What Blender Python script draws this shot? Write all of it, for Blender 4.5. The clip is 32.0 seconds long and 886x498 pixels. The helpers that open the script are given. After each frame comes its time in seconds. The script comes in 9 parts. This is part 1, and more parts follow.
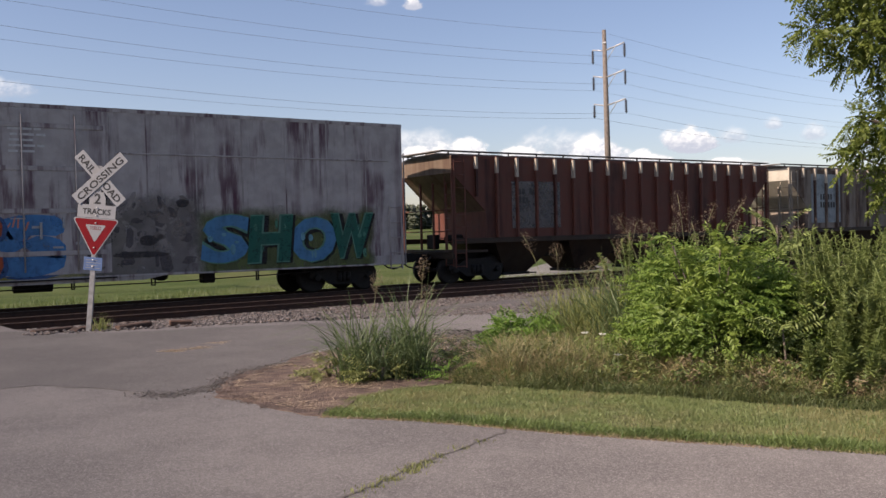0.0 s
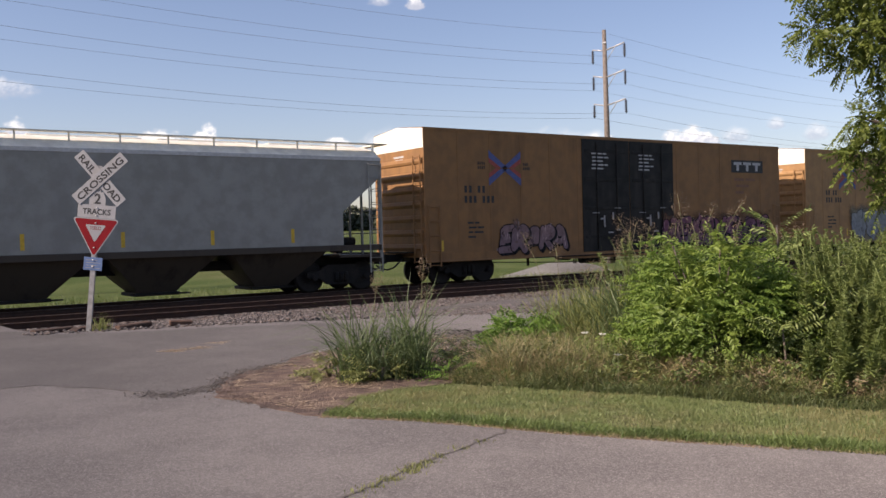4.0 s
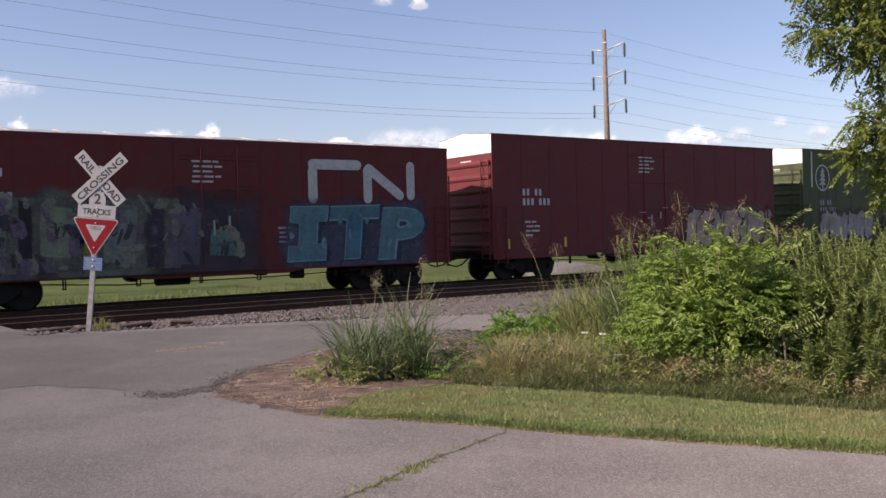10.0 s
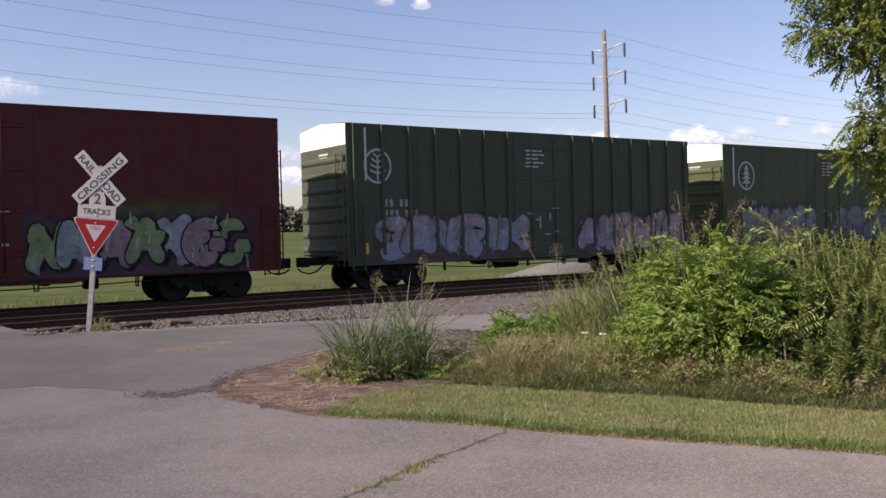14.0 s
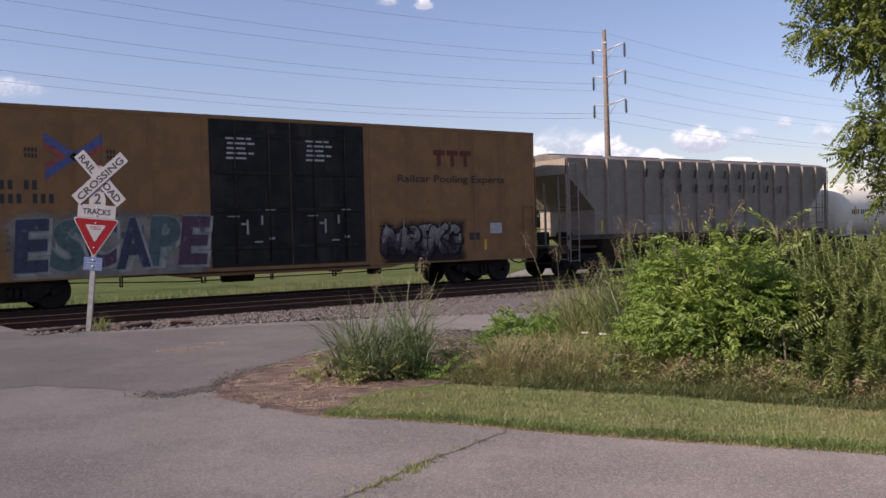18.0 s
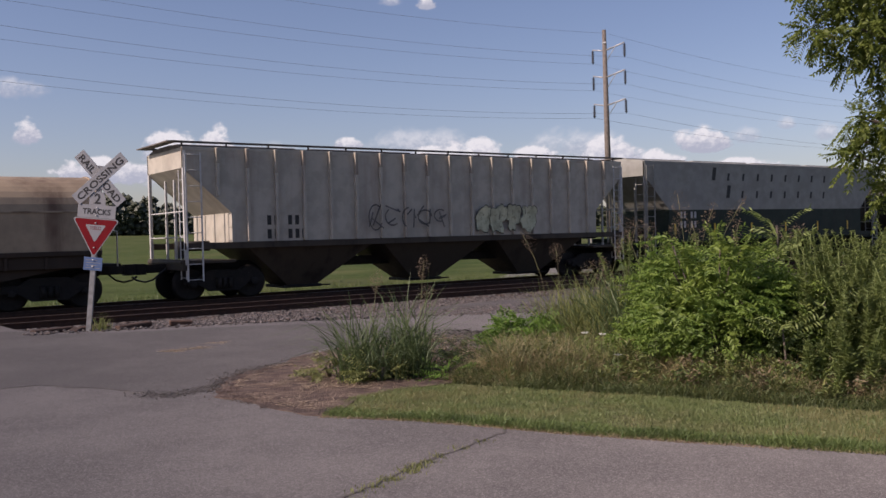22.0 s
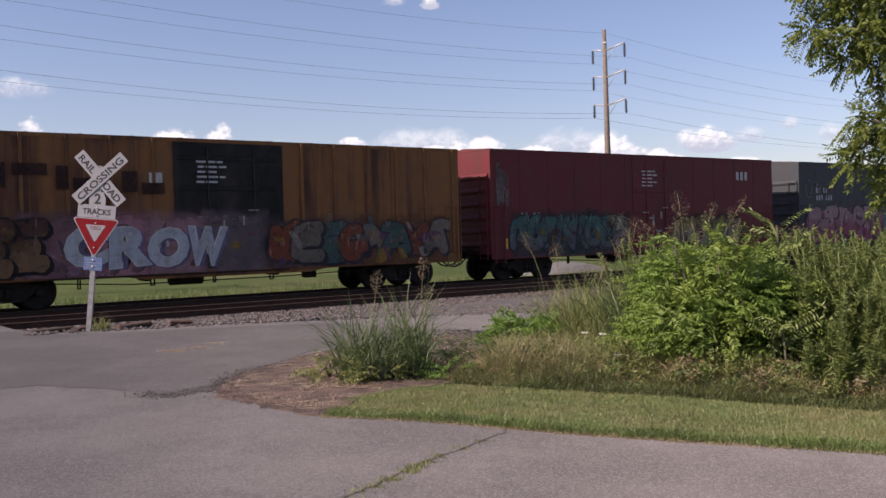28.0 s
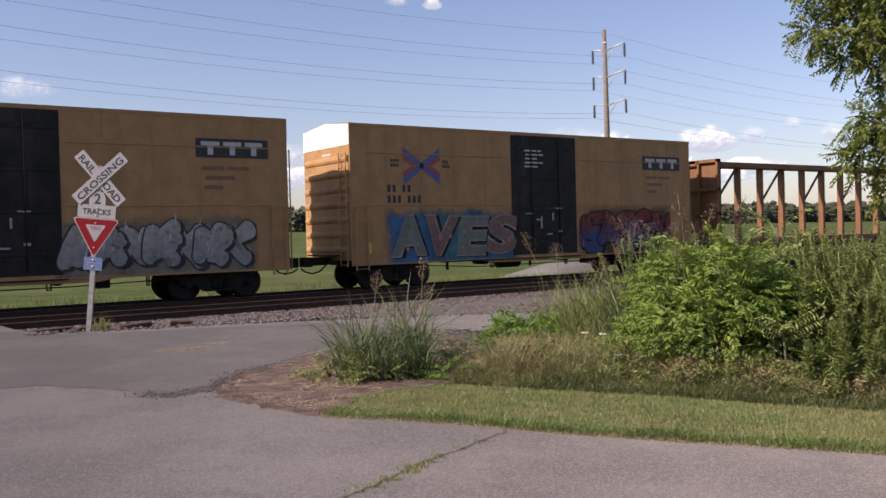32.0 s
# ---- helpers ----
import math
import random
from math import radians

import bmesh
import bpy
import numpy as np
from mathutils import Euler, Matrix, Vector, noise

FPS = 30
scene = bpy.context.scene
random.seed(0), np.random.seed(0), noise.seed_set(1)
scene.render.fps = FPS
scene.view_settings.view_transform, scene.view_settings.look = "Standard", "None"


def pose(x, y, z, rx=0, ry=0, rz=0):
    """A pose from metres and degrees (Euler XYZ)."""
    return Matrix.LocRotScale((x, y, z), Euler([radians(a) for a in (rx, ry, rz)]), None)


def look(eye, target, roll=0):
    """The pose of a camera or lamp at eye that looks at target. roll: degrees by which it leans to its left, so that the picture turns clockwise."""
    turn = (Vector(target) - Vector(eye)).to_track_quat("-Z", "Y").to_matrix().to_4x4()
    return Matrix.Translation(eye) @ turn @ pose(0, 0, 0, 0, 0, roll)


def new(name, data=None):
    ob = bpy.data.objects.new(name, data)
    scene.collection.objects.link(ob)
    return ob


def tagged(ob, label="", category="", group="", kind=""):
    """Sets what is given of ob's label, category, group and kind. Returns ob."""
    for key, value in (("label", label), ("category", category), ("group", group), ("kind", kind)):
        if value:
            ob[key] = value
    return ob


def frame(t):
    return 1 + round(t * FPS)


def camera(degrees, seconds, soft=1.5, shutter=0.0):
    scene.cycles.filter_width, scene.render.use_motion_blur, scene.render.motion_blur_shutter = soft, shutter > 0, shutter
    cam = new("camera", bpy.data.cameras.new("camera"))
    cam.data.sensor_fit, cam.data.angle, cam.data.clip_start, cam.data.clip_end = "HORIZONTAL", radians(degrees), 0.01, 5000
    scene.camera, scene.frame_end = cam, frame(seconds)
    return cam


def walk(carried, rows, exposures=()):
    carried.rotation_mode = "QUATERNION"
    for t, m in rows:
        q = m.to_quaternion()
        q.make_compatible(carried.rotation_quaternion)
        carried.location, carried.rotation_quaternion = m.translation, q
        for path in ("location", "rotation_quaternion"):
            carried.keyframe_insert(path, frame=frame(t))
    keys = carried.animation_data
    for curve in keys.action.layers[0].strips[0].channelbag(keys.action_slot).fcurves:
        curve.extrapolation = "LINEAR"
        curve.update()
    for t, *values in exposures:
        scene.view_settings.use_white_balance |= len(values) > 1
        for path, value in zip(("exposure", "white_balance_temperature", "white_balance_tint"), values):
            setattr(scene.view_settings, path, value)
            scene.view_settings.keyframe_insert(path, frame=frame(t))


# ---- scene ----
# ---------------------------------------------------------------- camera
EYE = Vector((0.0, 0.0, 1.587))
YAW, PITCH, ROLL, FOV = 54.828, -0.886, -1.480, 51.83
AHEAD = Vector((math.cos(radians(YAW)) * math.cos(radians(PITCH)), math.sin(radians(YAW)) * math.cos(radians(PITCH)), math.sin(radians(PITCH))))
cam = camera(FOV, 32.0, soft=1.5)
CAM_POSE = look(EYE, EYE + AHEAD * 10, ROLL)
walk(cam, [(0.0, CAM_POSE), (32.0, CAM_POSE)], [(0.0, 0.37, 6620, 19), (8.0, 0.43, 6540, 22), (14.0, 0.48, 6500, 24), (16.6, 0.05, 6450, 25), (18.0, 0.33, 6420, 25), (20.0, -0.22, 6380, 26), (21.0, -0.31, 6350, 26), (22.0, -0.13, 6350, 25), (24.0, 0.09, 6380, 25), (25.2, 0.05, 6400, 24), (28.0, 0.30, 6450, 25), (32.0, 0.41, 6520, 24)])

# ---------------------------------------------------------------- light
SUN_WAY = Vector((1.0, -0.2, -0.72)).normalized()
world = bpy.data.worlds.new("sky")
scene.world = world
world.use_nodes = True
sky = world.node_tree.nodes.new("ShaderNodeTexSky")
sky.sky_type = "NISHITA"
sky.sun_disc = False
sky.sun_elevation = math.asin(-SUN_WAY.z)
sky.sun_rotation = math.atan2(-SUN_WAY.x, -SUN_WAY.y)
sky.air_density, sky.dust_density, sky.ozone_density = 1.0, 0.9, 1.5
back = world.node_tree.nodes["Background"]
back.inputs["Strength"].default_value = 0.105
tone = world.node_tree.nodes.new("ShaderNodeMix")
tone.data_type, tone.blend_type = "RGBA", "MULTIPLY"
tone.inputs[0].default_value = 1.0
tone.inputs[7].default_value = (1.03, 0.985, 1.01, 1)
world.node_tree.links.new(sky.outputs[0], tone.inputs[6])
world.node_tree.links.new(tone.outputs[2], back.inputs["Color"])
lamp = bpy.data.lights.new("sun", "SUN")
lamp.energy, lamp.angle, lamp.color = 5.7, radians(0.53), (1.0, 0.87, 0.71)
sun = new("sun", lamp)
sun.matrix_world = look(-SUN_WAY * 100, (0, 0, 0))


# ---------------------------------------------------------------- materials
class Nodes:
    """Short hand for one node material."""

    def __init__(self, name):
        self.m = bpy.data.materials.new(name)
        self.m.use_nodes = True
        self.t = self.m.node_tree
        self.bsdf = self.t.nodes["Principled BSDF"]
        self.out = self.t.nodes["Material Output"]

    def add(self, kind, **values):
        n = self.t.nodes.new(kind)
        for k, v in values.items():
            n.inputs[k.replace("_", " ")].default_value = v
        return n

    def link(self, a, b):
        self.t.links.new(a, b)

    def coords(self, scale=(1, 1, 1), wander=0.0):
        c = self.add("ShaderNodeTexCoord")
        m = self.add("ShaderNodeMapping")
        m.inputs["Scale"].default_value = scale
        self.link(c.outputs["Object"], m.inputs["Vector"])
        if wander:
            info = self.add("ShaderNodeObjectInfo")
            mul = self.add("ShaderNodeMath")
            mul.operation = "MULTIPLY"
            mul.inputs[1].default_value = wander
            self.link(info.outputs["Random"], mul.inputs[0])
            self.link(mul.outputs[0], m.inputs["Location"])
        return m.outputs[0]

    def noise(self, vec, scale, detail=4.0, rough=0.6):
        n = self.add("ShaderNodeTexNoise", Scale=scale, Detail=detail, Roughness=rough)
        self.link(vec, n.inputs["Vector"])
        return n.outputs["Fac"]

    def ramp(self, fac, lo, hi):
        n = self.add("ShaderNodeMapRange")
        n.interpolation_type = "SMOOTHSTEP"
        n.inputs["From Min"].default_value, n.inputs["From Max"].default_value = lo, hi
        self.link(fac, n.inputs["Value"])
        return n.outputs[0]

    def times(self, a, k):
        n = self.add("ShaderNodeMath")
        n.operation = "MULTIPLY"
        self.link(a, n.inputs[0])
        if isinstance(k, (int, float)):
            n.inputs[1].default_value = k
        else:
            self.link(k, n.inputs[1])
        return n.outputs[0]

    def mix(self, fac, a, b):
        n = self.add("ShaderNodeMix")
        n.data_type = "RGBA"
        if isinstance(fac, (int, float)):
            n.inputs[0].default_value = fac
        else:
            self.link(fac, n.inputs[0])
        for v, i in ((a, 6), (b, 7)):
            if isinstance(v, tuple):
                n.inputs[i].default_value = (*v, 1)
            else:
                self.link(v, n.inputs[i])
        return n.outputs[2]

    def bump(self, fac, strength, dist=0.02):
        n = self.add("ShaderNodeBump", Strength=strength, Distance=dist)
        self.link(fac, n.inputs["Height"])
        self.link(n.outputs[0], self.bsdf.inputs["Normal"])


def surf(name, c1, c2, scale=6.0, rough=0.75, metal=0.0, bump=0.25, bscale=60.0, stain=None, sscale=1.2, amount=0.5, streak=False, wander=37.0, vary=0.0, dist=0.01, wide=0.48):
    """A surface of two mixed tones, with stains of a third at a larger scale, and fine relief."""
    n = Nodes(name)
    v = n.coords(wander=wander)
    col = n.mix(n.ramp(n.noise(v, scale), 0.35, 0.65), c1, c2)
    if stain:
        w = n.coords((1, 1, 0.10) if streak else (1, 1, 1), wander)
        f = n.times(n.ramp(n.noise(w, sscale, 6.0, 0.65), wide, wide + 0.20), amount)
        if streak:
            f = n.times(f, n.ramp(n.noise(v, 0.5, 3.0), 0.25, 0.6))
        col = n.mix(f, col, stain)
    if vary:
        info = n.add("ShaderNodeObjectInfo")
        hsv = n.add("ShaderNodeHueSaturation")
        mr = n.add("ShaderNodeMapRange")
        mr.inputs["To Min"].default_value, mr.inputs["To Max"].default_value = 1 - vary, 1 + vary
        n.link(info.outputs["Random"], mr.inputs["Value"])
        n.link(mr.outputs[0], hsv.inputs["Value"])
        n.link(col, hsv.inputs["Color"])
        col = hsv.outputs[0]
    n.link(col, n.bsdf.inputs["Base Color"])
    r = n.add("ShaderNodeMapRange")
    r.inputs["To Min"].default_value, r.inputs["To Max"].default_value = max(0.05, rough - 0.12), min(1.0, rough + 0.12)
    n.link(n.noise(v, scale * 2.3), r.inputs["Value"])
    n.link(r.outputs[0], n.bsdf.inputs["Roughness"])
    n.bsdf.inputs["Metallic"].default_value = metal
    if bump:
        n.bump(n.noise(v, bscale, 3.0), bump, dist)
    return n.m


def paint(name, c, stain=(0.10, 0.05, 0.03), amount=0.45, rough=0.6, sscale=1.6, wide=0.48, even=0.78):
    """Weathered paint on a wagon's steel: mottled, with dirt and rust running down."""
    c = (c[0] * 1.03, c[1], c[2] * 0.88)
    d = (c[0] * even + 0.012, c[1] * even + 0.011, c[2] * even + 0.009)
    m = surf(name, c, d, 2.2, rough, 0.0, 0.18, 45.0, stain, sscale, amount, True, wide=wide)
    m.node_tree.nodes["Principled BSDF"].inputs["Specular IOR Level"].default_value = 0.22
    return m


def leafy(name, c1, c2, thick=0.35, patch=None):
    """A leaf: two greens picked leaf by leaf, with some light coming through; patch adds areas of a third tone."""
    n = Nodes(name)
    g = n.add("ShaderNodeNewGeometry")
    v = n.coords()
    f = n.mix(0.5, g.outputs["Random Per Island"], n.noise(v, 3.0))
    col = n.mix(f, c1, c2)
    if patch:
        col = n.mix(n.times(n.ramp(n.noise(v, 1.3, 5.0, 0.65), 0.42, 0.66), 0.45), col, patch)
        col = n.mix(n.times(n.ramp(n.noise(v, 4.7, 4.0, 0.6), 0.5, 0.7), 0.5), col, tuple(q * 0.5 for q in c1))
    n.link(col, n.bsdf.inputs["Base Color"])
    n.bsdf.inputs["Roughness"].default_value = 0.55
    tr = n.add("ShaderNodeBsdfTranslucent")
    n.link(col, tr.inputs["Color"])
    ms = n.add("ShaderNodeMixShader")
    ms.inputs[0].default_value = thick
    n.link(n.bsdf.outputs[0], ms.inputs[1])
    n.link(tr.outputs[0], ms.inputs[2])
    n.link(ms.outputs[0], n.out.inputs["Surface"])
    return n.m


def plain(name, c, rough=0.6, metal=0.0):
    return surf(name, c, tuple(x * 0.8 for x in c), 9.0, rough, metal, 0.1, 80.0)


# ---------------------------------------------------------------- mesh helpers
class Shape:
    """Gathers boxes, tubes, prisms and turned forms into one mesh."""

    def __init__(self):
        self.v, self.f, self.smooth = [], [], []

    def add(self, verts, faces, smooth=False):
        o = len(self.v)
        self.v += [tuple(p) for p in verts]
        self.f += [tuple(i + o for i in f) for f in faces]
        self.smooth += [smooth] * len(faces)
        return self

    def box(self, x0, x1, y0, y1, z0, z1, c=0.0):
        """A box; c chamfers its edges."""
        if c <= 0:
            v = [(x, y, z) for x in (x0, x1) for y in (y0, y1) for z in (z0, z1)]
            return self.add(v, [(0, 1, 3, 2), (4, 6, 7, 5), (0, 4, 5, 1), (2, 3, 7, 6), (0, 2, 6, 4), (1, 5, 7, 3)])
        bm = bmesh.new()
        bmesh.ops.create_cube(bm, size=1.0, matrix=Matrix.Translation(((x0 + x1) / 2, (y0 + y1) / 2, (z0 + z1) / 2)) @ Matrix.Diagonal((x1 - x0, y1 - y0, z1 - z0, 1)))
        bmesh.ops.bevel(bm, geom=bm.edges[:], offset=c, segments=1, affect="EDGES")
        bm.verts.index_update()
        self.add([q.co for q in bm.verts], [[q.index for q in f.verts] for f in bm.faces])
        bm.free()
        return self

    def prism(self, poly, a, b, axis="y"):
        """Extrudes a polygon of two coordinates along an axis from a to b."""
        put = {"y": lambda p, d: (p[0], d, p[1]), "x": lambda p, d: (d, p[0], p[1]), "z": lambda p, d: (p[0], p[1], d)}[axis]
        n = len(poly)
        v = [put(p, a) for p in poly] + [put(p, b) for p in poly]
        f = [tuple(range(n)), tuple(range(2 * n - 1, n - 1, -1))]
        f += [(i, i + n, (i + 1) % n + n, (i + 1) % n) for i in range(n)]
        return self.add(v, f)

    def turned(self, prof, origin, axis="y", n=20, smooth=True):
        """Turns a profile of (along, radius) about an axis through origin."""
        o = Vector(origin)
        put = {"y": lambda a, r, s, c: (r * c, a, r * s), "x": lambda a, r, s, c: (a, r * c, r * s), "z": lambda a, r, s, c: (r * c, r * s, a)}[axis]
        v = []
        for a, r in prof:
            for k in range(n):
                t = 2 * math.pi * k / n
                v.append(o + Vector(put(a, r, math.sin(t), math.cos(t))))
        f = []
        for i in range(len(prof) - 1):
            for k in range(n):
                f.append((i * n + k, i * n + (k + 1) % n, (i + 1) * n + (k + 1) % n, (i + 1) * n + k))
        f.append(tuple(range(n - 1, -1, -1)))
        f.append(tuple(range((len(prof) - 1) * n, len(prof) * n)))
        return self.add(v, f, smooth)

    def tube(self, pts, r, n=6):
        """A round bar along a line of points."""
        pts = [Vector(q) for q in pts]
        v, f = [], []
        for i, q in enumerate(pts):
            d = (pts[min(i + 1, len(pts) - 1)] - pts[max(i - 1, 0)]).normalized()
            a = d.cross(Vector((0, 0, 1)) if abs(d.z) < 0.9 else Vector((0, 1, 0))).normalized()
            b = d.cross(a)
            v += [q + (a * math.cos(2 * math.pi * k / n) + b * math.sin(2 * math.pi * k / n)) * r for k in range(n)]
        for i in range(len(pts) - 1):
            f += [(i * n + k, i * n + (k + 1) % n, (i + 1) * n + (k + 1) % n, (i + 1) * n + k) for k in range(n)]
        f += [tuple(range(n - 1, -1, -1)), tuple(range((len(pts) - 1) * n, len(pts) * n))]
        return self.add(v, f, True)

    def mesh(self, name, material):
        me = bpy.data.meshes.new(name)
        me.from_pydata(self.v, [], self.f)
        me.polygons.foreach_set("use_smooth", self.smooth)
        bm = bmesh.new()
        bm.from_mesh(me)
        bmesh.ops.recalc_face_normals(bm, faces=bm.faces)
        bm.to_mesh(me)
        bm.free()
        me.materials.append(material)
        return me


def part(name, shape, material, parent=None, label="", at=None, kind=""):
    """Links a shape, or a mesh that is shared, as one object under a thing or a part."""
    me = shape.mesh(name, material) if isinstance(shape, Shape) else shape
    ob = new(name, me)
    ob.parent = parent
    if at is not None:
        ob.matrix_basis = at
    return tagged(ob, label, kind=kind)


def thing(name, label, category, group="", at=(0, 0, 0)):
    ob = new(name)
    ob.location = at
    ob.empty_display_size = 0.3
    return tagged(ob, label, category, group)


def raw(name, verts, faces, material, smooth=False):
    me = bpy.data.meshes.new(name)
    me.from_pydata([tuple(q) for q in verts], [], faces)
    if smooth:
        me.polygons.foreach_set("use_smooth", [True] * len(me.polygons))
    me.materials.append(material)
    return me


def letters(text, height, material, width=None, offset=0.0, shear=0.0, name="lettering"):
    """Words in the built-in font as a mesh in the x-z plane that faces -y, from the lower left corner."""
    cu = bpy.data.curves.new("words", "FONT")
    cu.body, cu.size, cu.shear, cu.offset, cu.extrude, cu.resolution_u = text, 1.0, shear, offset, 0.0, 3
    ob = bpy.data.objects.new("words", cu)
    me = bpy.data.meshes.new_from_object(ob)
    bpy.data.objects.remove(ob)
    co = np.empty(len(me.vertices) * 3, dtype=np.float32)
    me.vertices.foreach_get("co", co)
    co = co.reshape(-1, 3)
    lo, hi = co.min(0), co.max(0)
    k = height / max(1e-6, hi[1] - lo[1])
    kx = width / (hi[0] - lo[0]) if width else k
    out = np.zeros_like(co)
    out[:, 0], out[:, 2] = (co[:, 0] - lo[0]) * kx, (co[:, 1] - lo[1]) * k
    me.vertices.foreach_set("co", out.ravel())
    me.materials.clear()
    me.materials.append(material)
    me.name = name
    me.update()
    return me
from mathutils.geometry import tessellate_polygon

# ---------------------------------------------------------------- materials of the place
M_FIELD = surf("field_grass", (0.054, 0.080, 0.021), (0.084, 0.105, 0.034), 0.25, 0.95, 0, 0.6, 9.0, (0.15, 0.135, 0.065), 0.06, 0.5, wander=0, dist=0.12)
M_FIELD.node_tree.nodes["Principled BSDF"].inputs["Specular IOR Level"].default_value = 0.08
M_BALLAST = surf("ballast_bed", (0.098, 0.078, 0.067), (0.050, 0.040, 0.035), 14.0, 0.95, 0, 1.0, 22.0, (0.10, 0.07, 0.05), 0.8, 0.5, wander=0, dist=0.05)
M_STONE = surf("ballast_stone", (0.205, 0.182, 0.172), (0.060, 0.053, 0.050), 9.0, 0.9, 0, 0.4, 50.0, (0.14, 0.09, 0.065), 2.0, 0.5, wander=0)
M_DIRT = surf("bare_dirt", (0.080, 0.050, 0.038), (0.160, 0.112, 0.084), 5.0, 0.97, 0, 1.0, 28.0, (0.050, 0.034, 0.027), 2.6, 0.9, wander=0, dist=0.04)
M_EDGE = surf("dry_edge_soil", (0.30, 0.23, 0.155), (0.20, 0.145, 0.095), 9.0, 0.97, 0, 0.6, 28.0, wander=0)
M_GRAVEL = surf("pale_gravel", (0.1746, 0.1728, 0.162), (0.1187, 0.1152, 0.108), 8.0, 0.95, 0, 0.8, 22.0, wander=0, dist=0.05)
M_SHOULDER = surf("shoulder_gravel", (0.150, 0.136, 0.128), (0.075, 0.068, 0.064), 16.0, 0.95, 0, 1.0, 24.0, (0.06, 0.045, 0.035), 1.2, 0.6, wander=0, dist=0.05)
M_RAIL = surf("rail_side", (0.060, 0.029, 0.018), (0.038, 0.020, 0.0135), 8.0, 0.85, 0.1, 0.3, 60.0, wander=0)
M_RAILTOP = surf("rail_head", (0.1548, 0.104, 0.08035), (0.1002, 0.06498, 0.04925), 4.0, 0.6, 0.3, 0.05, 60.0, wander=0)
M_TIE = surf("creosoted_timber", (0.045, 0.025, 0.017), (0.075, 0.041, 0.027), 7.0, 0.95, 0, 0.6, 30.0, (0.03, 0.022, 0.018), 2.0, 0.6, vary=0.3)
M_POLE = surf("weathered_pole_wood", (0.1835, 0.1563, 0.1341), (0.1346, 0.113, 0.09682), 5.0, 0.9, 0, 0.5, 25.0, (0.14, 0.11, 0.09), 1.5, 0.5, True)
M_GALV = surf("galvanised_steel", (0.50, 0.50, 0.50), (0.38, 0.38, 0.39), 14.0, 0.5, 0.6, 0.1, 60.0)
M_POST = surf("weathered_zinc", (0.27, 0.27, 0.275), (0.20, 0.20, 0.205), 14.0, 0.6, 0.3, 0.1, 60.0)
M_INSUL = plain("dark_porcelain", (0.035, 0.035, 0.045), 0.3)
M_WIRE = plain("wire_aluminium", (0.24, 0.25, 0.27), 0.6, 0.2)
M_SIGNW = surf("sign_white", (0.285, 0.29, 0.305), (0.25, 0.255, 0.27), 6.0, 0.5, 0, 0.05, 50, (0.30, 0.27, 0.23), 3.0, 0.35, True)
M_SIGNK = plain("sign_black", (0.02, 0.02, 0.022), 0.5)
M_SIGNR = surf("sign_red", (0.1874, 0.007812, 0.01205), (0.1606, 0.007812, 0.01205), 6.0, 0.45, 0, 0.05, 50, (0.30, 0.05, 0.05), 3.0, 0.3, True)
M_SIGNR.node_tree.nodes["Principled BSDF"].inputs["Specular IOR Level"].default_value = 0.15
M_SIGNB = plain("sign_blue", (0.09, 0.15, 0.30), 0.5)


M_LAWN = surf("lawn_soil", (0.060, 0.075, 0.022), (0.10, 0.085, 0.04), 6.0, 0.97, 0, 0.6, 40.0, wander=0)
M_LITTER = surf("dead_grass_litter", (0.115, 0.085, 0.05), (0.055, 0.06, 0.025), 5.0, 0.97, 0, 0.8, 30.0, wander=0)


def asphalt(name, k):
    """Old asphalt: blotched binder, pale and dark aggregate, fine relief; k sets its tone."""
    n = Nodes(name)
    v = n.coords()
    tone = lambda *c: tuple(q * k * 0.79 for q in c)
    col = n.mix(n.ramp(n.noise(v, 0.55, 5.0), 0.35, 0.65), tone(0.122, 0.110, 0.106), tone(0.184, 0.168, 0.160))
    col = n.mix(n.times(n.ramp(n.noise(v, 2.6, 6.0, 0.7), 0.48, 0.72), 0.5), col, tone(0.092, 0.083, 0.080))
    col = n.mix(n.times(n.ramp(n.noise(v, 1.1, 8.0, 0.75), 0.55, 0.75), 0.5), col, tone(0.225, 0.205, 0.195))
    for size, hi in ((150.0, 0.55), (70.0, 0.26)):
        vo = n.add("ShaderNodeTexVoronoi", Scale=size)
        n.link(v, vo.inputs["Vector"])
        bw = n.add("ShaderNodeSeparateColor")
        n.link(vo.outputs["Color"], bw.inputs[0])
        col = n.mix(n.times(n.ramp(bw.outputs[0], 0.66, 0.98), hi), col, tone(0.38, 0.355, 0.345))
        col = n.mix(n.times(n.ramp(bw.outputs[1], 0.62, 0.98), hi * 0.9), col, tone(0.062, 0.058, 0.056))
    n.link(col, n.bsdf.inputs["Base Color"])
    n.bsdf.inputs["Roughness"].default_value = 0.92
    n.bsdf.inputs["Diffuse Roughness"].default_value = 1.0
    n.bump(n.noise(v, 120.0, 3.0), 0.6, 0.010)
    return n.m


M_CRUMB = surf("crumbled_asphalt", (0.105, 0.094, 0.087), (0.185, 0.168, 0.156), 30.0, 0.95, 0, 0.4, 60.0, wander=0)
M_ROAD = asphalt("old_asphalt", 1.0)
M_PATCH = asphalt("patched_asphalt", 0.73)
M_CRACK = surf("crack_filler", (0.068, 0.0612, 0.0561), (0.1105, 0.0952, 0.0816), 9.0, 0.95, 0, 0.5, 40.0, wander=0)

YC, YN = 25.45, 21.20  # the far track, on which the train runs, and the near one
SUNK = 0.05  # the far track lies this much lower


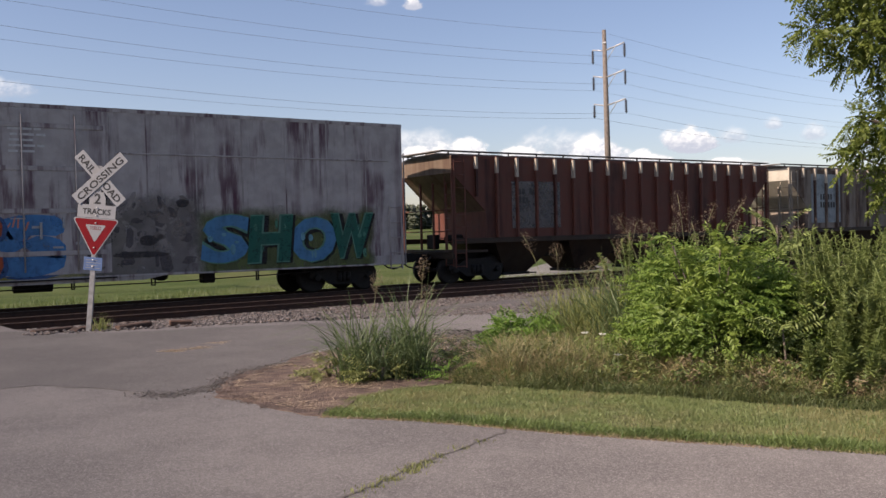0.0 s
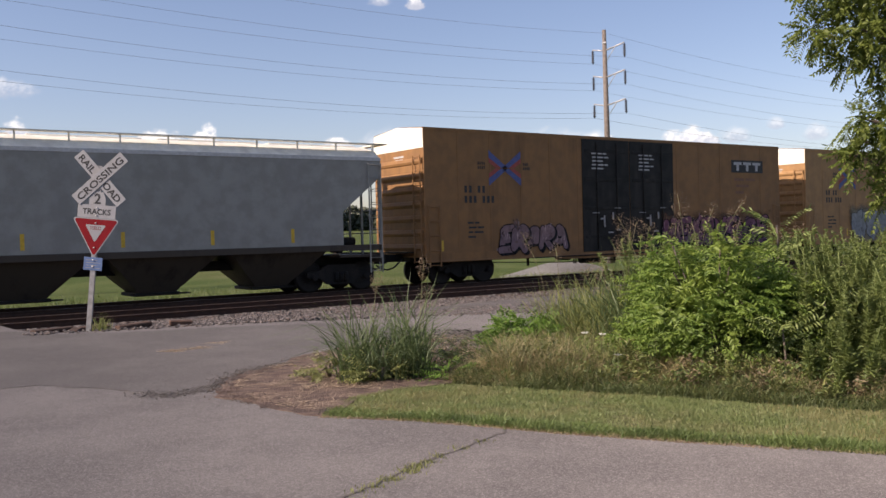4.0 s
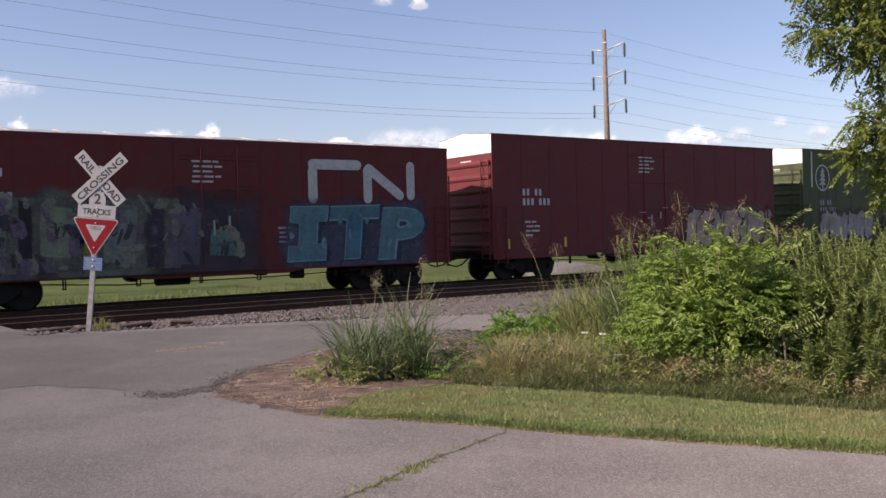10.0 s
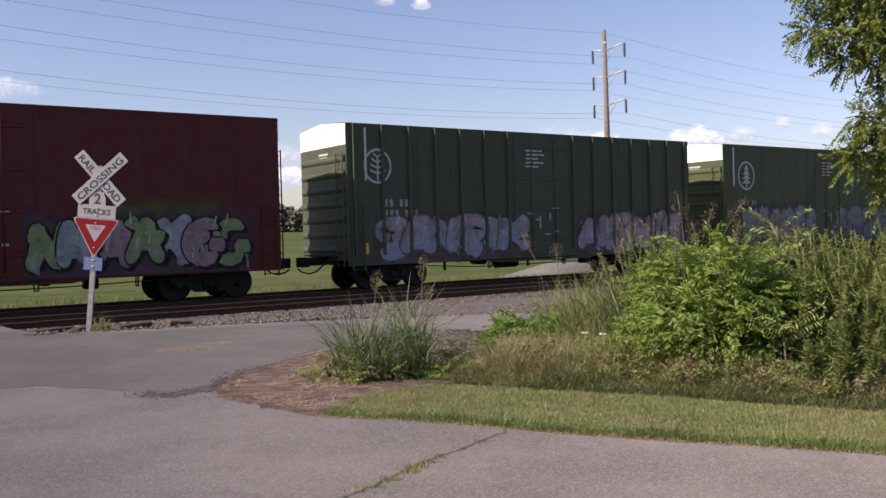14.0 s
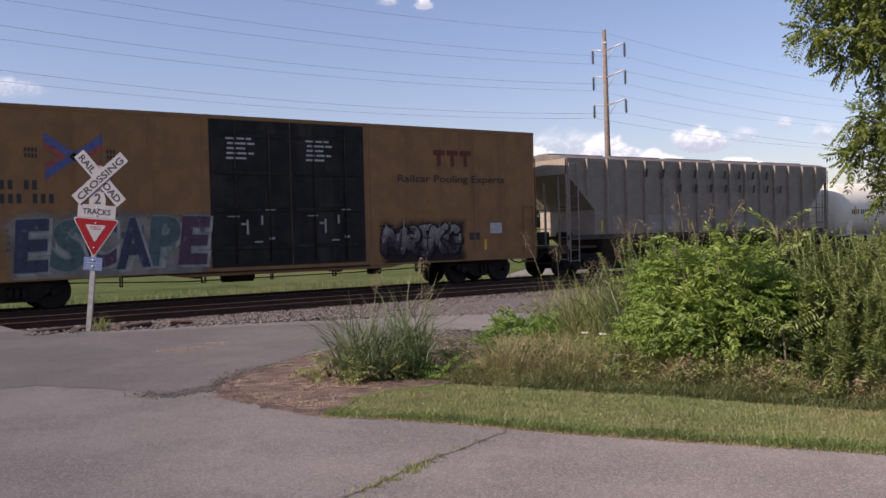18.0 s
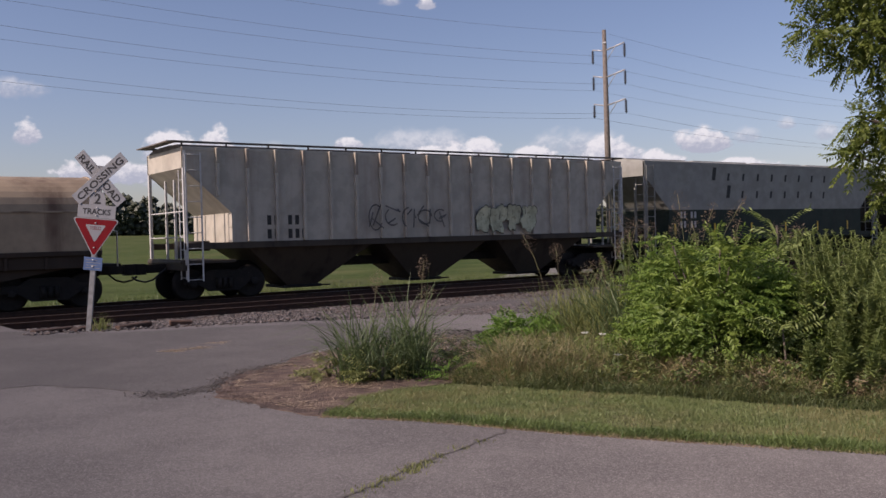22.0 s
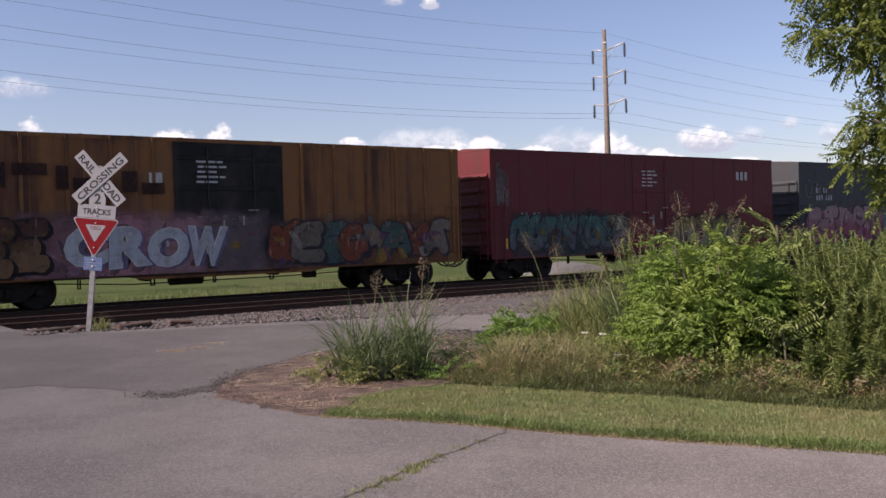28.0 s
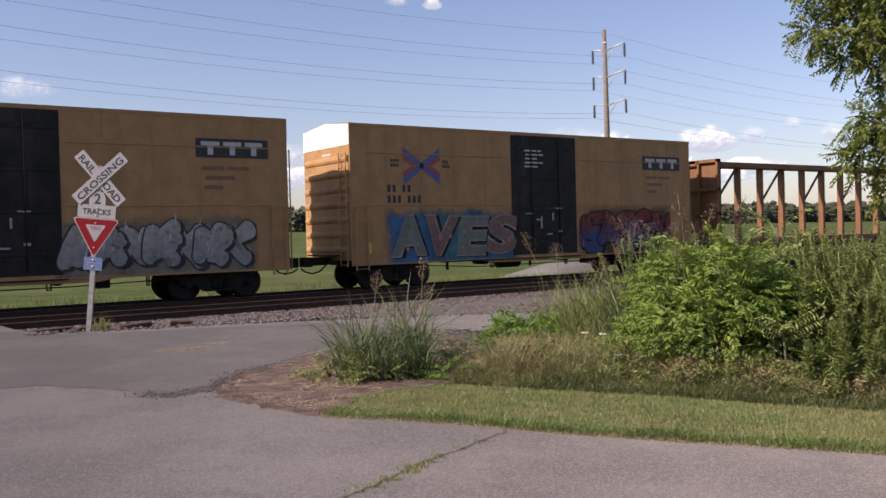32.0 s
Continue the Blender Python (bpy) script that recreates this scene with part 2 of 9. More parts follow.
# ---------------------------------------------------------------- ground to the horizon
def lie(x, y):
    """Height of the land: level round the crossing, a low field that rises to the woods beyond the line."""
    z = -0.10
    if y > 15.8:
        z = -0.10 - 0.16 * min(1.0, (y - 15.8) / 2.0)
    if y > 28.5:
        k = min(1.0, (y - 28.5) / 3.0)
        z = -0.215 - 0.35 * k
        z += max(0.0, y - 55.0) * 0.0215 if y < 300 else 245 * 0.0215 + (y - 300) * 0.002
    if y > 31:
        z += 0.06 * noise.noise(Vector((x * 0.13, y * 0.13, 0)))
    return z


def steps(a, b, near, grow):
    out, s, q = [a], near, a
    while q < b:
        q += s
        out.append(min(q, b))
        s *= grow
    return out


def ground():
    xs = sorted(set([-q for q in steps(6.0, 2600, 1.0, 1.16)][::-1] + [-6 + 0.6 * i for i in range(60)] + steps(30, 3600, 1.0, 1.15)))
    ys = sorted(set([-q for q in steps(3.0, 1500, 1.0, 1.2)][::-1] + [-3 + 0.5 * i for i in range(80)] + steps(37, 3600, 1.0, 1.13)))
    v = [(x, y, lie(x, y)) for y in ys for x in xs]
    n = len(xs)
    f = [(j * n + i, j * n + i + 1, (j + 1) * n + i + 1, (j + 1) * n + i) for j in range(len(ys) - 1) for i in range(n - 1)]
    ob = new("ground", raw("ground", v, f, M_FIELD, True))
    tagged(ob, "mown green field grass with yellowed patches", kind="structure")


ground()


def sheet(name, poly, z, material, label, thick=0.05):
    """A flat sheet with a little thickness over the ground, from the corners of its outline."""
    clean = []
    for q in poly:
        if not clean or math.hypot(q[0] - clean[-1][0], q[1] - clean[-1][1]) > 0.045:
            clean.append(q)
    bm = bmesh.new()
    corners = [bm.verts.new((x, y, z)) for x, y in clean]
    for tri in tessellate_polygon([[Vector((x, y, 0)) for x, y in clean]]):
        bm.faces.new([corners[i] for i in tri])
    ext = bmesh.ops.extrude_face_region(bm, geom=bm.faces[:])
    for q in ext["geom"]:
        if isinstance(q, bmesh.types.BMVert):
            q.co.z -= thick
    bmesh.ops.recalc_face_normals(bm, faces=bm.faces)
    me = bpy.data.meshes.new(name)
    bm.to_mesh(me)
    bm.free()
    me.materials.append(material)
    return tagged(new(name, me), label, kind="structure")


def ragged(pts, amp, step, seed):
    """A line through pts with a broken, uneven edge."""
    rnd = random.Random(seed)
    out = []
    for (x0, y0), (x1, y1) in zip(pts, pts[1:]):
        n = max(1, int(math.hypot(x1 - x0, y1 - y0) / step))
        for k in range(n):
            t = k / n
            out.append((x0 + (x1 - x0) * t + rnd.uniform(-amp, amp), y0 + (y1 - y0) * t + rnd.uniform(-amp, amp)))
    return out + [pts[-1]]


LAWN_EDGE = [(6.06, 3.38), (5.75, 3.9), (5.33, 4.58), (4.89, 5.34), (4.57, 6.01), (4.18, 6.71), (3.75, 7.26)]
DIRT_EDGE = [(3.75, 7.26), (3.61, 7.53), (3.54, 8.0), (3.50, 8.4), (3.47, 8.88), (3.52, 9.25), (3.93, 9.94), (4.39, 10.38), (4.93, 10.58), (5.57, 11.22), (6.26, 11.6)]
BALLAST_EDGE = [(13.6, 12.9), (11.0, 14.3), (8.42, 15.55), (7.03, 16.3), (5.07, 16.9), (4.1, 17.35), (3.45, 17.7)]
sheet("road", [(-70, -14), (14, -14), (8.6, -1.6)] + ragged(LAWN_EDGE, 0.02, 0.09, 1) + ragged(DIRT_EDGE[:1] + [(x + 0.10, y) for x, y in DIRT_EDGE[1:]], 0.02, 0.2, 2)
      + [(7.2, 11.9), (9.5, 11.75), (12.0, 11.3)] + ragged(BALLAST_EDGE, 0.05, 0.13, 3) + [(3.3, 18.6), (-70, 18.6)],
      0.0, M_ROAD, "worn grey asphalt road with cracks and pale aggregate")
sheet("road_crossing", [(3.3, 18.6), (3.22, 20.25), (-5.0, 20.25), (-5.0, 18.6)], -0.002, M_ROAD, "asphalt approach up to the rails of the crossing", thick=0.12)
sheet("road_far", [(3.2, 27.4), (3.1, 34.0), (-5.0, 34.0), (-5.0, 27.4)], -0.04, M_ROAD, "asphalt road beyond the tracks", thick=0.5)
sheet("verge", ragged(ragged(DIRT_EDGE, 0.06, 0.24, 21), 0.035, 0.07, 22) + [(8.6, 11.8), (8.6, 9.0), (6.2, 8.3), (5.62, 7.9), (4.98, 7.95), (4.46, 7.84), (4.05, 7.40)],
      0.007, M_DIRT, "bare reddish dirt with straw and gravel at the road edge", thick=0.03)


def strip(pts, w, z, material, name, label, seed):
    """A thin wandering band on the road: a filled crack or a seam."""
    rnd = random.Random(seed)
    line = ragged(pts, 0.02, 0.07, seed)
    v, f = [], []
    for i, (x, y) in enumerate(line):
        a, b = line[max(i - 1, 0)], line[min(i + 1, len(line) - 1)]
        d = math.hypot(b[0] - a[0], b[1] - a[1]) or 1
        nx, ny = -(b[1] - a[1]) / d, (b[0] - a[0]) / d
        k = w * rnd.uniform(0.35, 1.3) * (0.3 if i in (0, len(line) - 1) else 1)
        v += [(x + nx * k, y + ny * k, z), (x - nx * k, y - ny * k, z)]
        if i:
            f.append((2 * i - 2, 2 * i - 1, 2 * i + 1, 2 * i))
    return tagged(new(name, raw(name, v, f, material)), label, kind="structure")


sheet("gravel_shoulder", ragged([(8.3, 11.55), (9.5, 11.7), (12.0, 11.25), (20, 8.5), (34, 4)], 0.1, 0.3, 41) + [(34, 17.2), (13, 17.2), (9.3, 16.4), (8.6, 15.4), (11.2, 14.2), (13.5, 12.85), (12.0, 11.6), (9.0, 12.0)], -0.03, M_SHOULDER, "grey gravel beside the ballast")
LAWN_BACK = [(4.39, 7.88), (4.98, 7.99), (5.62, 7.87), (5.89, 7.26), (6.17, 6.71), (6.49, 6.11), (6.8, 5.49), (7.07, 4.79), (7.39, 4.11), (8.3, 2.2), (10.2, -1.0)]
sheet("lawn", [(10.5, -1.6), (8.5, -1.6)] + ragged(LAWN_EDGE, 0.02, 0.12, 31) + LAWN_BACK, -0.012, M_LAWN, "mown grass strip beside the road")
sheet("rough_ground", LAWN_BACK[::-1] + [(4.9, 8.6), (5.6, 9.8), (8.4, 11.7), (12.0, 11.4), (13.6, 12.8), (30, 4), (30, -1.0)], -0.022, M_LITTER, "weedy ground covered with dead grass")
strip([(2.5, 4.7), (2.67, 4.9), (2.94, 5.01), (3.19, 5.15), (3.4, 5.26), (3.61, 5.33), (3.85, 5.41), (4.23, 5.56), (4.58, 5.68)], 0.014, 0.004, M_CRACK, "road_crack", "crack in the asphalt with dry weeds", 11)
strip([(1.0, 11.2), (1.76, 11.08), (2.22, 11.05), (2.5, 10.6), (2.73, 10.16), (2.88, 9.67), (3.05, 9.28)], 0.008, 0.004, M_CRACK, "road_crack", "dark open crack in the asphalt", 12)
strip([(1.0, 13.6), (2.1, 13.2), (2.95, 12.75), (3.3, 12.6), (3.9, 12.7)], 0.008, 0.004, M_CRACK, "road_crack", "dark open crack in the asphalt", 13)
strip([(1.9, 15.2), (3.4, 14.6), (5.2, 14.0)], 0.007, 0.004, M_CRACK, "road_crack", "fine crack in the asphalt", 15)
strip([(-0.5, 16.6), (1.8, 16.3), (3.1, 16.2), (3.5, 16.6)], 0.008, 0.004, M_CRACK, "road_crack", "fine crack in the asphalt", 16)
sheet("asphalt_patch", ragged(ragged([(-30, 18.4), (-6.0, 14.6), (0.5, 11.7), (1.76, 11.1), (2.22, 11.05), (2.73, 10.2), (2.9, 9.67), (3.06, 9.3), (3.36, 9.36), (3.5, 9.33), (3.86, 10.02), (4.35, 10.47), (4.9, 10.68), (5.53, 11.32), (6.2, 11.75), (6.9, 12.2), (8.4, 12.6), (8.2, 15.0), (6.4, 15.9), (4.6, 16.6), (3.6, 17.3), (3.2, 18.4)], 0.05, 0.4, 18), 0.03, 0.10, 8) + [(3.0, 18.5), (-30, 18.5)],
      0.004, M_PATCH, "darker patched asphalt of the turn-off towards the crossing")


# ---------------------------------------------------------------- the two tracks
def ballast():
    rnd = random.Random(4)
    xs = [-120 + 6 * i for i in range(20)] + [0.2 * i for i in range(0, 240)] + steps(48, 1500, 1.0, 1.12)
    ys = [15.9, 16.4, 16.9, 17.4, 17.9, 18.4, 18.9, 19.4, 19.9, 20.4, 20.9, 21.4, 21.9, 22.4, 23.0, 23.6, 24.2, 24.8, 25.4, 26.0, 26.6, 27.2, 27.8, 28.4]
    v, f = [], []
    for j, y in enumerate(ys):
        for x in xs:
            z = -0.17
            if y < 19.6:
                z = -0.17 + 0.12 * (19.6 - y) / 3.7
                edge = 17.75 if x < 4 else 17.6 - (x - 4) * 0.28 if x < 8.4 else 16.3 - (x - 8.4) * 0.55
                if y < edge:
                    z -= min(0.3, (edge - y) * 0.25) * (1 if x < 30 else 0.3)
            if y > 22.9:
                z -= SUNK
            if y > 27.2:
                z -= (y - 27.2) * 0.32
            if x < 3.3:
                z -= 0.08
            v.append((x, y, z + (rnd.uniform(-0.018, 0.018) if -1 < x < 48 else 0)))
    n = len(xs)
    f = [(j * n + i, j * n + i + 1, (j + 1) * n + i + 1, (j + 1) * n + i) for j in range(len(ys) - 1) for i in range(n - 1)]
    tagged(new("ballast", raw("ballast", v, f, M_BALLAST)), "grey crushed-stone ballast bed under two tracks", kind="structure")


ballast()


def stone_shape(rnd, r):
    v = []
    for z, k, w in ((-0.5, 4, 0.7), (0.15, 4, 1.0), (0.62, 3, 0.55)):
        a0 = rnd.uniform(0, 6)
        for i in range(k):
            a = a0 + 2 * math.pi * i / k
            q = w * rnd.uniform(0.75, 1.2)
            v.append((math.cos(a) * q * r, math.sin(a) * q * r * 0.85, z * r * rnd.uniform(0.7, 1.0)))
    f = [(0, 1, 5, 4), (1, 2, 6, 5), (2, 3, 7, 6), (3, 0, 4, 7), (4, 5, 8), (5, 6, 9), (6, 7, 10), (7, 4, 8), (5, 9, 8), (6, 10, 9), (7, 8, 10), (8, 9, 10)]
    return v, f


def stones():
    """Loose crushed stone on the sunny shoulder, in a heap of single stones."""
    rnd = random.Random(7)
    kinds = [stone_shape(rnd, 1.0) for _ in range(12)]
    v, f = [], []
    for _ in range(26000):
        x = 3.2 + 22 * rnd.random() ** 1.25
        edge = 17.7 if x < 4 else 17.5 - (x - 4) * 0.30 if x < 8.4 else 16.1 - (x - 8.4) * 0.60
        y = rnd.uniform(max(edge - 0.5, 10.5), 20.35)
        if y < edge and rnd.random() < 0.75:
            continue
        if y > 15.9:
            z = -0.165 + 0.12 * max(0.0, 19.6 - y) / 3.7
        else:
            z = -0.045
        if y < edge:
            z = 0.0
        kv, kf = rnd.choice(kinds)
        r, a = rnd.uniform(0.018, 0.044), rnd.uniform(0, 6.28)
        c, s = math.cos(a), math.sin(a)
        o = len(v)
        v += [(x + r * (q[0] * c - q[1] * s), y + r * (q[0] * s + q[1] * c), z + r * (q[2] + 0.35)) for q in kv]
        f += [tuple(i + o for i in g) for g in kf]
    tagged(new("ballast_stones", raw("ballast_stones", v, f, M_STONE)), "loose grey crushed ballast stones beside the rails", "stones", kind="stuff")


stones()


def loose_gravel():
    """Crumbled asphalt and small gravel along the broken edge of the turn-off and the bare dirt."""
    rnd = random.Random(17)
    kinds = [stone_shape(rnd, 1.0) for _ in range(8)]
    for name, line, wide, count, mat, lab in (
            ("crumbled_asphalt", [(2.88, 9.67), (3.05, 9.3), (3.38, 9.43), (3.62, 9.5), (4.0, 10.06), (4.43, 10.45), (4.95, 10.62)], 0.10, 2400, M_CRUMB, "dark crumbled asphalt and grit at the broken road edge"),
            ("dirt_clods", [(3.66, 8.2), (3.6, 8.6), (3.62, 9.1), (3.85, 9.7), (4.3, 10.2), (4.9, 10.5), (5.6, 11.1)], 0.10, 1900, M_DIRT, "brown clods of soil along the edge of the bare dirt")):
        v, f = [], []
        for _ in range(count):
            k = rnd.randrange(len(line) - 1)
            t = rnd.random()
            (x0, y0), (x1, y1) = line[k], line[k + 1]
            x, y = x0 + (x1 - x0) * t + rnd.gauss(0, wide), y0 + (y1 - y0) * t + rnd.gauss(0, wide)
            kv, kf = rnd.choice(kinds)
            r = 0.004 + 0.010 * rnd.random() ** 3
            o = len(v)
            v += [(x + r * q[0], y + r * q[1], 0.004 + r * (q[2] + 0.2)) for q in kv]
            f += [tuple(i + o for i in g) for g in kf]
        tagged(new(name, raw(name, v, f, mat)), lab, "gravel", kind="stuff")
    v, f = [], []
    for _ in range(4200):
        t, u = rnd.random(), rnd.gauss(0, 0.32)
        x, y = 6.45 + 2.6 * t + u * 0.75, 10.05 + 1.95 * t - u * 1.15
        kv, kf = rnd.choice(kinds)
        r = 0.012 + 0.026 * rnd.random() ** 2
        o = len(v)
        v += [(x + r * q[0], y + r * q[1], -0.006 + r * (q[2] + 0.2)) for q in kv]
        f += [tuple(i + o for i in g) for g in kf]
    tagged(new("loose_gravel", raw("loose_gravel", v, f, M_STONE)), "grey crushed stone spread at the foot of the grass", "gravel", kind="stuff")


loose_gravel()


def track(name, yc, low=0.0):
    base = tagged(new(name), "standard-gauge railway track of steel rails on timber ties", kind="structure")
    base.location = (0, yc, -low)
    for side in (-1, 1):
        y = side * 0.755
        s = Shape()
        prof = [(-0.07, -0.172), (0.07, -0.172), (0.07, -0.155), (0.012, -0.13), (0.012, -0.045), (0.036, -0.032), (0.036, -0.006), (-0.036, -0.006), (-0.036, -0.032), (-0.012, -0.045), (-0.012, -0.13), (-0.07, -0.155)]
        s.prism([(y + a, b) for a, b in prof], -120, 1500, "x")
        rail = part("rail", s, M_RAIL, base, "rust-brown steel rail")
        part("rail_head", Shape().box(-120, 1500, y - 0.033, y + 0.033, -0.005, 0.0), M_RAILTOP, rail, "polished running surface")
    me = Shape().box(-0.115, 0.115, -1.3, 1.3, -0.30, -0.150, 0.012).mesh("tie", M_TIE)
    rnd = random.Random(int(yc))
    for i in range(90):
        part("tie", me, M_TIE, base, at=pose(3.5 + 0.53 * i, rnd.uniform(-0.05, 0.05), rnd.uniform(-0.008, 0.008), 0, 0, rnd.uniform(-1, 1)))
    return base


track("track_far", YC, SUNK)
track("track_near", YN)


def old_ties():
    """Rotten pieces of tie that lie along the shoulder by the sign."""
    rnd = random.Random(9)
    for x, y, l, a in ((3.85, 18.35, 0.8, 20), (4.6, 18.25, 0.55, -6), (5.3, 18.1, 0.7, 12), (6.2, 18.0, 0.45, -14), (4.15, 17.9, 0.35, 60)):
        ob = part("old_tie", Shape().box(-l / 2, l / 2, -0.10, 0.10, 0, 0.11, 0.02), M_TIE)
        ob.matrix_world = pose(x, y, -0.10, 2, rnd.uniform(-4, 4), a)
        tagged(ob, "broken rotten timber tie piece lying on the ballast", "timber", "old tie pieces")


old_ties()


HEAP0, HEAP1 = 26.4, 31.8


def gravel_heap():
    """A low bank of grey gravel beyond the line."""
    v, f, n, m = [], [], 60, 14
    for j in range(m):
        for i in range(n):
            a, b = i / (n - 1), j / (m - 1)
            x, y = HEAP0 + (HEAP1 - HEAP0) * a, 29.2 + 5 * b
            h = 0.95 * math.sin(math.pi * b) ** 0.8 * math.sin(math.pi * a) ** 0.6 * (0.8 + 0.5 * noise.noise(Vector((x * 0.35, y * 0.4, 3))))
            v.append((x, y, -0.62 + h + 0.03 * noise.noise(Vector((x * 3, y * 3, 1)))))
    f = [(j * n + i, j * n + i + 1, (j + 1) * n + i + 1, (j + 1) * n + i) for j in range(m - 1) for i in range(n - 1)]
    tagged(new("gravel_bank", raw("gravel_bank", v, f, M_GRAVEL, True)), "low bank of pale grey gravel beyond the tracks", kind="structure")


gravel_heap()


# ---------------------------------------------------------------- the crossing sign
def crossing_sign():
    at = Matrix.Translation((4.29, 17.46, -0.02)) @ pose(0, 0, 0, 0, 0, -36.0) @ pose(0, 0, 0, 0, 6.0, 0)
    root = thing("crossing_sign", "white railroad crossbuck with yield sign on a leaning galvanised post", "road sign")
    root.matrix_world = at
    s = Shape().prism([(-0.045, 0.02), (-0.03, 0.02), (-0.03, -0.02), (0.03, -0.02), (0.03, 0.02), (0.045, 0.02), (0.045, -0.03), (-0.045, -0.03)], -0.3, 3.05, "z")
    part("post", s, M_POST, root, "galvanised steel channel post")
    zc = 2.82
    for k, (ang, word) in enumerate(((-45.0, "RAIL   ROAD"), (46.0, "CROSSING"))):
        y = -0.035 - 0.012 * k
        m = pose(0.02, y, zc, 0, -ang, 0)
        b = part("crossbuck_blade", Shape().box(-0.6, 0.6, -0.004, 0.004, -0.112, 0.112, 0.002), M_SIGNW, root, "white reflective blade with black letters", at=m)
        t = letters(word, 0.128, M_SIGNK, 1.08, 0.022)
        part("lettering", t, M_SIGNK, b, "black capital letters", at=pose(-0.54, -0.0065, -0.071))
    y = -0.034
    plate = part("tracks_plate", Shape().box(-0.35, 0.35, y - 0.004, y + 0.004, 2.09, 2.33, 0.002).prism([(-0.15, 2.33), (0.15, 2.33), (0.15, 2.46), (0.10, 2.57), (-0.10, 2.57), (-0.15, 2.46)], y - 0.004, y + 0.004), M_SIGNW, root, "white plate that counts the tracks")
    part("lettering", letters("TRACKS", 0.108, M_SIGNK, 0.52, 0.022), M_SIGNK, plate, "", at=pose(-0.26, y - 0.0065, 2.153))
    part("lettering", letters("2", 0.19, M_SIGNK, None, 0.022), M_SIGNK, plate, "", at=pose(-0.06, y - 0.0065, 2.35))

    def tri(w, top, h, r):
        out = []
        for cx, cz, a0 in ((-w + r * 1.7, top - r, 90), (w - r * 1.7, top - r, -30), (0, top - h + r * 2, -150)):
            for i in range(4):
                a = radians(a0 + 120 - 40 * i)
                out.append((cx + r * math.cos(a), cz + r * math.sin(a)))
        return out

    yl = part("yield_plate", Shape().prism(tri(0.435, 2.085, 0.73, 0.035), y - 0.004, y + 0.004), M_SIGNW, root, "white border of the yield sign")
    part("red_field", Shape().prism(tri(0.405, 2.068, 0.68, 0.03), y - 0.0065, y - 0.0045), M_SIGNR, yl, "red field")
    part("white_centre", Shape().prism(tri(0.19, 1.965, 0.32, 0.015), y - 0.009, y - 0.007), M_SIGNW, yl, "white triangle")
    part("lettering", letters("YIELD", 0.062, M_SIGNR, 0.21), M_SIGNR, yl, "red letters", at=pose(-0.105, y - 0.0105, 1.875))
    bl = part("notice_plate", Shape().box(-0.17, 0.17, y - 0.004, y + 0.004, 1.13, 1.37, 0.002), M_SIGNB, root, "small blue emergency notice plate")
    s = Shape()
    for i in range(4):
        s.box(-0.13, 0.13 - 0.05 * (i % 2), y - 0.007, y - 0.005, 1.168 + 0.048 * i, 1.178 + 0.048 * i)
    part("lettering", s, M_POST, bl, "pale lines of small print")
    bolt = Shape().turned([(-0.008, 0.014), (0.008, 0.014)], (0, 0, 0), "y", 8).mesh("bolt", M_GALV)
    for z in (1.2, 1.32, 1.55, 2.0, 2.14, 2.28, 2.82):
        part("bolt", bolt, None, root, at=pose(0, y - 0.012, z))


crossing_sign()


# ---------------------------------------------------------------- power line
def power_pole(x, y, name_label):
    root = thing("utility_pole", name_label, "utility pole", "poles of the power line", (x, y, lie(x, y) - 0.02))
    root.rotation_euler = (0, radians(-0.6), 0)
    h = 15.35
    part("shaft", Shape().turned([(0, 0.24), (h * 0.5, 0.19), (h, 0.13)], (0, 0, 0), "z", 14), M_POLE, root, "tall tapered grey-brown wooden shaft")
    ends = []
    for k, z in enumerate((14.0, 12.25, 10.4)):
        for side in (-1, 1):
            reach = -1.75 if side < 0 else 1.1
            s = Shape().tube([(0, side * 0.1, z), (0, reach, z + 0.22)], 0.05, 6)
            arm = part("crossarm", s, M_GALV, root, "pale slender bracket arm")
            if side < 0:
                part("brace", Shape().tube([(0, -0.12, z - 0.75), (0, -0.95, z + 0.1)], 0.025, 5), M_GALV, arm)
            prof = [(0.0, 0.03)]
            for i in range(6):
                q = -0.12 - 0.13 * i
                prof += [(q + 0.05, 0.04), (q, 0.12), (q - 0.04, 0.05)]
            part("insulator", Shape().turned(prof + [(-0.92, 0.02)], (0, reach, z + 0.18), "z", 10), M_INSUL, arm, "dark string of porcelain discs")
            ends.append((y + reach, lie(x, y) + z - 0.74))
    s = Shape().box(-0.16, -0.1, -0.3, 0.05, h - 0.9, h - 0.82)
    part("pole_cap_bracket", s, M_GALV, root)
    return ends


POLES = [-40.0, 2.2, 43.7, 98.0, 152.0]
for px in POLES:
    ENDS = power_pole(px, 42.8, "weathered wooden transmission pole with three bracket arms")


def wires():
    for k, (y, z) in enumerate(ENDS + [(42.8, lie(0, 42.8) + 15.1)]):
        pts = []
        for a, b in zip(POLES, POLES[1:]):
            for i in range(25):
                t = i / 25
                pts.append((a + (b - a) * t, y, z - (0.00037 if k % 2 else 0.00043) * (b - a) ** 2 * 4 * t * (1 - t)))
        ob = part("power_line", Shape().tube(pts, 0.0065, 4), M_WIRE)
        tagged(ob, "thin bare aluminium conductor strung between the poles", "cable", "conductors")


wires()


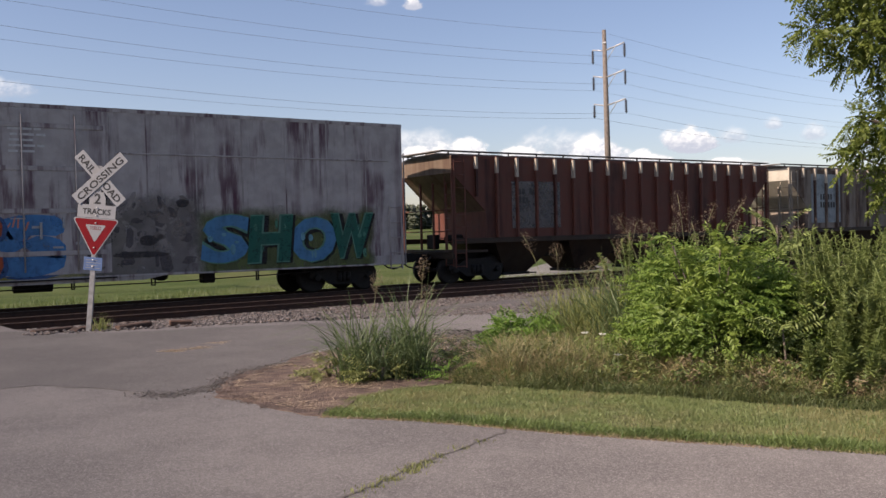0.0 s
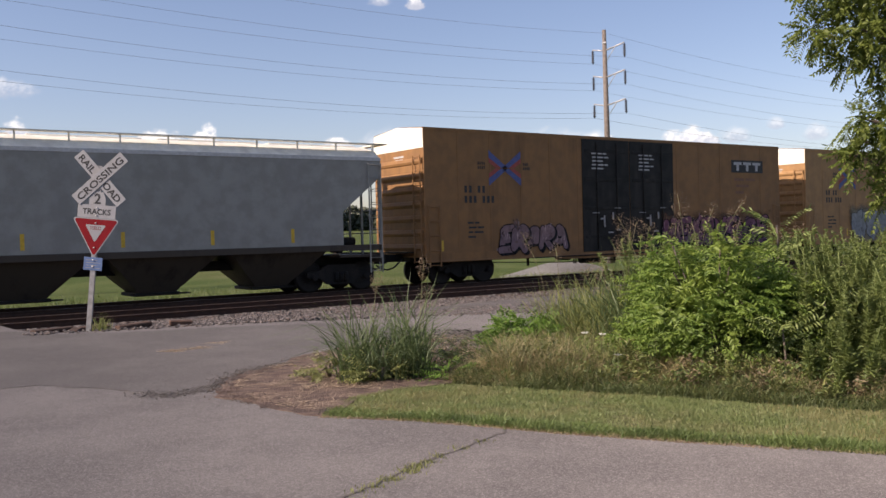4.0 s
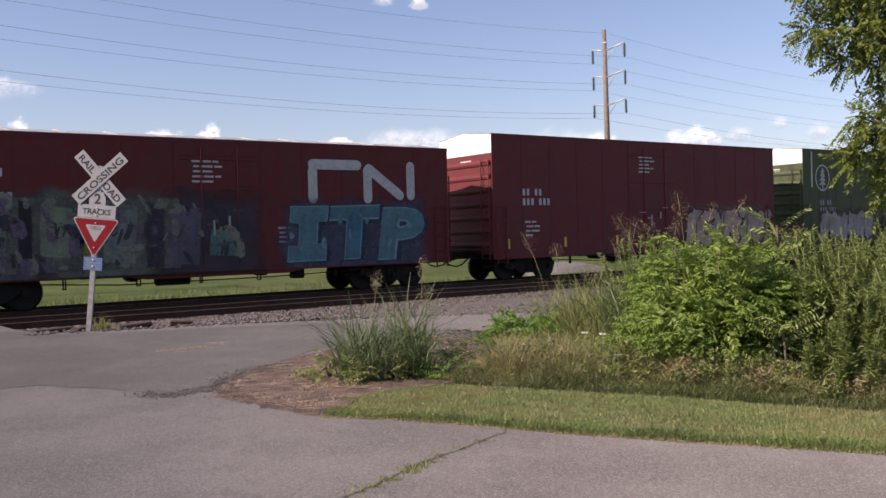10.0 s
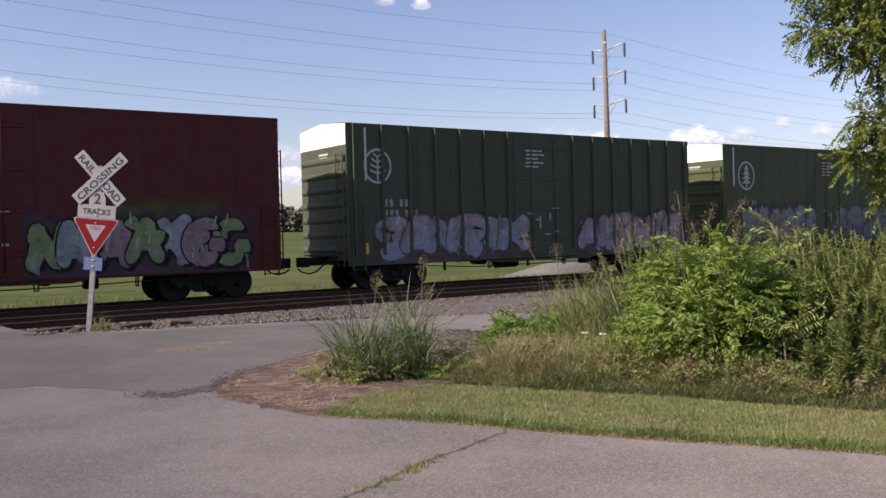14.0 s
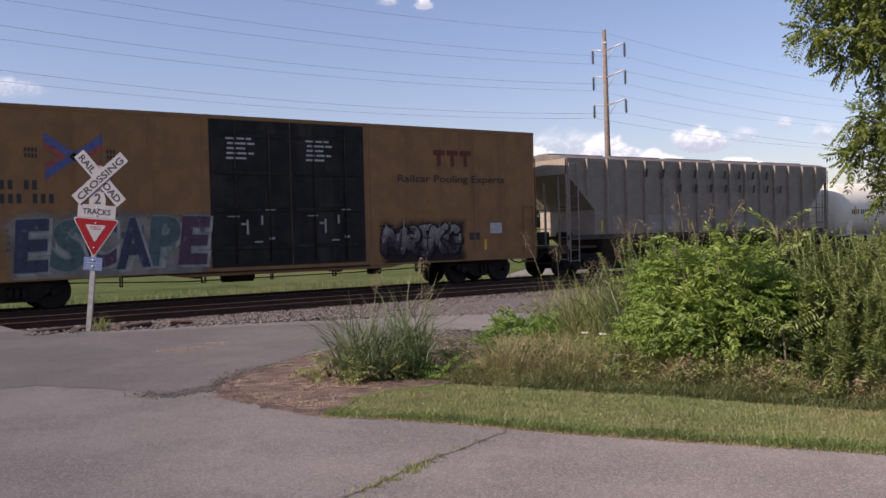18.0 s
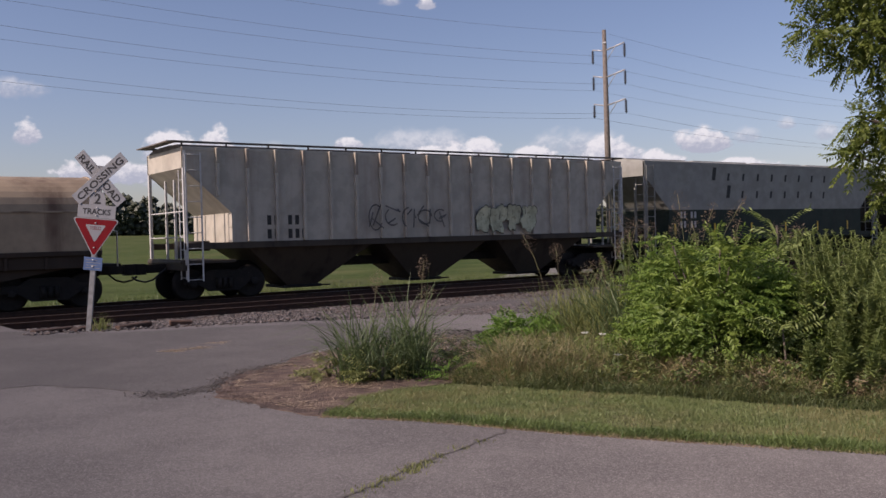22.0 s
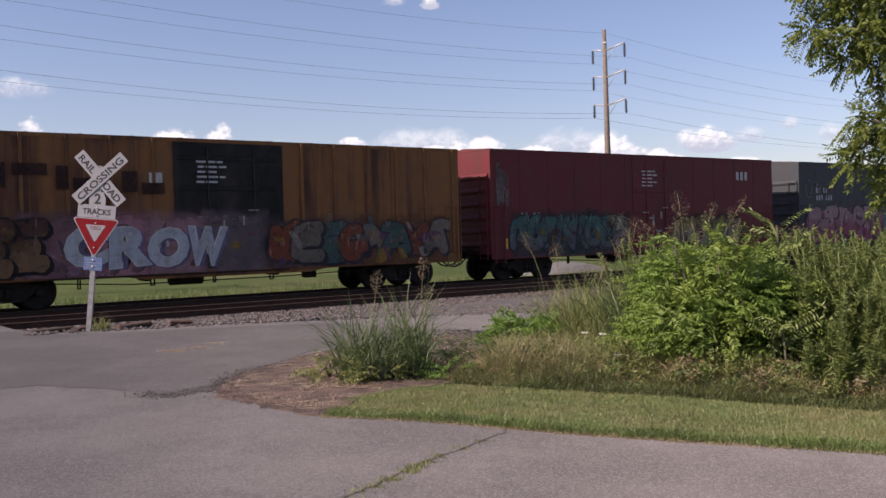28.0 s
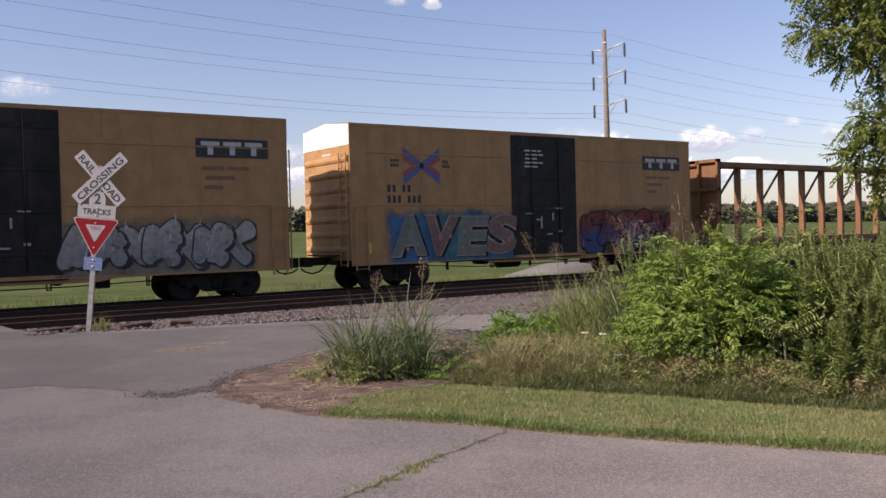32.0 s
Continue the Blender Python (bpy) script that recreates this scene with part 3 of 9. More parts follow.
# ---------------------------------------------------------------- distance: woods and clouds
def far_woods():
    """Broken rows of trees at the end of the field, many small clumps of leaves."""
    rnd = random.Random(21)
    # Leaf tones are lightened and bluer, with distance haze put into the colour.
    mat = leafy("far_leaves", (0.046, 0.058, 0.034), (0.078, 0.090, 0.050), 0.25)
    V, F = [], []
    oct_v = [(1, 0, 0), (-1, 0, 0), (0, 1, 0), (0, -1, 0), (0, 0, 1), (0, 0, -1)]
    oct_f = [(0, 2, 4), (2, 1, 4), (1, 3, 4), (3, 0, 4), (2, 0, 5), (1, 2, 5), (3, 1, 5), (0, 3, 5)]
    for row in range(3):
        x = 10.0
        while x < 540:
            y = 250 + 9 * row + rnd.uniform(-4, 4) - max(0, x - 150) * 0.22
            h = rnd.uniform(10.0, 13.5) * (1.0 + 0.35 * noise.noise(Vector((x * 0.025, row, 0)))) * (1 if row else 0.8) * (1.0 - 0.36 * min(1.0, max(0.0, (x - 66) / 24)))
            g = lie(x, y)
            for _ in range(120):
                t = rnd.random()
                w = h * 0.40 * (1 - 0.62 * t * t) * math.sqrt(rnd.random())
                a = rnd.uniform(0, 6.28)
                c = (x + math.cos(a) * w, y + math.sin(a) * w, g + h * (0.02 + 0.95 * t))
                r = rnd.uniform(0.5, 1.15)
                o = len(V)
                V += [(c[0] + q[0] * r * rnd.uniform(0.6, 1.3), c[1] + q[1] * r, c[2] + q[2] * r * rnd.uniform(0.6, 1.2)) for q in oct_v]
                F += [tuple(i + o for i in q) for q in oct_f]
            x += rnd.uniform(2.6, 5.0)
    tagged(new("far_woods", raw("far_woods", V, F, mat)), "dark green wood at the far end of the field", "trees", kind="stuff")


far_woods()


def cloud_material(name, soft, full):
    n = Nodes(name)
    t = n.add("ShaderNodeTexCoord")
    sep = n.add("ShaderNodeSeparateXYZ")
    n.link(t.outputs["Generated"], sep.inputs[0])
    v = n.coords((1, 1, 1.3), 400.0)
    big, fine = n.noise(v, 0.012, 8.0, 0.55), n.noise(v, 0.05, 6.0, 0.6)

    def math_node(op, a, b):
        q = n.add("ShaderNodeMath")
        q.operation = op
        for i, s in enumerate((a, b)):
            if isinstance(s, (int, float)):
                q.inputs[i].default_value = s
            else:
                n.link(s, q.inputs[i])
        return q.outputs[0]

    dx = math_node("MULTIPLY", math_node("SUBTRACT", sep.outputs[0], 0.5), 2.0)
    dz = math_node("SUBTRACT", sep.outputs[2], 0.30)
    up = math_node("MULTIPLY", math_node("MAXIMUM", dz, 0.0), 1.5)
    down = math_node("MULTIPLY", math_node("MAXIMUM", math_node("MULTIPLY", dz, -1.0), 0.0), 3.3)
    d = math_node("ADD", math_node("ADD", math_node("MULTIPLY", dx, dx), math_node("MULTIPLY", up, up)), math_node("MULTIPLY", down, down))
    dens = math_node("SUBTRACT", math_node("ADD", math_node("MULTIPLY", big, 1.9), math_node("MULTIPLY", fine, 0.35)), math_node("ADD", d, 0.31))
    alpha = n.ramp(dens, 0.05, soft)
    # Clouds glow by emission; lit tops and shaded bases are painted by height.
    shade = n.ramp(math_node("ADD", sep.outputs[2], math_node("MULTIPLY", math_node("SUBTRACT", fine, 0.5), 0.9)), 0.16, 0.72)
    col = n.mix(shade, (0.50, 0.55, 0.62), (0.95, 0.97, 0.93))
    em = n.add("ShaderNodeEmission")
    n.link(col, em.inputs["Color"])
    em.inputs["Strength"].default_value = 0.92
    tr = n.add("ShaderNodeBsdfTransparent")
    ms = n.add("ShaderNodeMixShader")
    n.link(n.times(alpha, full), ms.inputs[0])
    n.link(tr.outputs[0], ms.inputs[1])
    n.link(em.outputs[0], ms.inputs[2])
    n.link(ms.outputs[0], n.out.inputs["Surface"])
    return n.m


M_CLOUD = cloud_material("cloud", 0.42, 0.95)
M_WISP = cloud_material("thin_cloud", 0.9, 0.55)
FLAT_AHEAD = Vector((math.cos(radians(YAW)), math.sin(radians(YAW)), 0))
FLAT_RIGHT = Vector((FLAT_AHEAD.y, -FLAT_AHEAD.x, 0))
CLOUDS = []


def cloud(az, el, wide, high, far, thin=False):
    """A cumulus far off: azimuth from the same line and elevation in degrees, width and height in metres."""
    c = EYE + FLAT_AHEAD * far + FLAT_RIGHT * far * math.tan(radians(az)) + Vector((0, 0, far / math.cos(radians(az)) * math.tan(radians(el))))
    v, f, n, m = [], [], 16, 6
    for j in range(m):
        for i in range(n):
            a, b = i / (n - 1) - 0.5, j / (m - 1) - 0.5
            v.append((a * wide, (a * a + b * b) * wide * 0.15, b * high))
    f = [(j * n + i, j * n + i + 1, (j + 1) * n + i + 1, (j + 1) * n + i) for j in range(m - 1) for i in range(n - 1)]
    ob = new("cloud", raw("cloud", v, f, M_WISP if thin else M_CLOUD, True))
    ob.matrix_world = Matrix.Translation(c) @ pose(0, 0, 0, 0, 0, YAW - 90 - az)
    tagged(ob, "small white fair-weather cumulus cloud low in the sky", "cloud", "clouds", "structure")
    CLOUDS.append(ob)


for q in (
    (-24.54, 6.7, 110, 140), (-16.4, 5.7, 300, 150), (-13.9, 6.0, 150, 170), (-6.0, 5.85, 120, 55), (0.4, 4.9, 380, 130), (2.6, 5.2, 200, 130), (6.0, 4.75, 280, 95),
    (10.4, 4.9, 270, 190), (13.3, 4.2, 240, 95), (15.75, 5.45, 230, 110), (18.4, 3.7, 300, 75), (-0.98, 14.4, 95, 75), (-20.05, 4.4, 420, 120), (4.0, 3.9, 900, 120), (-12.0, 4.0, 700, 110), (12.0, 3.4, 800, 110)):
    cloud(*q, 3000)
for q in ((-24.7, 9.1, 230, 110), (-10.4, 5.3, 420, 110), (18.2, 5.6, 160, 75), (20.66, 6.1, 90, 55), (22.7, 5.5, 120, 80), (-3.0, 14.5, 110, 50), (-1.5, 5.9, 500, 120), (8.0, 5.6, 420, 130)):
    cloud(*q, 3050, True)

# ---------------------------------------------------------------- the train
YELLOW, ORANGE = (0.360, 0.212, 0.102), (0.21, 0.095, 0.035)
P_YELLOW = paint("wagon_yellow", YELLOW, (0.16, 0.10, 0.05), 0.40)
P_ORANGE = paint("wagon_orange", ORANGE, (0.055, 0.022, 0.018), 0.9, sscale=1.2, wide=0.44)
P_AMBER = paint("wagon_amber", (0.262, 0.142, 0.064), (0.13, 0.07, 0.035), 0.45)
P_BLACK = paint("wagon_black_door", (0.0077, 0.0077, 0.0084), (0.07, 0.06, 0.055), 0.35)
P_RED = paint("wagon_boxcar_red", (0.108, 0.0170, 0.0190), (0.07, 0.03, 0.026), 0.5)
P_MAROON = paint("wagon_maroon", (0.080, 0.0120, 0.0135), (0.06, 0.025, 0.025), 0.5)
P_CRIMSON = paint("wagon_crimson", (0.128, 0.0225, 0.0300), (0.07, 0.03, 0.028), 0.5)
P_BROWN = paint("wagon_rust_brown", (0.125, 0.028, 0.022), (0.05, 0.03, 0.025), 0.6)
P_GREEN = paint("wagon_green", (0.060, 0.080, 0.040), (0.030, 0.034, 0.026), 0.7)
P_DKGREEN = paint("wagon_dark_green", (0.0546, 0.0715, 0.0494), (0.05, 0.045, 0.035), 0.5)
P_BLUE = paint("wagon_blue", (0.01275, 0.02975, 0.0833), (0.02, 0.03, 0.05), 0.4)
P_SLATE = paint("wagon_slate", (0.046, 0.052, 0.068), (0.04, 0.045, 0.05), 0.4)
P_WHITE = paint("wagon_faded_white", (0.3575, 0.3406, 0.3705), (0.085, 0.04, 0.055), 1.0, sscale=3.2, wide=0.46)
P_GREY = paint("wagon_light_grey", (0.297, 0.3042, 0.3105), (0.25, 0.24, 0.23), 0.35)
P_DUSTY = paint("wagon_dusty_grey", (0.259, 0.2364, 0.2171), (0.22, 0.19, 0.165), 0.5)
P_RUSTGREY = paint("wagon_rusted_grey", (0.230, 0.196, 0.180), (0.052, 0.028, 0.022), 1.0, sscale=1.6, wide=0.40)
P_RUST = paint("wagon_rusted_brown", (0.112, 0.040, 0.032), (0.026, 0.011, 0.010), 1.0, sscale=0.9, wide=0.48)
# Pale rib ends: the sun catching the rib tops, put into the colour.
P_RIBTIP = paint("sunlit_rib_top", (0.40, 0.37, 0.34), (0.16, 0.10, 0.08), 0.6)
# Two darker paints for hopper bays, side sills and end platforms.
P_BAYDARK = paint("dark_hopper_bottom", (0.060, 0.050, 0.044), (0.022, 0.018, 0.016), 0.8)
P_BROWNLOW = paint("wagon_dark_brown", (0.034, 0.022, 0.017), (0.014, 0.010, 0.009), 0.8)
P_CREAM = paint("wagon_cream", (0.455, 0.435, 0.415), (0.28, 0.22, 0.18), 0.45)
P_TANKW = paint("tank_white", (0.76, 0.75, 0.72), (0.52, 0.48, 0.44), 0.30, 0.45, even=0.95)


def rusty_tank():
    """Cream tank paint with orange rust that spreads and runs down from the top fittings."""
    n = Nodes("tank_rusty_white")
    v = n.coords(wander=37.0)
    sep = n.add("ShaderNodeSeparateXYZ")
    n.link(n.coords(), sep.inputs[0])
    add = n.add("ShaderNodeMath")
    add.operation = "MULTIPLY_ADD"
    n.link(n.noise(n.coords((1, 1, 0.25), 37.0), 0.9, 6.0, 0.62), add.inputs[0])
    add.inputs[1].default_value = 4.2
    n.link(sep.outputs[2], add.inputs[2])
    base = n.mix(n.ramp(n.noise(v, 0.8), 0.3, 0.7), (0.66, 0.59, 0.48), (0.56, 0.49, 0.40))
    base = n.mix(n.times(n.ramp(n.noise(n.coords((1, 1, 0.12), 37.0), 2.2, 5.0), 0.5, 0.7), 0.4), base, (0.42, 0.33, 0.25))
    col = n.mix(n.times(n.ramp(add.outputs[0], 5.12, 5.62), 0.85), base, (0.47, 0.185, 0.06))
    col = n.mix(n.times(n.ramp(add.outputs[0], 5.65, 6.2), 0.6), col, (0.22, 0.075, 0.03))
    n.link(col, n.bsdf.inputs["Base Color"])
    n.bsdf.inputs["Roughness"].default_value = 0.55
    n.bump(n.noise(v, 40.0, 3.0), 0.12, 0.01)
    return n.m


P_TANKR = rusty_tank()
P_TANKK = paint("tank_black", (0.0135, 0.010, 0.009), (0.050, 0.040, 0.036), 0.5, 0.5)
P_COIL = paint("coil_hood_tan", (0.345, 0.275, 0.215), (0.10, 0.058, 0.042), 0.95, sscale=1.0, wide=0.48)
P_COILD = paint("coil_trough_brown", (0.03539, 0.02475, 0.01999), (0.06, 0.04, 0.03), 0.5)
P_BEAM = paint("beam_red", (0.200, 0.032, 0.034), (0.09, 0.025, 0.022), 0.7)
P_ROOF = surf("galvanised_roof", (0.46, 0.46, 0.46), (0.36, 0.35, 0.34), 3.0, 0.5, 0.35, 0.15, 40, (0.26, 0.20, 0.16), 1.0, 0.45)
P_ROOFDK = surf("dull_roof", (0.16, 0.14, 0.125), (0.11, 0.095, 0.085), 3.0, 0.75, 0.1, 0.15, 40)
# Wagon yellow made paler: sun on the end top is put into the colour.
P_TOPYELLOW = paint("sunlit_yellow_end", (0.72, 0.56, 0.30), (0.4, 0.3, 0.2), 0.25)
P_TOPWHITE = paint("white_end_panel", (0.80, 0.80, 0.78), (0.5, 0.45, 0.4), 0.25)
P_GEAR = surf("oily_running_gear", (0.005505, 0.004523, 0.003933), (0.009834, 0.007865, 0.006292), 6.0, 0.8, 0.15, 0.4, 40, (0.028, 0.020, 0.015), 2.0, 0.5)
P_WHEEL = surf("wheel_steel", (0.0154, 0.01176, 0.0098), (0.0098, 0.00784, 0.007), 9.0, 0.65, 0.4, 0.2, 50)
P_HOSE = plain("rubber_hose", (0.018, 0.018, 0.018), 0.7)
P_STEP = plain("grab_iron_white", (0.55, 0.55, 0.53), 0.6)
P_MARKW = plain("stencil_white", (0.46, 0.46, 0.45), 0.7)
P_DIM = plain("dusty_stencil_white", (0.30, 0.30, 0.30), 0.7)
P_MARKK = plain("stencil_black", (0.03, 0.03, 0.03), 0.7)
P_MARKY = plain("reflector_yellow", (0.65, 0.42, 0.03), 0.5)
P_FADED = plain("faded_brown_print", (0.21, 0.105, 0.06), 0.7)
P_MARKBLUE = plain("emblem_blue", (0.085, 0.11, 0.27), 0.7)
P_MARKRED = plain("emblem_red", (0.34, 0.075, 0.06), 0.7)
P_WRAP = surf("lumber_wrap", (0.262, 0.158, 0.078), (0.208, 0.124, 0.062), 2.0, 0.6, 0, 0.3, 14, (0.16, 0.11, 0.08), 1.5, 0.4, vary=0.10)

SPRAY = {}


def spray(r, g, b, other=None, z0=0.0, z1=1.0, cover=0.9):
    """Worn spray paint: one colour, or two that fade into each other upwards, with bare patches rubbed through."""
    key = (r, g, b, other, z0, z1, cover)
    r, b = r * 1.03, b * 0.90
    if key not in SPRAY:
        n = Nodes("spray_paint")
        v = n.coords()
        col = n.mix(n.ramp(n.noise(v, 1.7), 0.3, 0.7), (r, g, b), (r * 0.68, g * 0.68, b * 0.68))
        if other:
            sep = n.add("ShaderNodeSeparateXYZ")
            n.link(v, sep.inputs[0])
            wob = n.add("ShaderNodeMath")
            wob.operation = "MULTIPLY_ADD"
            n.link(n.noise(v, 1.6, 3.0), wob.inputs[0])
            wob.inputs[1].default_value = 1.6 * (z1 - z0)
            n.link(sep.outputs[2], wob.inputs[2])
            col = n.mix(n.ramp(wob.outputs[0], z0 + 0.95 * (z1 - z0), z0 + 1.75 * (z1 - z0)), other, col)
        grime = n.times(n.ramp(n.noise(n.coords((1, 1, 0.15)), 3.0, 5.0), 0.45, 0.7), 0.45)
        col = n.mix(grime, col, (r * 0.35 + 0.02, g * 0.35 + 0.02, b * 0.35 + 0.02))
        n.link(col, n.bsdf.inputs["Base Color"])
        n.bsdf.inputs["Roughness"].default_value = 0.65
        n.bsdf.inputs["Specular IOR Level"].default_value = 0.2
        worn = n.add("ShaderNodeMapRange")
        n.link(n.noise(v, 5.0, 6.0, 0.75), worn.inputs["Value"])
        worn.inputs["From Min"].default_value, worn.inputs["From Max"].default_value = 0.32, 0.52
        worn.inputs["To Min"].default_value, worn.inputs["To Max"].default_value = cover - 0.32, min(1.0, cover + 0.06)
        n.link(worn.outputs[0], n.bsdf.inputs["Alpha"])
        SPRAY[key] = n.m
    return SPRAY[key]


def mist(car, x0, x1, z0, z1, colour, y, cover=0.7, name="graffiti_ground", label="misty sprayed background of a graffiti piece"):
    """A field of spray paint whose upper edge and ends fade out unevenly into the paint below."""
    n = Nodes("spray_mist")
    r, g, b = colour
    c = n.add("ShaderNodeTexCoord")
    sep = n.add("ShaderNodeSeparateXYZ")
    n.link(c.outputs["Generated"], sep.inputs[0])
    v = n.coords()

    def calc(op, a, k):
        q = n.add("ShaderNodeMath")
        q.operation = op
        for i, w in enumerate((a, k)):
            if isinstance(w, (int, float)):
                q.inputs[i].default_value = w
            else:
                n.link(w, q.inputs[i])
        return q.outputs[0]

    ends = calc("MULTIPLY", calc("MINIMUM", sep.outputs[0], calc("SUBTRACT", 1.0, sep.outputs[0])), (x1 - x0) / (z1 - z0))
    rim = calc("MINIMUM", ends, calc("SUBTRACT", 1.0, sep.outputs[2]))
    rim = calc("ADD", rim, calc("MULTIPLY", calc("SUBTRACT", n.noise(v, 1.5, 4.0), 0.5), 0.5))
    col = n.mix(n.ramp(n.noise(v, 1.9), 0.3, 0.7), (r * 1.03, g, b * 0.9), (r * 0.62, g * 0.62, b * 0.56))
    n.link(col, n.bsdf.inputs["Base Color"])
    n.bsdf.inputs["Roughness"].default_value = 0.65
    n.bsdf.inputs["Specular IOR Level"].default_value = 0.2
    n.link(n.times(n.times(n.ramp(rim, 0.0, 0.26), cover), n.ramp(n.noise(v, 4.0, 5.0, 0.7), 0.1, 0.45)), n.bsdf.inputs["Alpha"])
    return part(name, Shape().add([(x0, y, z0), (x1, y, z0), (x1, y, z1), (x0, y, z1)], [(0, 1, 2, 3)]), n.m, car, label)


# shared running gear
R_W = 0.457


def gear_meshes():
    s = Shape()
    for side in (-1, 1):
        y = side * 0.72
        prof = [(y + side * 0.075, 0.16), (y + side * 0.07, 0.40), (y + side * 0.068, R_W), (y - side * 0.03, R_W), (y - side * 0.045, R_W + 0.03), (y - side * 0.07, R_W + 0.02), (y - side * 0.07, 0.15)]
        s.turned(prof, (0, 0, 0), "y", 24)
    s.turned([(-0.95, 0.075), (0.95, 0.075)], (0, 0, 0), "y", 12)
    for k in range(5):
        a = 2 * math.pi * k / 5
        for side in (-1, 1):
            s.turned([(side * 0.79, 0.02), (side * 0.805, 0.02)], (0.25 * math.cos(a), 0, 0.25 * math.sin(a)), "y", 6)
    wheel = s.mesh("wheelset", P_WHEEL)
    s = Shape()
    low = [(-1.12, 0.46), (-1.12, 0.62), (-0.72, 0.66), (-0.45, 0.82), (0.45, 0.82), (0.72, 0.66), (1.12, 0.62), (1.12, 0.46), (0.74, 0.44), (0.42, 0.24), (-0.42, 0.24), (-0.74, 0.44)]
    s.prism(low, -0.075, 0.075)
    s.box(-0.24, 0.24, -0.10, 0.10, 0.30, 0.62, 0.02)
    for x in (-0.16, 0, 0.16):
        s.turned([(0.32, 0.075), (0.60, 0.075)], (x, -0.10, 0), "z", 10)
    for x in (-0.89, 0.89):
        s.turned([(-0.15, 0.07), (-0.14, 0.11), (0.05, 0.12)], (x, 0, 0.46), "y", 10)
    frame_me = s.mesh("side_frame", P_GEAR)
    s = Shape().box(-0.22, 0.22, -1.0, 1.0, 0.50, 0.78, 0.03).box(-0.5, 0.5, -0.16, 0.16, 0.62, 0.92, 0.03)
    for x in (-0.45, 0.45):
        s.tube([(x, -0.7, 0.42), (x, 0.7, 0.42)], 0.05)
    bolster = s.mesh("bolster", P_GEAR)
    s = Shape().box(-0.62, 0.05, -0.11, 0.11, 0.74, 0.98, 0.02)
    s.prism([(-0.62, 0.13), (-0.80, 0.17), (-0.96, 0.10), (-0.93, 0.0), (-0.84, 0.03), (-0.80, -0.06), (-0.92, -0.12), (-0.80, -0.17), (-0.62, -0.13)], 0.70, 1.0, "z")
    coupler = s.mesh("coupler", P_GEAR)
    hose = Shape().tube([(-0.15, -0.42, 0.86), (-0.32, -0.42, 0.74), (-0.52, -0.38, 0.56), (-0.72, -0.30, 0.50), (-0.92, -0.20, 0.56), (-1.02, -0.12, 0.66)], 0.028).mesh("air_hose", P_HOSE)
    return wheel, frame_me, bolster, coupler, hose


ME_WHEEL, ME_FRAME, ME_BOLSTER, ME_COUPLER, ME_HOSE = gear_meshes()
FRONT_SETS, REAR_SETS = [], []


def trucks(car, length, inset):
    for x in (inset, length - inset):
        t = part("truck", ME_BOLSTER, None, car, "four-wheel cast steel truck black with grime", at=pose(x, 0, -SUNK))
        for dx, lot in ((-0.89, FRONT_SETS), (0.89, REAR_SETS)):
            lot.append(part("wheelset", ME_WHEEL, None, t, "pair of steel wheels on an axle", at=pose(dx, 0, R_W)))
        for y in (-1.0, 1.0):
            part("side_frame", ME_FRAME, None, t, at=pose(0, y, 0, 0, 0, 0 if y < 0 else 180))
    for x, turn in ((0.0, 0), (length, 180)):
        part("coupler", ME_COUPLER, None, car, "knuckle coupler", at=pose(x, 0, 0, 0, 0, turn))
        part("air_hose", ME_HOSE, None, car, "hanging black brake hose", at=pose(x, 0, 0, 0, 0, turn))


def ladder(car, x, y, z0, z1, wide, material, along="x", stand=0.07):
    s = Shape()
    n = max(2, int((z1 - z0) / 0.38))
    out = -stand if y < 0 else stand
    for k in range(n + 1):
        z = z0 + (z1 - z0) * k / n
        if along == "x":
            s.tube([(x, y + out, z), (x + wide, y + out, z)], 0.012, 5)
        else:
            s.tube([(x, y, z), (x, y + wide, z)], 0.012, 5)
    for k in (0, 1):
        if along == "x":
            s.box(x + k * wide - 0.02, x + k * wide + 0.02, y + out - 0.012, y + out + 0.012, z0 - 0.05, z1 + 0.05)
        else:
            s.box(x - 0.012, x + 0.012, y + k * wide - 0.02, y + k * wide + 0.02, z0 - 0.05, z1 + 0.05)
    return part("ladder", s, material, car)


def marks(car, x, z, rows, h, material, y=-1.503, label="stencilled reporting marks"):
    """Painted marks that are too small or not to be lettered: a bar for each character."""
    s = Shape()
    for r, row in enumerate(rows):
        q = x
        for n in row:
            for _ in range(n):
                s.box(q, q + h * 0.46, y - 0.003, y, z - r * h * 1.45, z - r * h * 1.45 + h)
                q += h * 0.82
            q += h * 0.75
    return part("lettering", s, material, car, label, kind="stuff")


def name_blocks(car, x, z, count, step, h, material, y, first=1.0):
    """A row of slanting plain blocks, one for each letter of the railway's name, the first one taller."""
    for k in range(count):
        q, t = x + step * k, h * (first if k == 0 else 1.0)
        s = Shape().prism([(q, z), (q + 0.42 * t, z), (q + 0.62 * t, z + t), (q + 0.20 * t, z + t)], y - 0.003, y)
        part("owner_mark", s, material, car, "plain slanting block of the railway's name")


def small_print(car, x, z, rows, h, material, y=-1.506, label="small lines of stencilled print"):
    """Lines of print too small to read: a thin bar for each word."""
    s = Shape()
    for r, row in enumerate(rows):
        q = x + 0.18 * h * ((r * 7) % 4)
        for n in row:
            s.box(q, q + n * h * 0.62, y - 0.003, y, z - r * h * 1.55, z - r * h * 1.55 + h * 0.62)
            q += (n * 0.62 + 0.55) * h
    return part("lettering", s, material, car, label, kind="stuff")


def flat(poly, y):
    """A polygon of x and z laid on the side of a wagon."""
    return [(x, y, z) for x, z in poly]


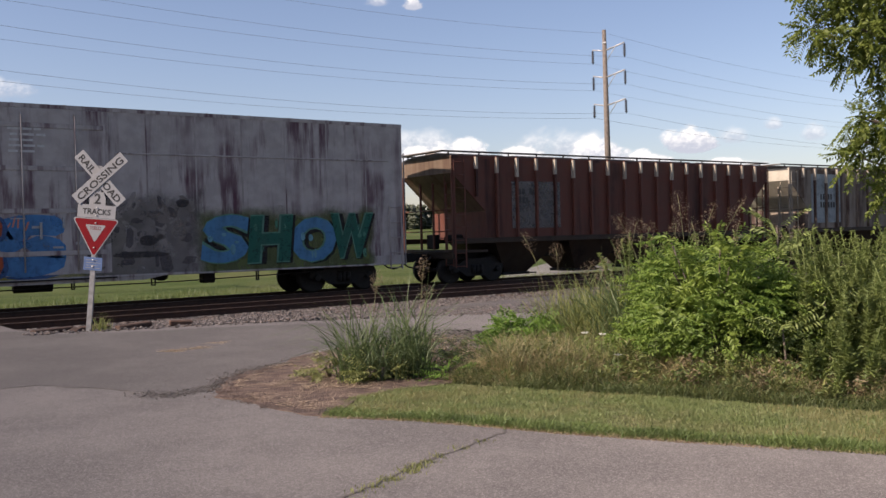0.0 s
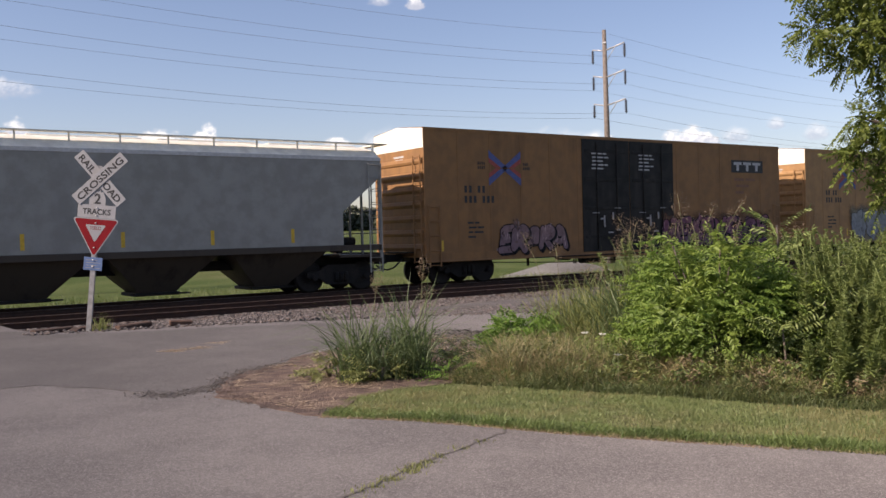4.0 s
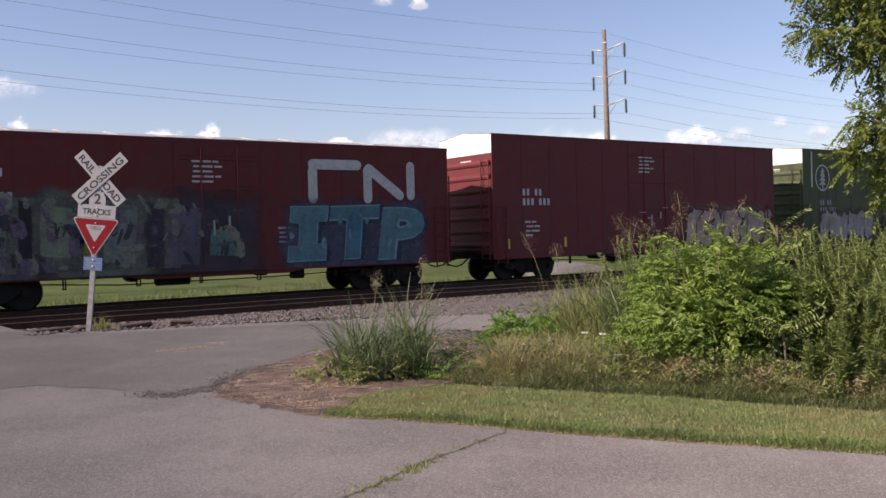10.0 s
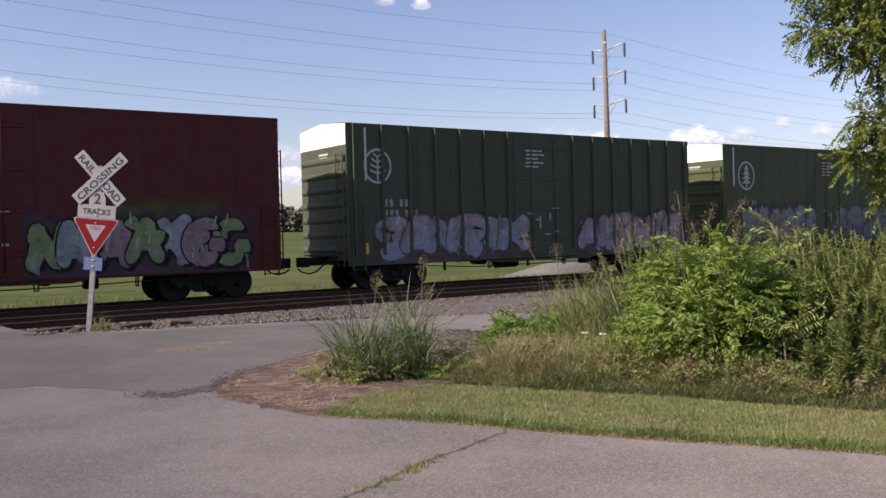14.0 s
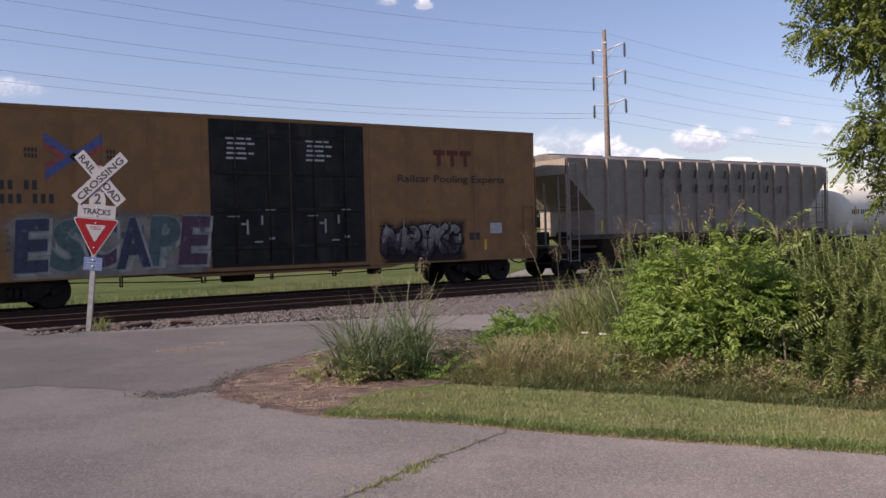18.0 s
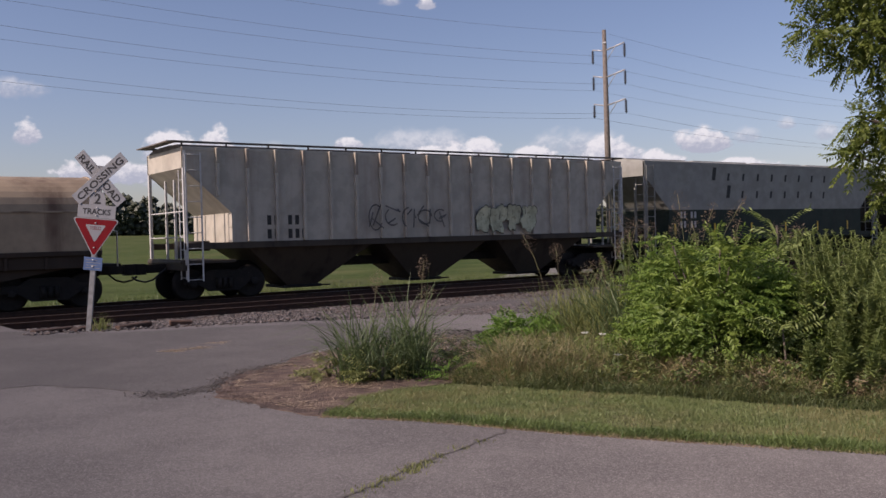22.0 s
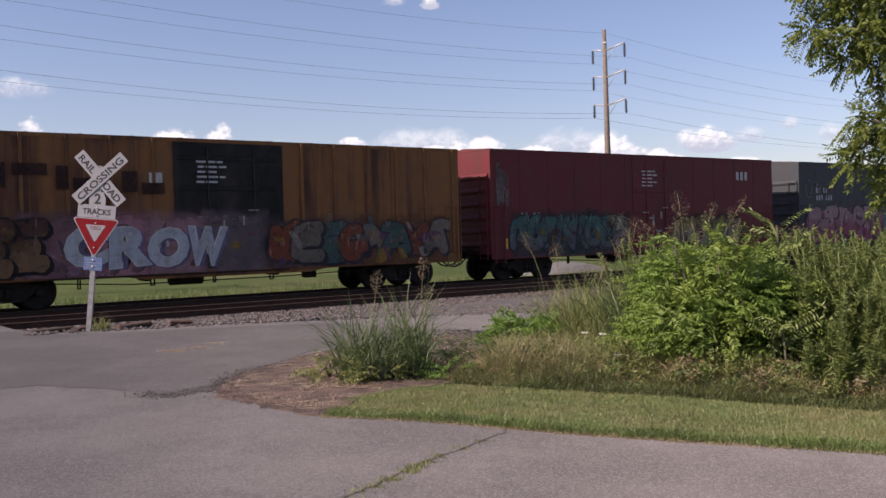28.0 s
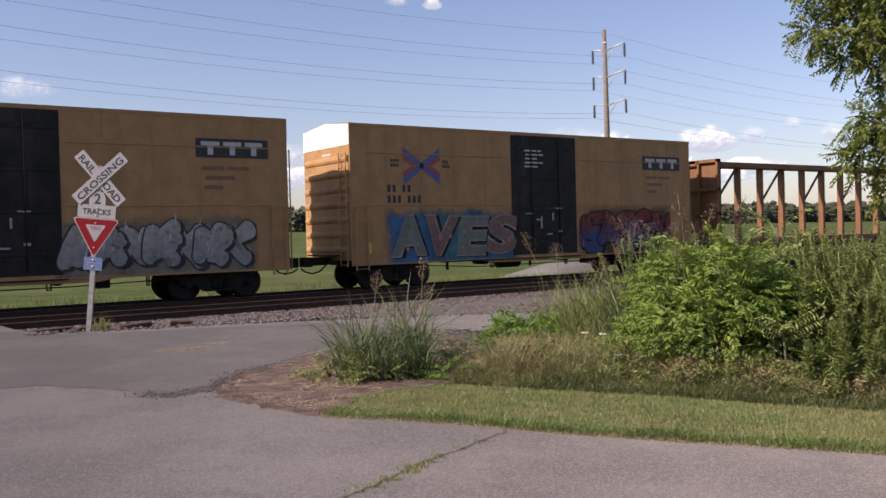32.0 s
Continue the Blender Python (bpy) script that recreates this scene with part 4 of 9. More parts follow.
def stroke(p, q, r, n=5):
    a = math.atan2(q[1] - p[1], q[0] - p[0])
    out = [(q[0] + r * math.cos(a - math.pi / 2 + math.pi * k / n), q[1] + r * math.sin(a - math.pi / 2 + math.pi * k / n)) for k in range(n + 1)]
    return out + [(p[0] + r * math.cos(a + math.pi / 2 + math.pi * k / n), p[1] + r * math.sin(a + math.pi / 2 + math.pi * k / n)) for k in range(n + 1)]


def bubble(rnd, cx, cz, a, b, spiky=0.0):
    """The closed outline of one swollen letter: a lumpy, notched rounded block."""
    n = 30
    ph = [rnd.uniform(0, 6.28) for _ in range(4)]
    notch = [(rnd.uniform(0, 6.28), rnd.uniform(0.25, 0.5), rnd.uniform(0.18, 0.42)) for _ in range(2)]
    out = []
    for k in range(n):
        t = 2 * math.pi * k / n
        c, q = math.cos(t), math.sin(t)
        r = (abs(c) ** 3.2 + abs(q) ** 3.2) ** (-1 / 3.2)
        r *= 1 + 0.07 * math.sin(3 * t + ph[0]) + 0.05 * math.sin(5 * t + ph[1]) + spiky * (0.16 * math.sin(7 * t + ph[2]) + 0.14 * math.sin(11 * t + ph[3]))
        for at, wide, deep in notch:
            d = abs((t - at + math.pi) % (2 * math.pi) - math.pi)
            if d < wide:
                r *= 1 - deep * (1 - d / wide)
        out.append((cx + a * r * c + 0.12 * b * q, cz + b * r * q))
    return out


def grown(poly, cx, cz, k):
    return [(cx + (x - cx) * k, cz + (z - cz) * k) for x, z in poly]


def sprayed(name, poly, y, colour, car, label=""):
    cx, cz = sum(q[0] for q in poly) / len(poly), sum(q[1] for q in poly) / len(poly)
    n = len(poly)
    s = Shape().add(flat(poly, y) + [(cx, y, cz)], [(k, (k + 1) % n, n) for k in range(n)])
    return part(name, s, spray(*colour), car, label)


def ellipse(cx, cz, a, b, n=14, ph=0.0):
    return [(cx + a * (1 + 0.10 * math.sin(3 * t + ph) + 0.06 * math.sin(5 * t)) * math.cos(t), cz + b * math.sin(t)) for t in [2 * math.pi * k / n for k in range(n)]]


def arc(cx, cz, a, b, t0, t1, n=7):
    return [(cx + a * math.cos(t0 + (t1 - t0) * k / n), cz + b * math.sin(t0 + (t1 - t0) * k / n)) for k in range(n + 1)]


def ribbon(line, w0, w1, slant=0.0):
    """Both edges of a tapering band along a line, its ends cut aslant."""
    left, right = [], []
    n = len(line)
    for i, (x, z) in enumerate(line):
        a, b = line[max(i - 1, 0)], line[min(i + 1, n - 1)]
        d = math.hypot(b[0] - a[0], b[1] - a[1]) or 1.0
        ux, uz = (b[0] - a[0]) / d, (b[1] - a[1]) / d
        w = w0 + (w1 - w0) * i / (n - 1)
        k = slant * w * (-1 if i == 0 else 1 if i == n - 1 else 0)
        left.append((x - uz * w + ux * k, z + ux * w + uz * k))
        right.append((x + uz * w - ux * k * 0.3, z - ux * w - uz * k * 0.3))
    return left, right


def round_ribbon(line, w0, w1):
    """Both edges of a tapering band with rounded ends."""
    left, right = [], []
    n = len(line)
    for i, (x, z) in enumerate(line):
        a, b = line[max(i - 1, 0)], line[min(i + 1, n - 1)]
        d = math.hypot(b[0] - a[0], b[1] - a[1]) or 1.0
        ux, uz = (b[0] - a[0]) / d, (b[1] - a[1]) / d
        cap = min(1.0, min(i, n - 1 - i) / (n - 1) / 0.15)
        w = (w0 + (w1 - w0) * i / (n - 1)) * max(0.30, math.sqrt(1 - (1 - cap) ** 2))
        left.append((x - uz * w, z + ux * w))
        right.append((x + uz * w, z - ux * w))
    return left, right


def stretched(line, d):
    """The line carried on by d at both ends."""
    def on(p, q):
        k = d / (math.hypot(q[0] - p[0], q[1] - p[1]) or 1.0)
        return (q[0] + (q[0] - p[0]) * k, q[1] + (q[1] - p[1]) * k)
    return [on(line[1], line[0])] + line[1:-1] + [on(line[-2], line[-1])]


def swung(line, bow, m=13):
    """The line drawn in one swing: straight strokes bow out, broken ones are smoothed."""
    if len(line) == 2:
        (x0, z0), (x1, z1) = line
        mx, mz = (x0 + x1) / 2 - (z1 - z0) * bow, (z0 + z1) / 2 + (x1 - x0) * bow
        return [((1 - t) ** 2 * x0 + 2 * t * (1 - t) * mx + t * t * x1, (1 - t) ** 2 * z0 + 2 * t * (1 - t) * mz + t * t * z1) for t in [k / (m - 1) for k in range(m)]]
    out = []
    for k in range(m):
        u = k / (m - 1) * (len(line) - 1)
        i = min(int(u), len(line) - 2)
        f = u - i
        p, q, r, w = line[max(i - 1, 0)], line[i], line[i + 1], line[min(i + 2, len(line) - 1)]
        out.append(tuple(0.5 * (2 * q[c] + (r[c] - p[c]) * f + (2 * p[c] - 5 * q[c] + 4 * r[c] - w[c]) * f * f + (3 * q[c] - p[c] - 3 * r[c] + w[c]) * f ** 3) for c in (0, 1)))
    return out


def wild_letter(rnd, cx, cz, a, b):
    """Bands that make up one interlocked letter-like form: stems, hooks and arrows, no real character."""
    lean = 0.22
    put = lambda p: (cx + a * p[0] + lean * b * p[1] * 0.5, cz + b * p[1])
    kind = rnd.randrange(7)
    rows = [[(-0.7, -1.0), (-0.6, 1.0)]]
    if kind == 0:
        rows += [[(-0.6, 0.9), (0.7, -0.95)], [(0.7, -1.0), (0.75, 1.0)]]
    elif kind == 1:
        rows += [arc(-0.3, 0.45, 1.0, 0.5, 1.4, -1.5), [(-0.2, 0.0), (0.8, -1.05)]]
    elif kind == 2:
        rows = [arc(0.0, 0.0, 0.78, 0.85, 0.8, 5.6, 10), [(0.1, -0.1), (0.85, -0.15)]]
    elif kind == 3:
        rows += [[(-0.6, 0.85), (0.8, 0.95)], [(-0.6, 0.0), (0.55, 0.05)], [(-0.7, -0.9), (0.9, -0.85)]]
    elif kind == 4:
        rows = [arc(0.1, 0.48, 0.75, 0.45, 0.5, 4.4), arc(-0.05, -0.45, 0.8, 0.5, 1.6, -2.4)]
    elif kind == 5:
        rows += [[(-0.45, -0.05), (0.75, 1.05)], [(-0.35, 0.1), (0.85, -1.05)]]
    else:
        rows = [[(-0.85, -1.0), (0.0, 1.05)], [(0.0, 1.0), (0.85, -1.0)], [(-0.5, -0.3), (0.6, -0.2)]]
    for _ in range(2):
        t0 = rnd.uniform(0, 6.28)
        rows.append(arc(rnd.uniform(-0.5, 0.5), rnd.uniform(-0.5, 0.5), rnd.uniform(0.4, 0.9), rnd.uniform(0.3, 0.6), t0, t0 + rnd.uniform(0.8, 2.2), 4) if rnd.random() < 0.5 else [(rnd.uniform(-1, 0), rnd.uniform(-1, 1)), (rnd.uniform(0, 1), rnd.uniform(-1, 1))])
    out = []
    for row in rows:
        dx, dz = rnd.uniform(-0.10, 0.10), rnd.uniform(-0.08, 0.08)
        out.append(swung([put((x + dx, z + dz)) for x, z in row], rnd.uniform(-0.22, 0.22)))
    return out


def band_mesh(lots, y, step=0.0003):
    s = Shape()
    for i, (left, right) in enumerate(lots):
        n = len(left)
        s.add(flat(left + right, y - step * i), [(k, k + 1, n + k + 1, n + k) for k in range(n - 1)])
    return s


def smears(car, x0, x1, z0, z1, colours, rnd, y, count, cover):
    """Overpainted strokes and blots of several colours: one joined layer a colour."""
    for k, c in enumerate(colours):
        s = Shape()
        for i in range(count):
            cx, cz = rnd.uniform(x0, x1), rnd.uniform(max(0.86, z0), z1)
            a, b, t = rnd.uniform(0.03, 0.20), rnd.uniform(0.04, 0.26), rnd.uniform(-0.6, 0.6)
            p = [(cx + a * u + b * v * t, max(0.76, cz + b * v)) for u, v in ((-1, -0.8), (0.1, -1.1), (0.9, -0.7), (1.0, 0.6), (0.2, 1.0), (-0.8, 0.9))]
            s.add(flat(p, y - 0.0002 * (i % 6) - 0.0014 * k), [tuple(range(6))])
        part("graffiti_smear", s, spray(*c, cover=cover), car, "smeared strokes of spray paint", kind="stuff")


def block_i(h, w, grow):
    """A sprayed capital I with broad feet."""
    a, b, c = w * 0.16 - grow, w * 0.36 - grow, h * 0.24 + grow
    out = [(a, 0), (w - a, 0), (w - a, c), (w - b, c * 1.1), (w - b, h - c), (w - a * 1.2, h - c), (w - a, h), (a, h), (a, h - c), (b, h - c * 1.1), (b, c), (a, c)]
    return Shape().add([(x + 0.10 * z, 0.0, z) for x, z in out], [(0, 1, 2), (0, 2, 3), (0, 3, 10), (0, 10, 11), (10, 3, 4), (10, 4, 9), (9, 4, 5), (9, 5, 6), (9, 6, 7), (9, 7, 8)])


def graffiti(car, x0, x1, z0, z1, fills, edge, halo, seed, word=None, rough=0.10, side=-1.5, fat=0.16, style="wild", n=None, floor=0.76, plump=1.0):
    """A sprayed piece: a cloudy ground, then outlined letters with fading fills, inner lines and shine."""
    rnd = random.Random(seed)
    if z0 < 1.2:
        z0 = 0.90
    w, h = x1 - x0, z1 - z0
    side -= 0.014
    fit = lambda poly: [(min(max(x, x0 - 0.25), x1 + 0.2), max(floor, z)) for x, z in poly]
    if halo:
        lots = [halo] if isinstance(halo[0], (int, float)) else list(halo)
        for k, c in enumerate(lots):
            a0, a1 = x0 + w * k / len(lots), x0 + w * (k + 1) / len(lots)
            mist(car, a0 - 0.3, a1 + 0.3, floor, z1 + (0.14 + 0.4 * rough) * h, c, side - 0.0012 * k, 0.78)
    side -= 0.002 * (len(halo) if halo and not isinstance(halo[0], (int, float)) else 1)
    thin = fat < 0.11
    n = len(word) if word else n or max(3, round(w / (h * (0.62 if style == "wild" else 0.74))))
    top = fills[0]
    low = fills[1] if len(fills) > 1 else tuple(q * 0.72 for q in fills[0])
    if not thin and style == "wild" and n > 0 and not word:
        smears(car, x0, x1, z0, z1, [low], rnd, side - 0.0275, int(2 * w * h / 6) + 3, 0.55)
    for k in range(n):
        cx, cz = x0 + w * (k + 0.5) / n, (z0 + z1) / 2 + rnd.uniform(-0.04, 0.04) * h
        a, b = w / n * rnd.uniform(0.48, 0.58), h * rnd.uniform(0.38, 0.43)
        y = side - 0.004 - 0.010 * (k % 2)
        f = fills[k % len(fills)]
        if thin:
            s = Shape()
            for i in range(3):
                p = stroke((cx + a * rnd.uniform(-0.9, 0.9), cz + b * rnd.uniform(-1, 1)), (cx + a * rnd.uniform(-0.9, 0.9), cz + b * rnd.uniform(-1, 1)), h * fat * 0.28)
                s.add(flat(p, y - 0.0004 * i), [tuple(range(len(p)))])
            p0, p1 = ribbon(arc(cx, cz, a * 0.8, b * rnd.uniform(0.5, 1), rnd.uniform(0, 3), rnd.uniform(4, 7), 12), h * fat * 0.26, h * fat * 0.26)
            s.add(flat(p0 + p1, y - 0.002), [(i, i + 1, 13 + i + 1, 13 + i) for i in range(12)])
            part("graffiti_tag", s, spray(*edge, cover=0.8), car, "thin sprayed tag strokes", kind="stuff")
            continue
        paint2 = spray(*top, low, z0, z1) if len(fills) < 3 else spray(*f)
        if word:
            ww, tilt, lift = w / n, rnd.uniform(-5, 5), rnd.uniform(-0.03, 0.03) * h
            for dx, dz, off, hh, mat, dy, name, lab in ((0.08, -0.03, 0.075, 0.98, spray(*edge), 0.0, "graffiti_shadow", "dark sprayed shadow of a letter"), (0, 0, 0.052, 0.98, spray(*[min(0.6, q * 1.2 + 0.08) for q in low]), 0.003, "graffiti_outline", "thin pale outline of a letter"), (0, 0, 0.034, 0.93, spray(*f, tuple(q * 0.6 for q in f), z0, z1, 0.94), 0.006, "graffiti_letter", "sprayed letter")):
                wide = word[k] == "I"
                me = block_i(h * hh, ww, off * 1.6) if wide else letters(word[k], h * hh, mat, ww * 1.10, off * 1.3, 0.10, name=name)
                part(name, me, mat if wide else None, car, lab, at=pose(cx - ww * 0.54 + dx, y - dy, z0 + (1 - hh) * h / 2 + dz + lift, 0, tilt, 0))
            s = Shape()
            for i in range(4):
                p = ellipse(cx + ww * rnd.uniform(-0.35, 0.35), (z0 + z1) / 2 + h * rnd.uniform(-0.35, 0.35), h * rnd.uniform(0.02, 0.06), h * rnd.uniform(0.03, 0.12), 9, rnd.uniform(0, 6))
                s.add(flat(p, y - 0.0085 - 0.0003 * i), [tuple(range(9))])
            part("graffiti_patch", s, spray(*[min(0.55, q * 1.25 + 0.05) for q in f], cover=0.7), car, "small pale splashes on the letter", kind="stuff")
            continue
        if style == "bubble":
            poly = fit(bubble(rnd, cx, cz, a * 1.08 * plump, b * 1.16 * plump, 0.05 if plump > 1 else 0.45))
            sprayed("graffiti_outline", fit(grown(poly, cx, cz, 1.06 if plump > 1 else 1.0)), y, edge, car, "sprayed outline of a letter")
            pm = Shape()
            m = len(poly)
            q = grown(poly, cx, cz, 0.95 + rnd.uniform(-0.02, 0.015))
            pm.add(flat(q, y - 0.002) + [(cx, y - 0.002, cz)], [(i, (i + 1) % m, m) for i in range(m)])
            part("graffiti_letter", pm, paint2 if plump <= 1 else spray(*top), car, "swollen sprayed letter")
            if plump > 1 and k in (0, 3, 4):
                p = ellipse(cx + a * 0.45, cz - b * 0.15, a * 0.34, b * 0.62, 14, 1.0)
                part("graffiti_patch", Shape().add(flat(p, y - 0.003), [tuple(range(14))]), spray(*low, cover=0.8), car, "dark red patch inside the letter")
            s = Shape()
            for i in range(4):
                px, pz = cx + a * rnd.uniform(-0.55, 0.55), cz + b * rnd.uniform(-0.75, 0.55)
                ang = rnd.choice((1.5, 1.62, 1.45, 0.1, 2.9, 0.7))
                ln = b * (rnd.uniform(0.3, 0.7) if 1.2 < ang < 1.8 else rnd.uniform(0.12, 0.3))
                p0, p1 = ribbon([(px, pz), (px + ln * math.cos(ang), pz + ln * math.sin(ang))], h * rnd.uniform(0.008, 0.02), h * 0.004)
                s.add(flat(p0 + p1, y - 0.004 - 0.0003 * i), [(0, 1, 3, 2)])
            part("graffiti_line", s, spray(*edge), car, "thin lines inside a letter", kind="stuff")
            continue
        lines = wild_letter(rnd, cx, cz, a * 1.3, b)
        t = w / n * fat * rnd.uniform(0.85, 1.1) * 1.15
        grow = 0.030 + 0.012 * h
        shad = [tuple([fit([(x + 0.07, z - 0.05) for x, z in e]) for e in round_ribbon(stretched(q, grow), t + grow, t * 1.1 + grow)]) for q in lines]
        rim = [tuple([fit(e) for e in round_ribbon(stretched(q, grow), t + grow, t * 1.15 + grow)]) for q in lines]
        body = [tuple([fit(e) for e in round_ribbon(q, t, t * 1.15)]) for q in lines]
        part("graffiti_outline", band_mesh(shad + rim, y), spray(*edge), car, "dark sprayed outline and shadow of a letter", kind="stuff")
        part("graffiti_letter", band_mesh(body, y - 0.003), paint2, car, "letter-like sprayed bands fading from one tone to another", kind="stuff")
        s = Shape()
        for i in range(5):
            q = rnd.choice(lines)
            i0 = rnd.randrange(len(q) - 1)
            u = rnd.uniform(0.1, 0.6)
            p = (q[i0][0] + (q[i0 + 1][0] - q[i0][0]) * u - t * rnd.uniform(0.2, 0.6), q[i0][1] + (q[i0 + 1][1] - q[i0][1]) * u)
            e = (p[0] + rnd.uniform(-0.02, 0.06) * h, p[1] + rnd.uniform(0.06, 0.22) * h)
            g = stroke(p, e, h * rnd.uniform(0.007, 0.016), 3)
            s.add(flat(fit(g), y - 0.006 - 0.0003 * i), [tuple(range(len(g)))])
        part("graffiti_shine", s, spray(*[min(0.62, c * 1.35 + 0.12) for c in top]), car, "pale highlights on a letter", kind="stuff")
        if k % 2:
            s = Shape()
            for i in range(3):
                c0 = (cx + a * rnd.uniform(-0.8, 0.8), cz + b * rnd.uniform(-0.8, 0.9))
                p = ellipse(c0[0], c0[1], h * rnd.uniform(0.03, 0.09), h * rnd.uniform(0.02, 0.06), 9, rnd.uniform(0, 6))
                s.add(flat(fit(p), y - 0.0085 - 0.0003 * i), [tuple(range(9))])
            part("graffiti_patch", s, spray(*low, cover=0.8), car, "small splashes of the second colour", kind="stuff")


def boxcar(length, eave, body, label, roof=None, door=None, door_at=(0.42, 0.58), posts=0, post_out=0.03, beads=(), white_top=True, doors=1, marks_mat=None, high_roof=0.16, mark_z=None):
    """A boxcar with its front end at x = 0, its near side at y = -1.5."""
    car = thing("boxcar", label, "boxcar", "cars of the freight train")
    roof, door, W, sill = roof or P_ROOFDK, door or body, 1.5, 0.98
    L = length
    d0, d1 = L * door_at[0], L * door_at[1]
    s = Shape().box(0.05, L - 0.05, -W, W, sill, eave)
    part("body", s, body, car, "")
    post = Shape().box(-0.045, 0.045, -post_out, 0, sill + 0.05, eave + 0.005, 0.010).mesh("side_post", body)
    for k in range(posts):
        x = 0.25 + (L - 0.5) * k / (posts - 1)
        if d0 - 0.15 < x < d1 + 0.15:
            continue
        for y in (-1, 1):
            part("side_post", post, body, car, at=pose(x, y * W, 0, 0, 0, 0 if y < 0 else 180))
    seam = Shape().box(-0.018, 0.018, -0.009, 0, sill + 0.03, eave - 0.03).mesh("panel_seam", body)
    n = int(L / 1.25)
    for k in range(1, n):
        x = L * k / n
        if d0 - 0.2 < x < d1 + 0.2:
            continue
        part("panel_seam", seam, body, car, at=pose(x, -W, 0))
    for z in beads:
        for a, b in ((0.5, d0 - 0.15), (d1 + 0.15, L - 0.5)):
            part("side_bead", Shape().box(a, b, -W - 0.02, -W, z - 0.02, z + 0.02, 0.008), body, car)
    s = Shape().box(0, L, -W - 0.008, -W + 0.03, 0.73, sill + 0.02).box(0, L, W - 0.03, W + 0.008, 0.73, sill + 0.02)
    s.box(0, L, -W - 0.03, -W + 0.03, 0.71, 0.76, 0.01)
    s.prism([(d0 - 1.4, 0.72), (d1 + 1.4, 0.72), (d1 + 0.8, 0.62), (d0 - 0.8, 0.62)], -W - 0.01, -W + 0.02)
    part("side_sill", s, body, car)
    for y in (-1,):
        s = Shape().box(0, L, -W - 0.014, -W + 0.02, eave - 0.07, eave + 0.02)
        part("eave_rail", s, body, car)
    s = Shape().prism([(-W - 0.012, eave), (-W - 0.012, eave + 0.03), (0, eave + high_roof), (W + 0.02, eave + 0.03), (W + 0.02, eave)], 0.02, L - 0.02, "x")
    n = int(L / 1.2)
    for k in range(1, n):
        x = L * k / n
        s.prism([(-W + 0.15, eave + 0.03), (-W + 0.2, eave + 0.05 + 0.1 * high_roof), (0, eave + high_roof + 0.035), (W, eave + 0.06), (W, eave + 0.03)], x - 0.03, x + 0.03, "x")
    part("roof", s, roof, car, "ribbed sheet-metal roof")
    for e, sign in ((0.0, -1), (L, 1)):
        end = part("end_wall", Shape().box(*sorted((e, e - sign * 0.06)), -W, W, sill - 0.1, eave, 0.01).prism([(-W, eave), (0, eave + high_roof - 0.01), (W, eave)], *sorted((e + sign * 0.004, e - sign * 0.05)), "x"), body, car, "corrugated steel end")
        s = Shape()
        k, z = 0, sill + 0.25
        while z < eave - 0.75:
            q = [(0.0, -0.13), (0.035, -0.10), (0.06, -0.03), (0.035, 0.06), (0.0, 0.09)]
            s.prism([(e + sign * a, z + b) for a, b in q], -W + 0.10, W - 0.10)
            z += 0.46
        part("end_ribs", s, body, end)
        if white_top:
            part("end_panel", Shape().box(*sorted((e, e + sign * 0.012)), -W + 0.01, W - 0.01, eave - 0.62, eave - 0.005).prism([(-W + 0.01, eave - 0.005), (0, eave + high_roof - 0.015), (W - 0.01, eave - 0.005)], *sorted((e + sign * 0.006, e + sign * 0.012)), "x"), P_TOPYELLOW if white_top == "yellow" else P_TOPWHITE, end, "pale-painted top of the high end")
            part("lettering", Shape().box(*sorted((e + sign * 0.004, e + sign * 0.008)), -0.35, 0.25, eave - 0.86, eave - 0.80).box(*sorted((e + sign * 0.004, e + sign * 0.008)), -0.3, 0.2, eave - 0.96, eave - 0.91), P_MARKW, end, kind="stuff")
        ladder(car, e + sign * 0.10, -W + 0.08, 0.75, eave - 0.9, 0.42, body, "y")
        part("brake_step", Shape().box(*sorted((e + sign * 0.02, e + sign * 0.28)), -0.9, 0.9, 1.02, 1.06), P_GEAR, car)
    ladder(car, 0.12, -W, 0.62, sill + 1.5, 0.42, body)
    ladder(car, L - 0.54, -W, 0.62, sill + 1.5, 0.42, body)
    for i in range(doors):
        a, b = d0 + (d1 - d0) * i / doors, d0 + (d1 - d0) * (i + 1) / doors
        s = Shape().box(a + 0.012, b - 0.012, -W - 0.022, -W, sill - 0.14, eave - 0.08, 0.008)
        dr = part("door", s, door, car, "sliding plug door")
        for z in [sill + 0.4 + (eave - sill - 0.9) * q / 3 for q in range(4)]:
            part("door_rib", Shape().box(a + 0.14, b - 0.14, -W - 0.036, -W - 0.021, z - 0.06, z + 0.06, 0.012), door, dr)
        for q in (0.30, 0.72):
            x = a + (b - a) * q
            part("lock_rod", Shape().tube([(x, -W - 0.045, sill - 0.05), (x, -W - 0.045, eave - 0.2)], 0.018), door, dr)
        for q, zz, hh in ((0.42, 0.75, 0.42), (0.60, 1.02, 0.26)):
            part("door_handle", Shape().box(a + (b - a) * q, a + (b - a) * q + 0.055, -W - 0.085, -W - 0.03, sill + zz, sill + zz + hh, 0.01), P_DIM, dr, "pale locking lever")
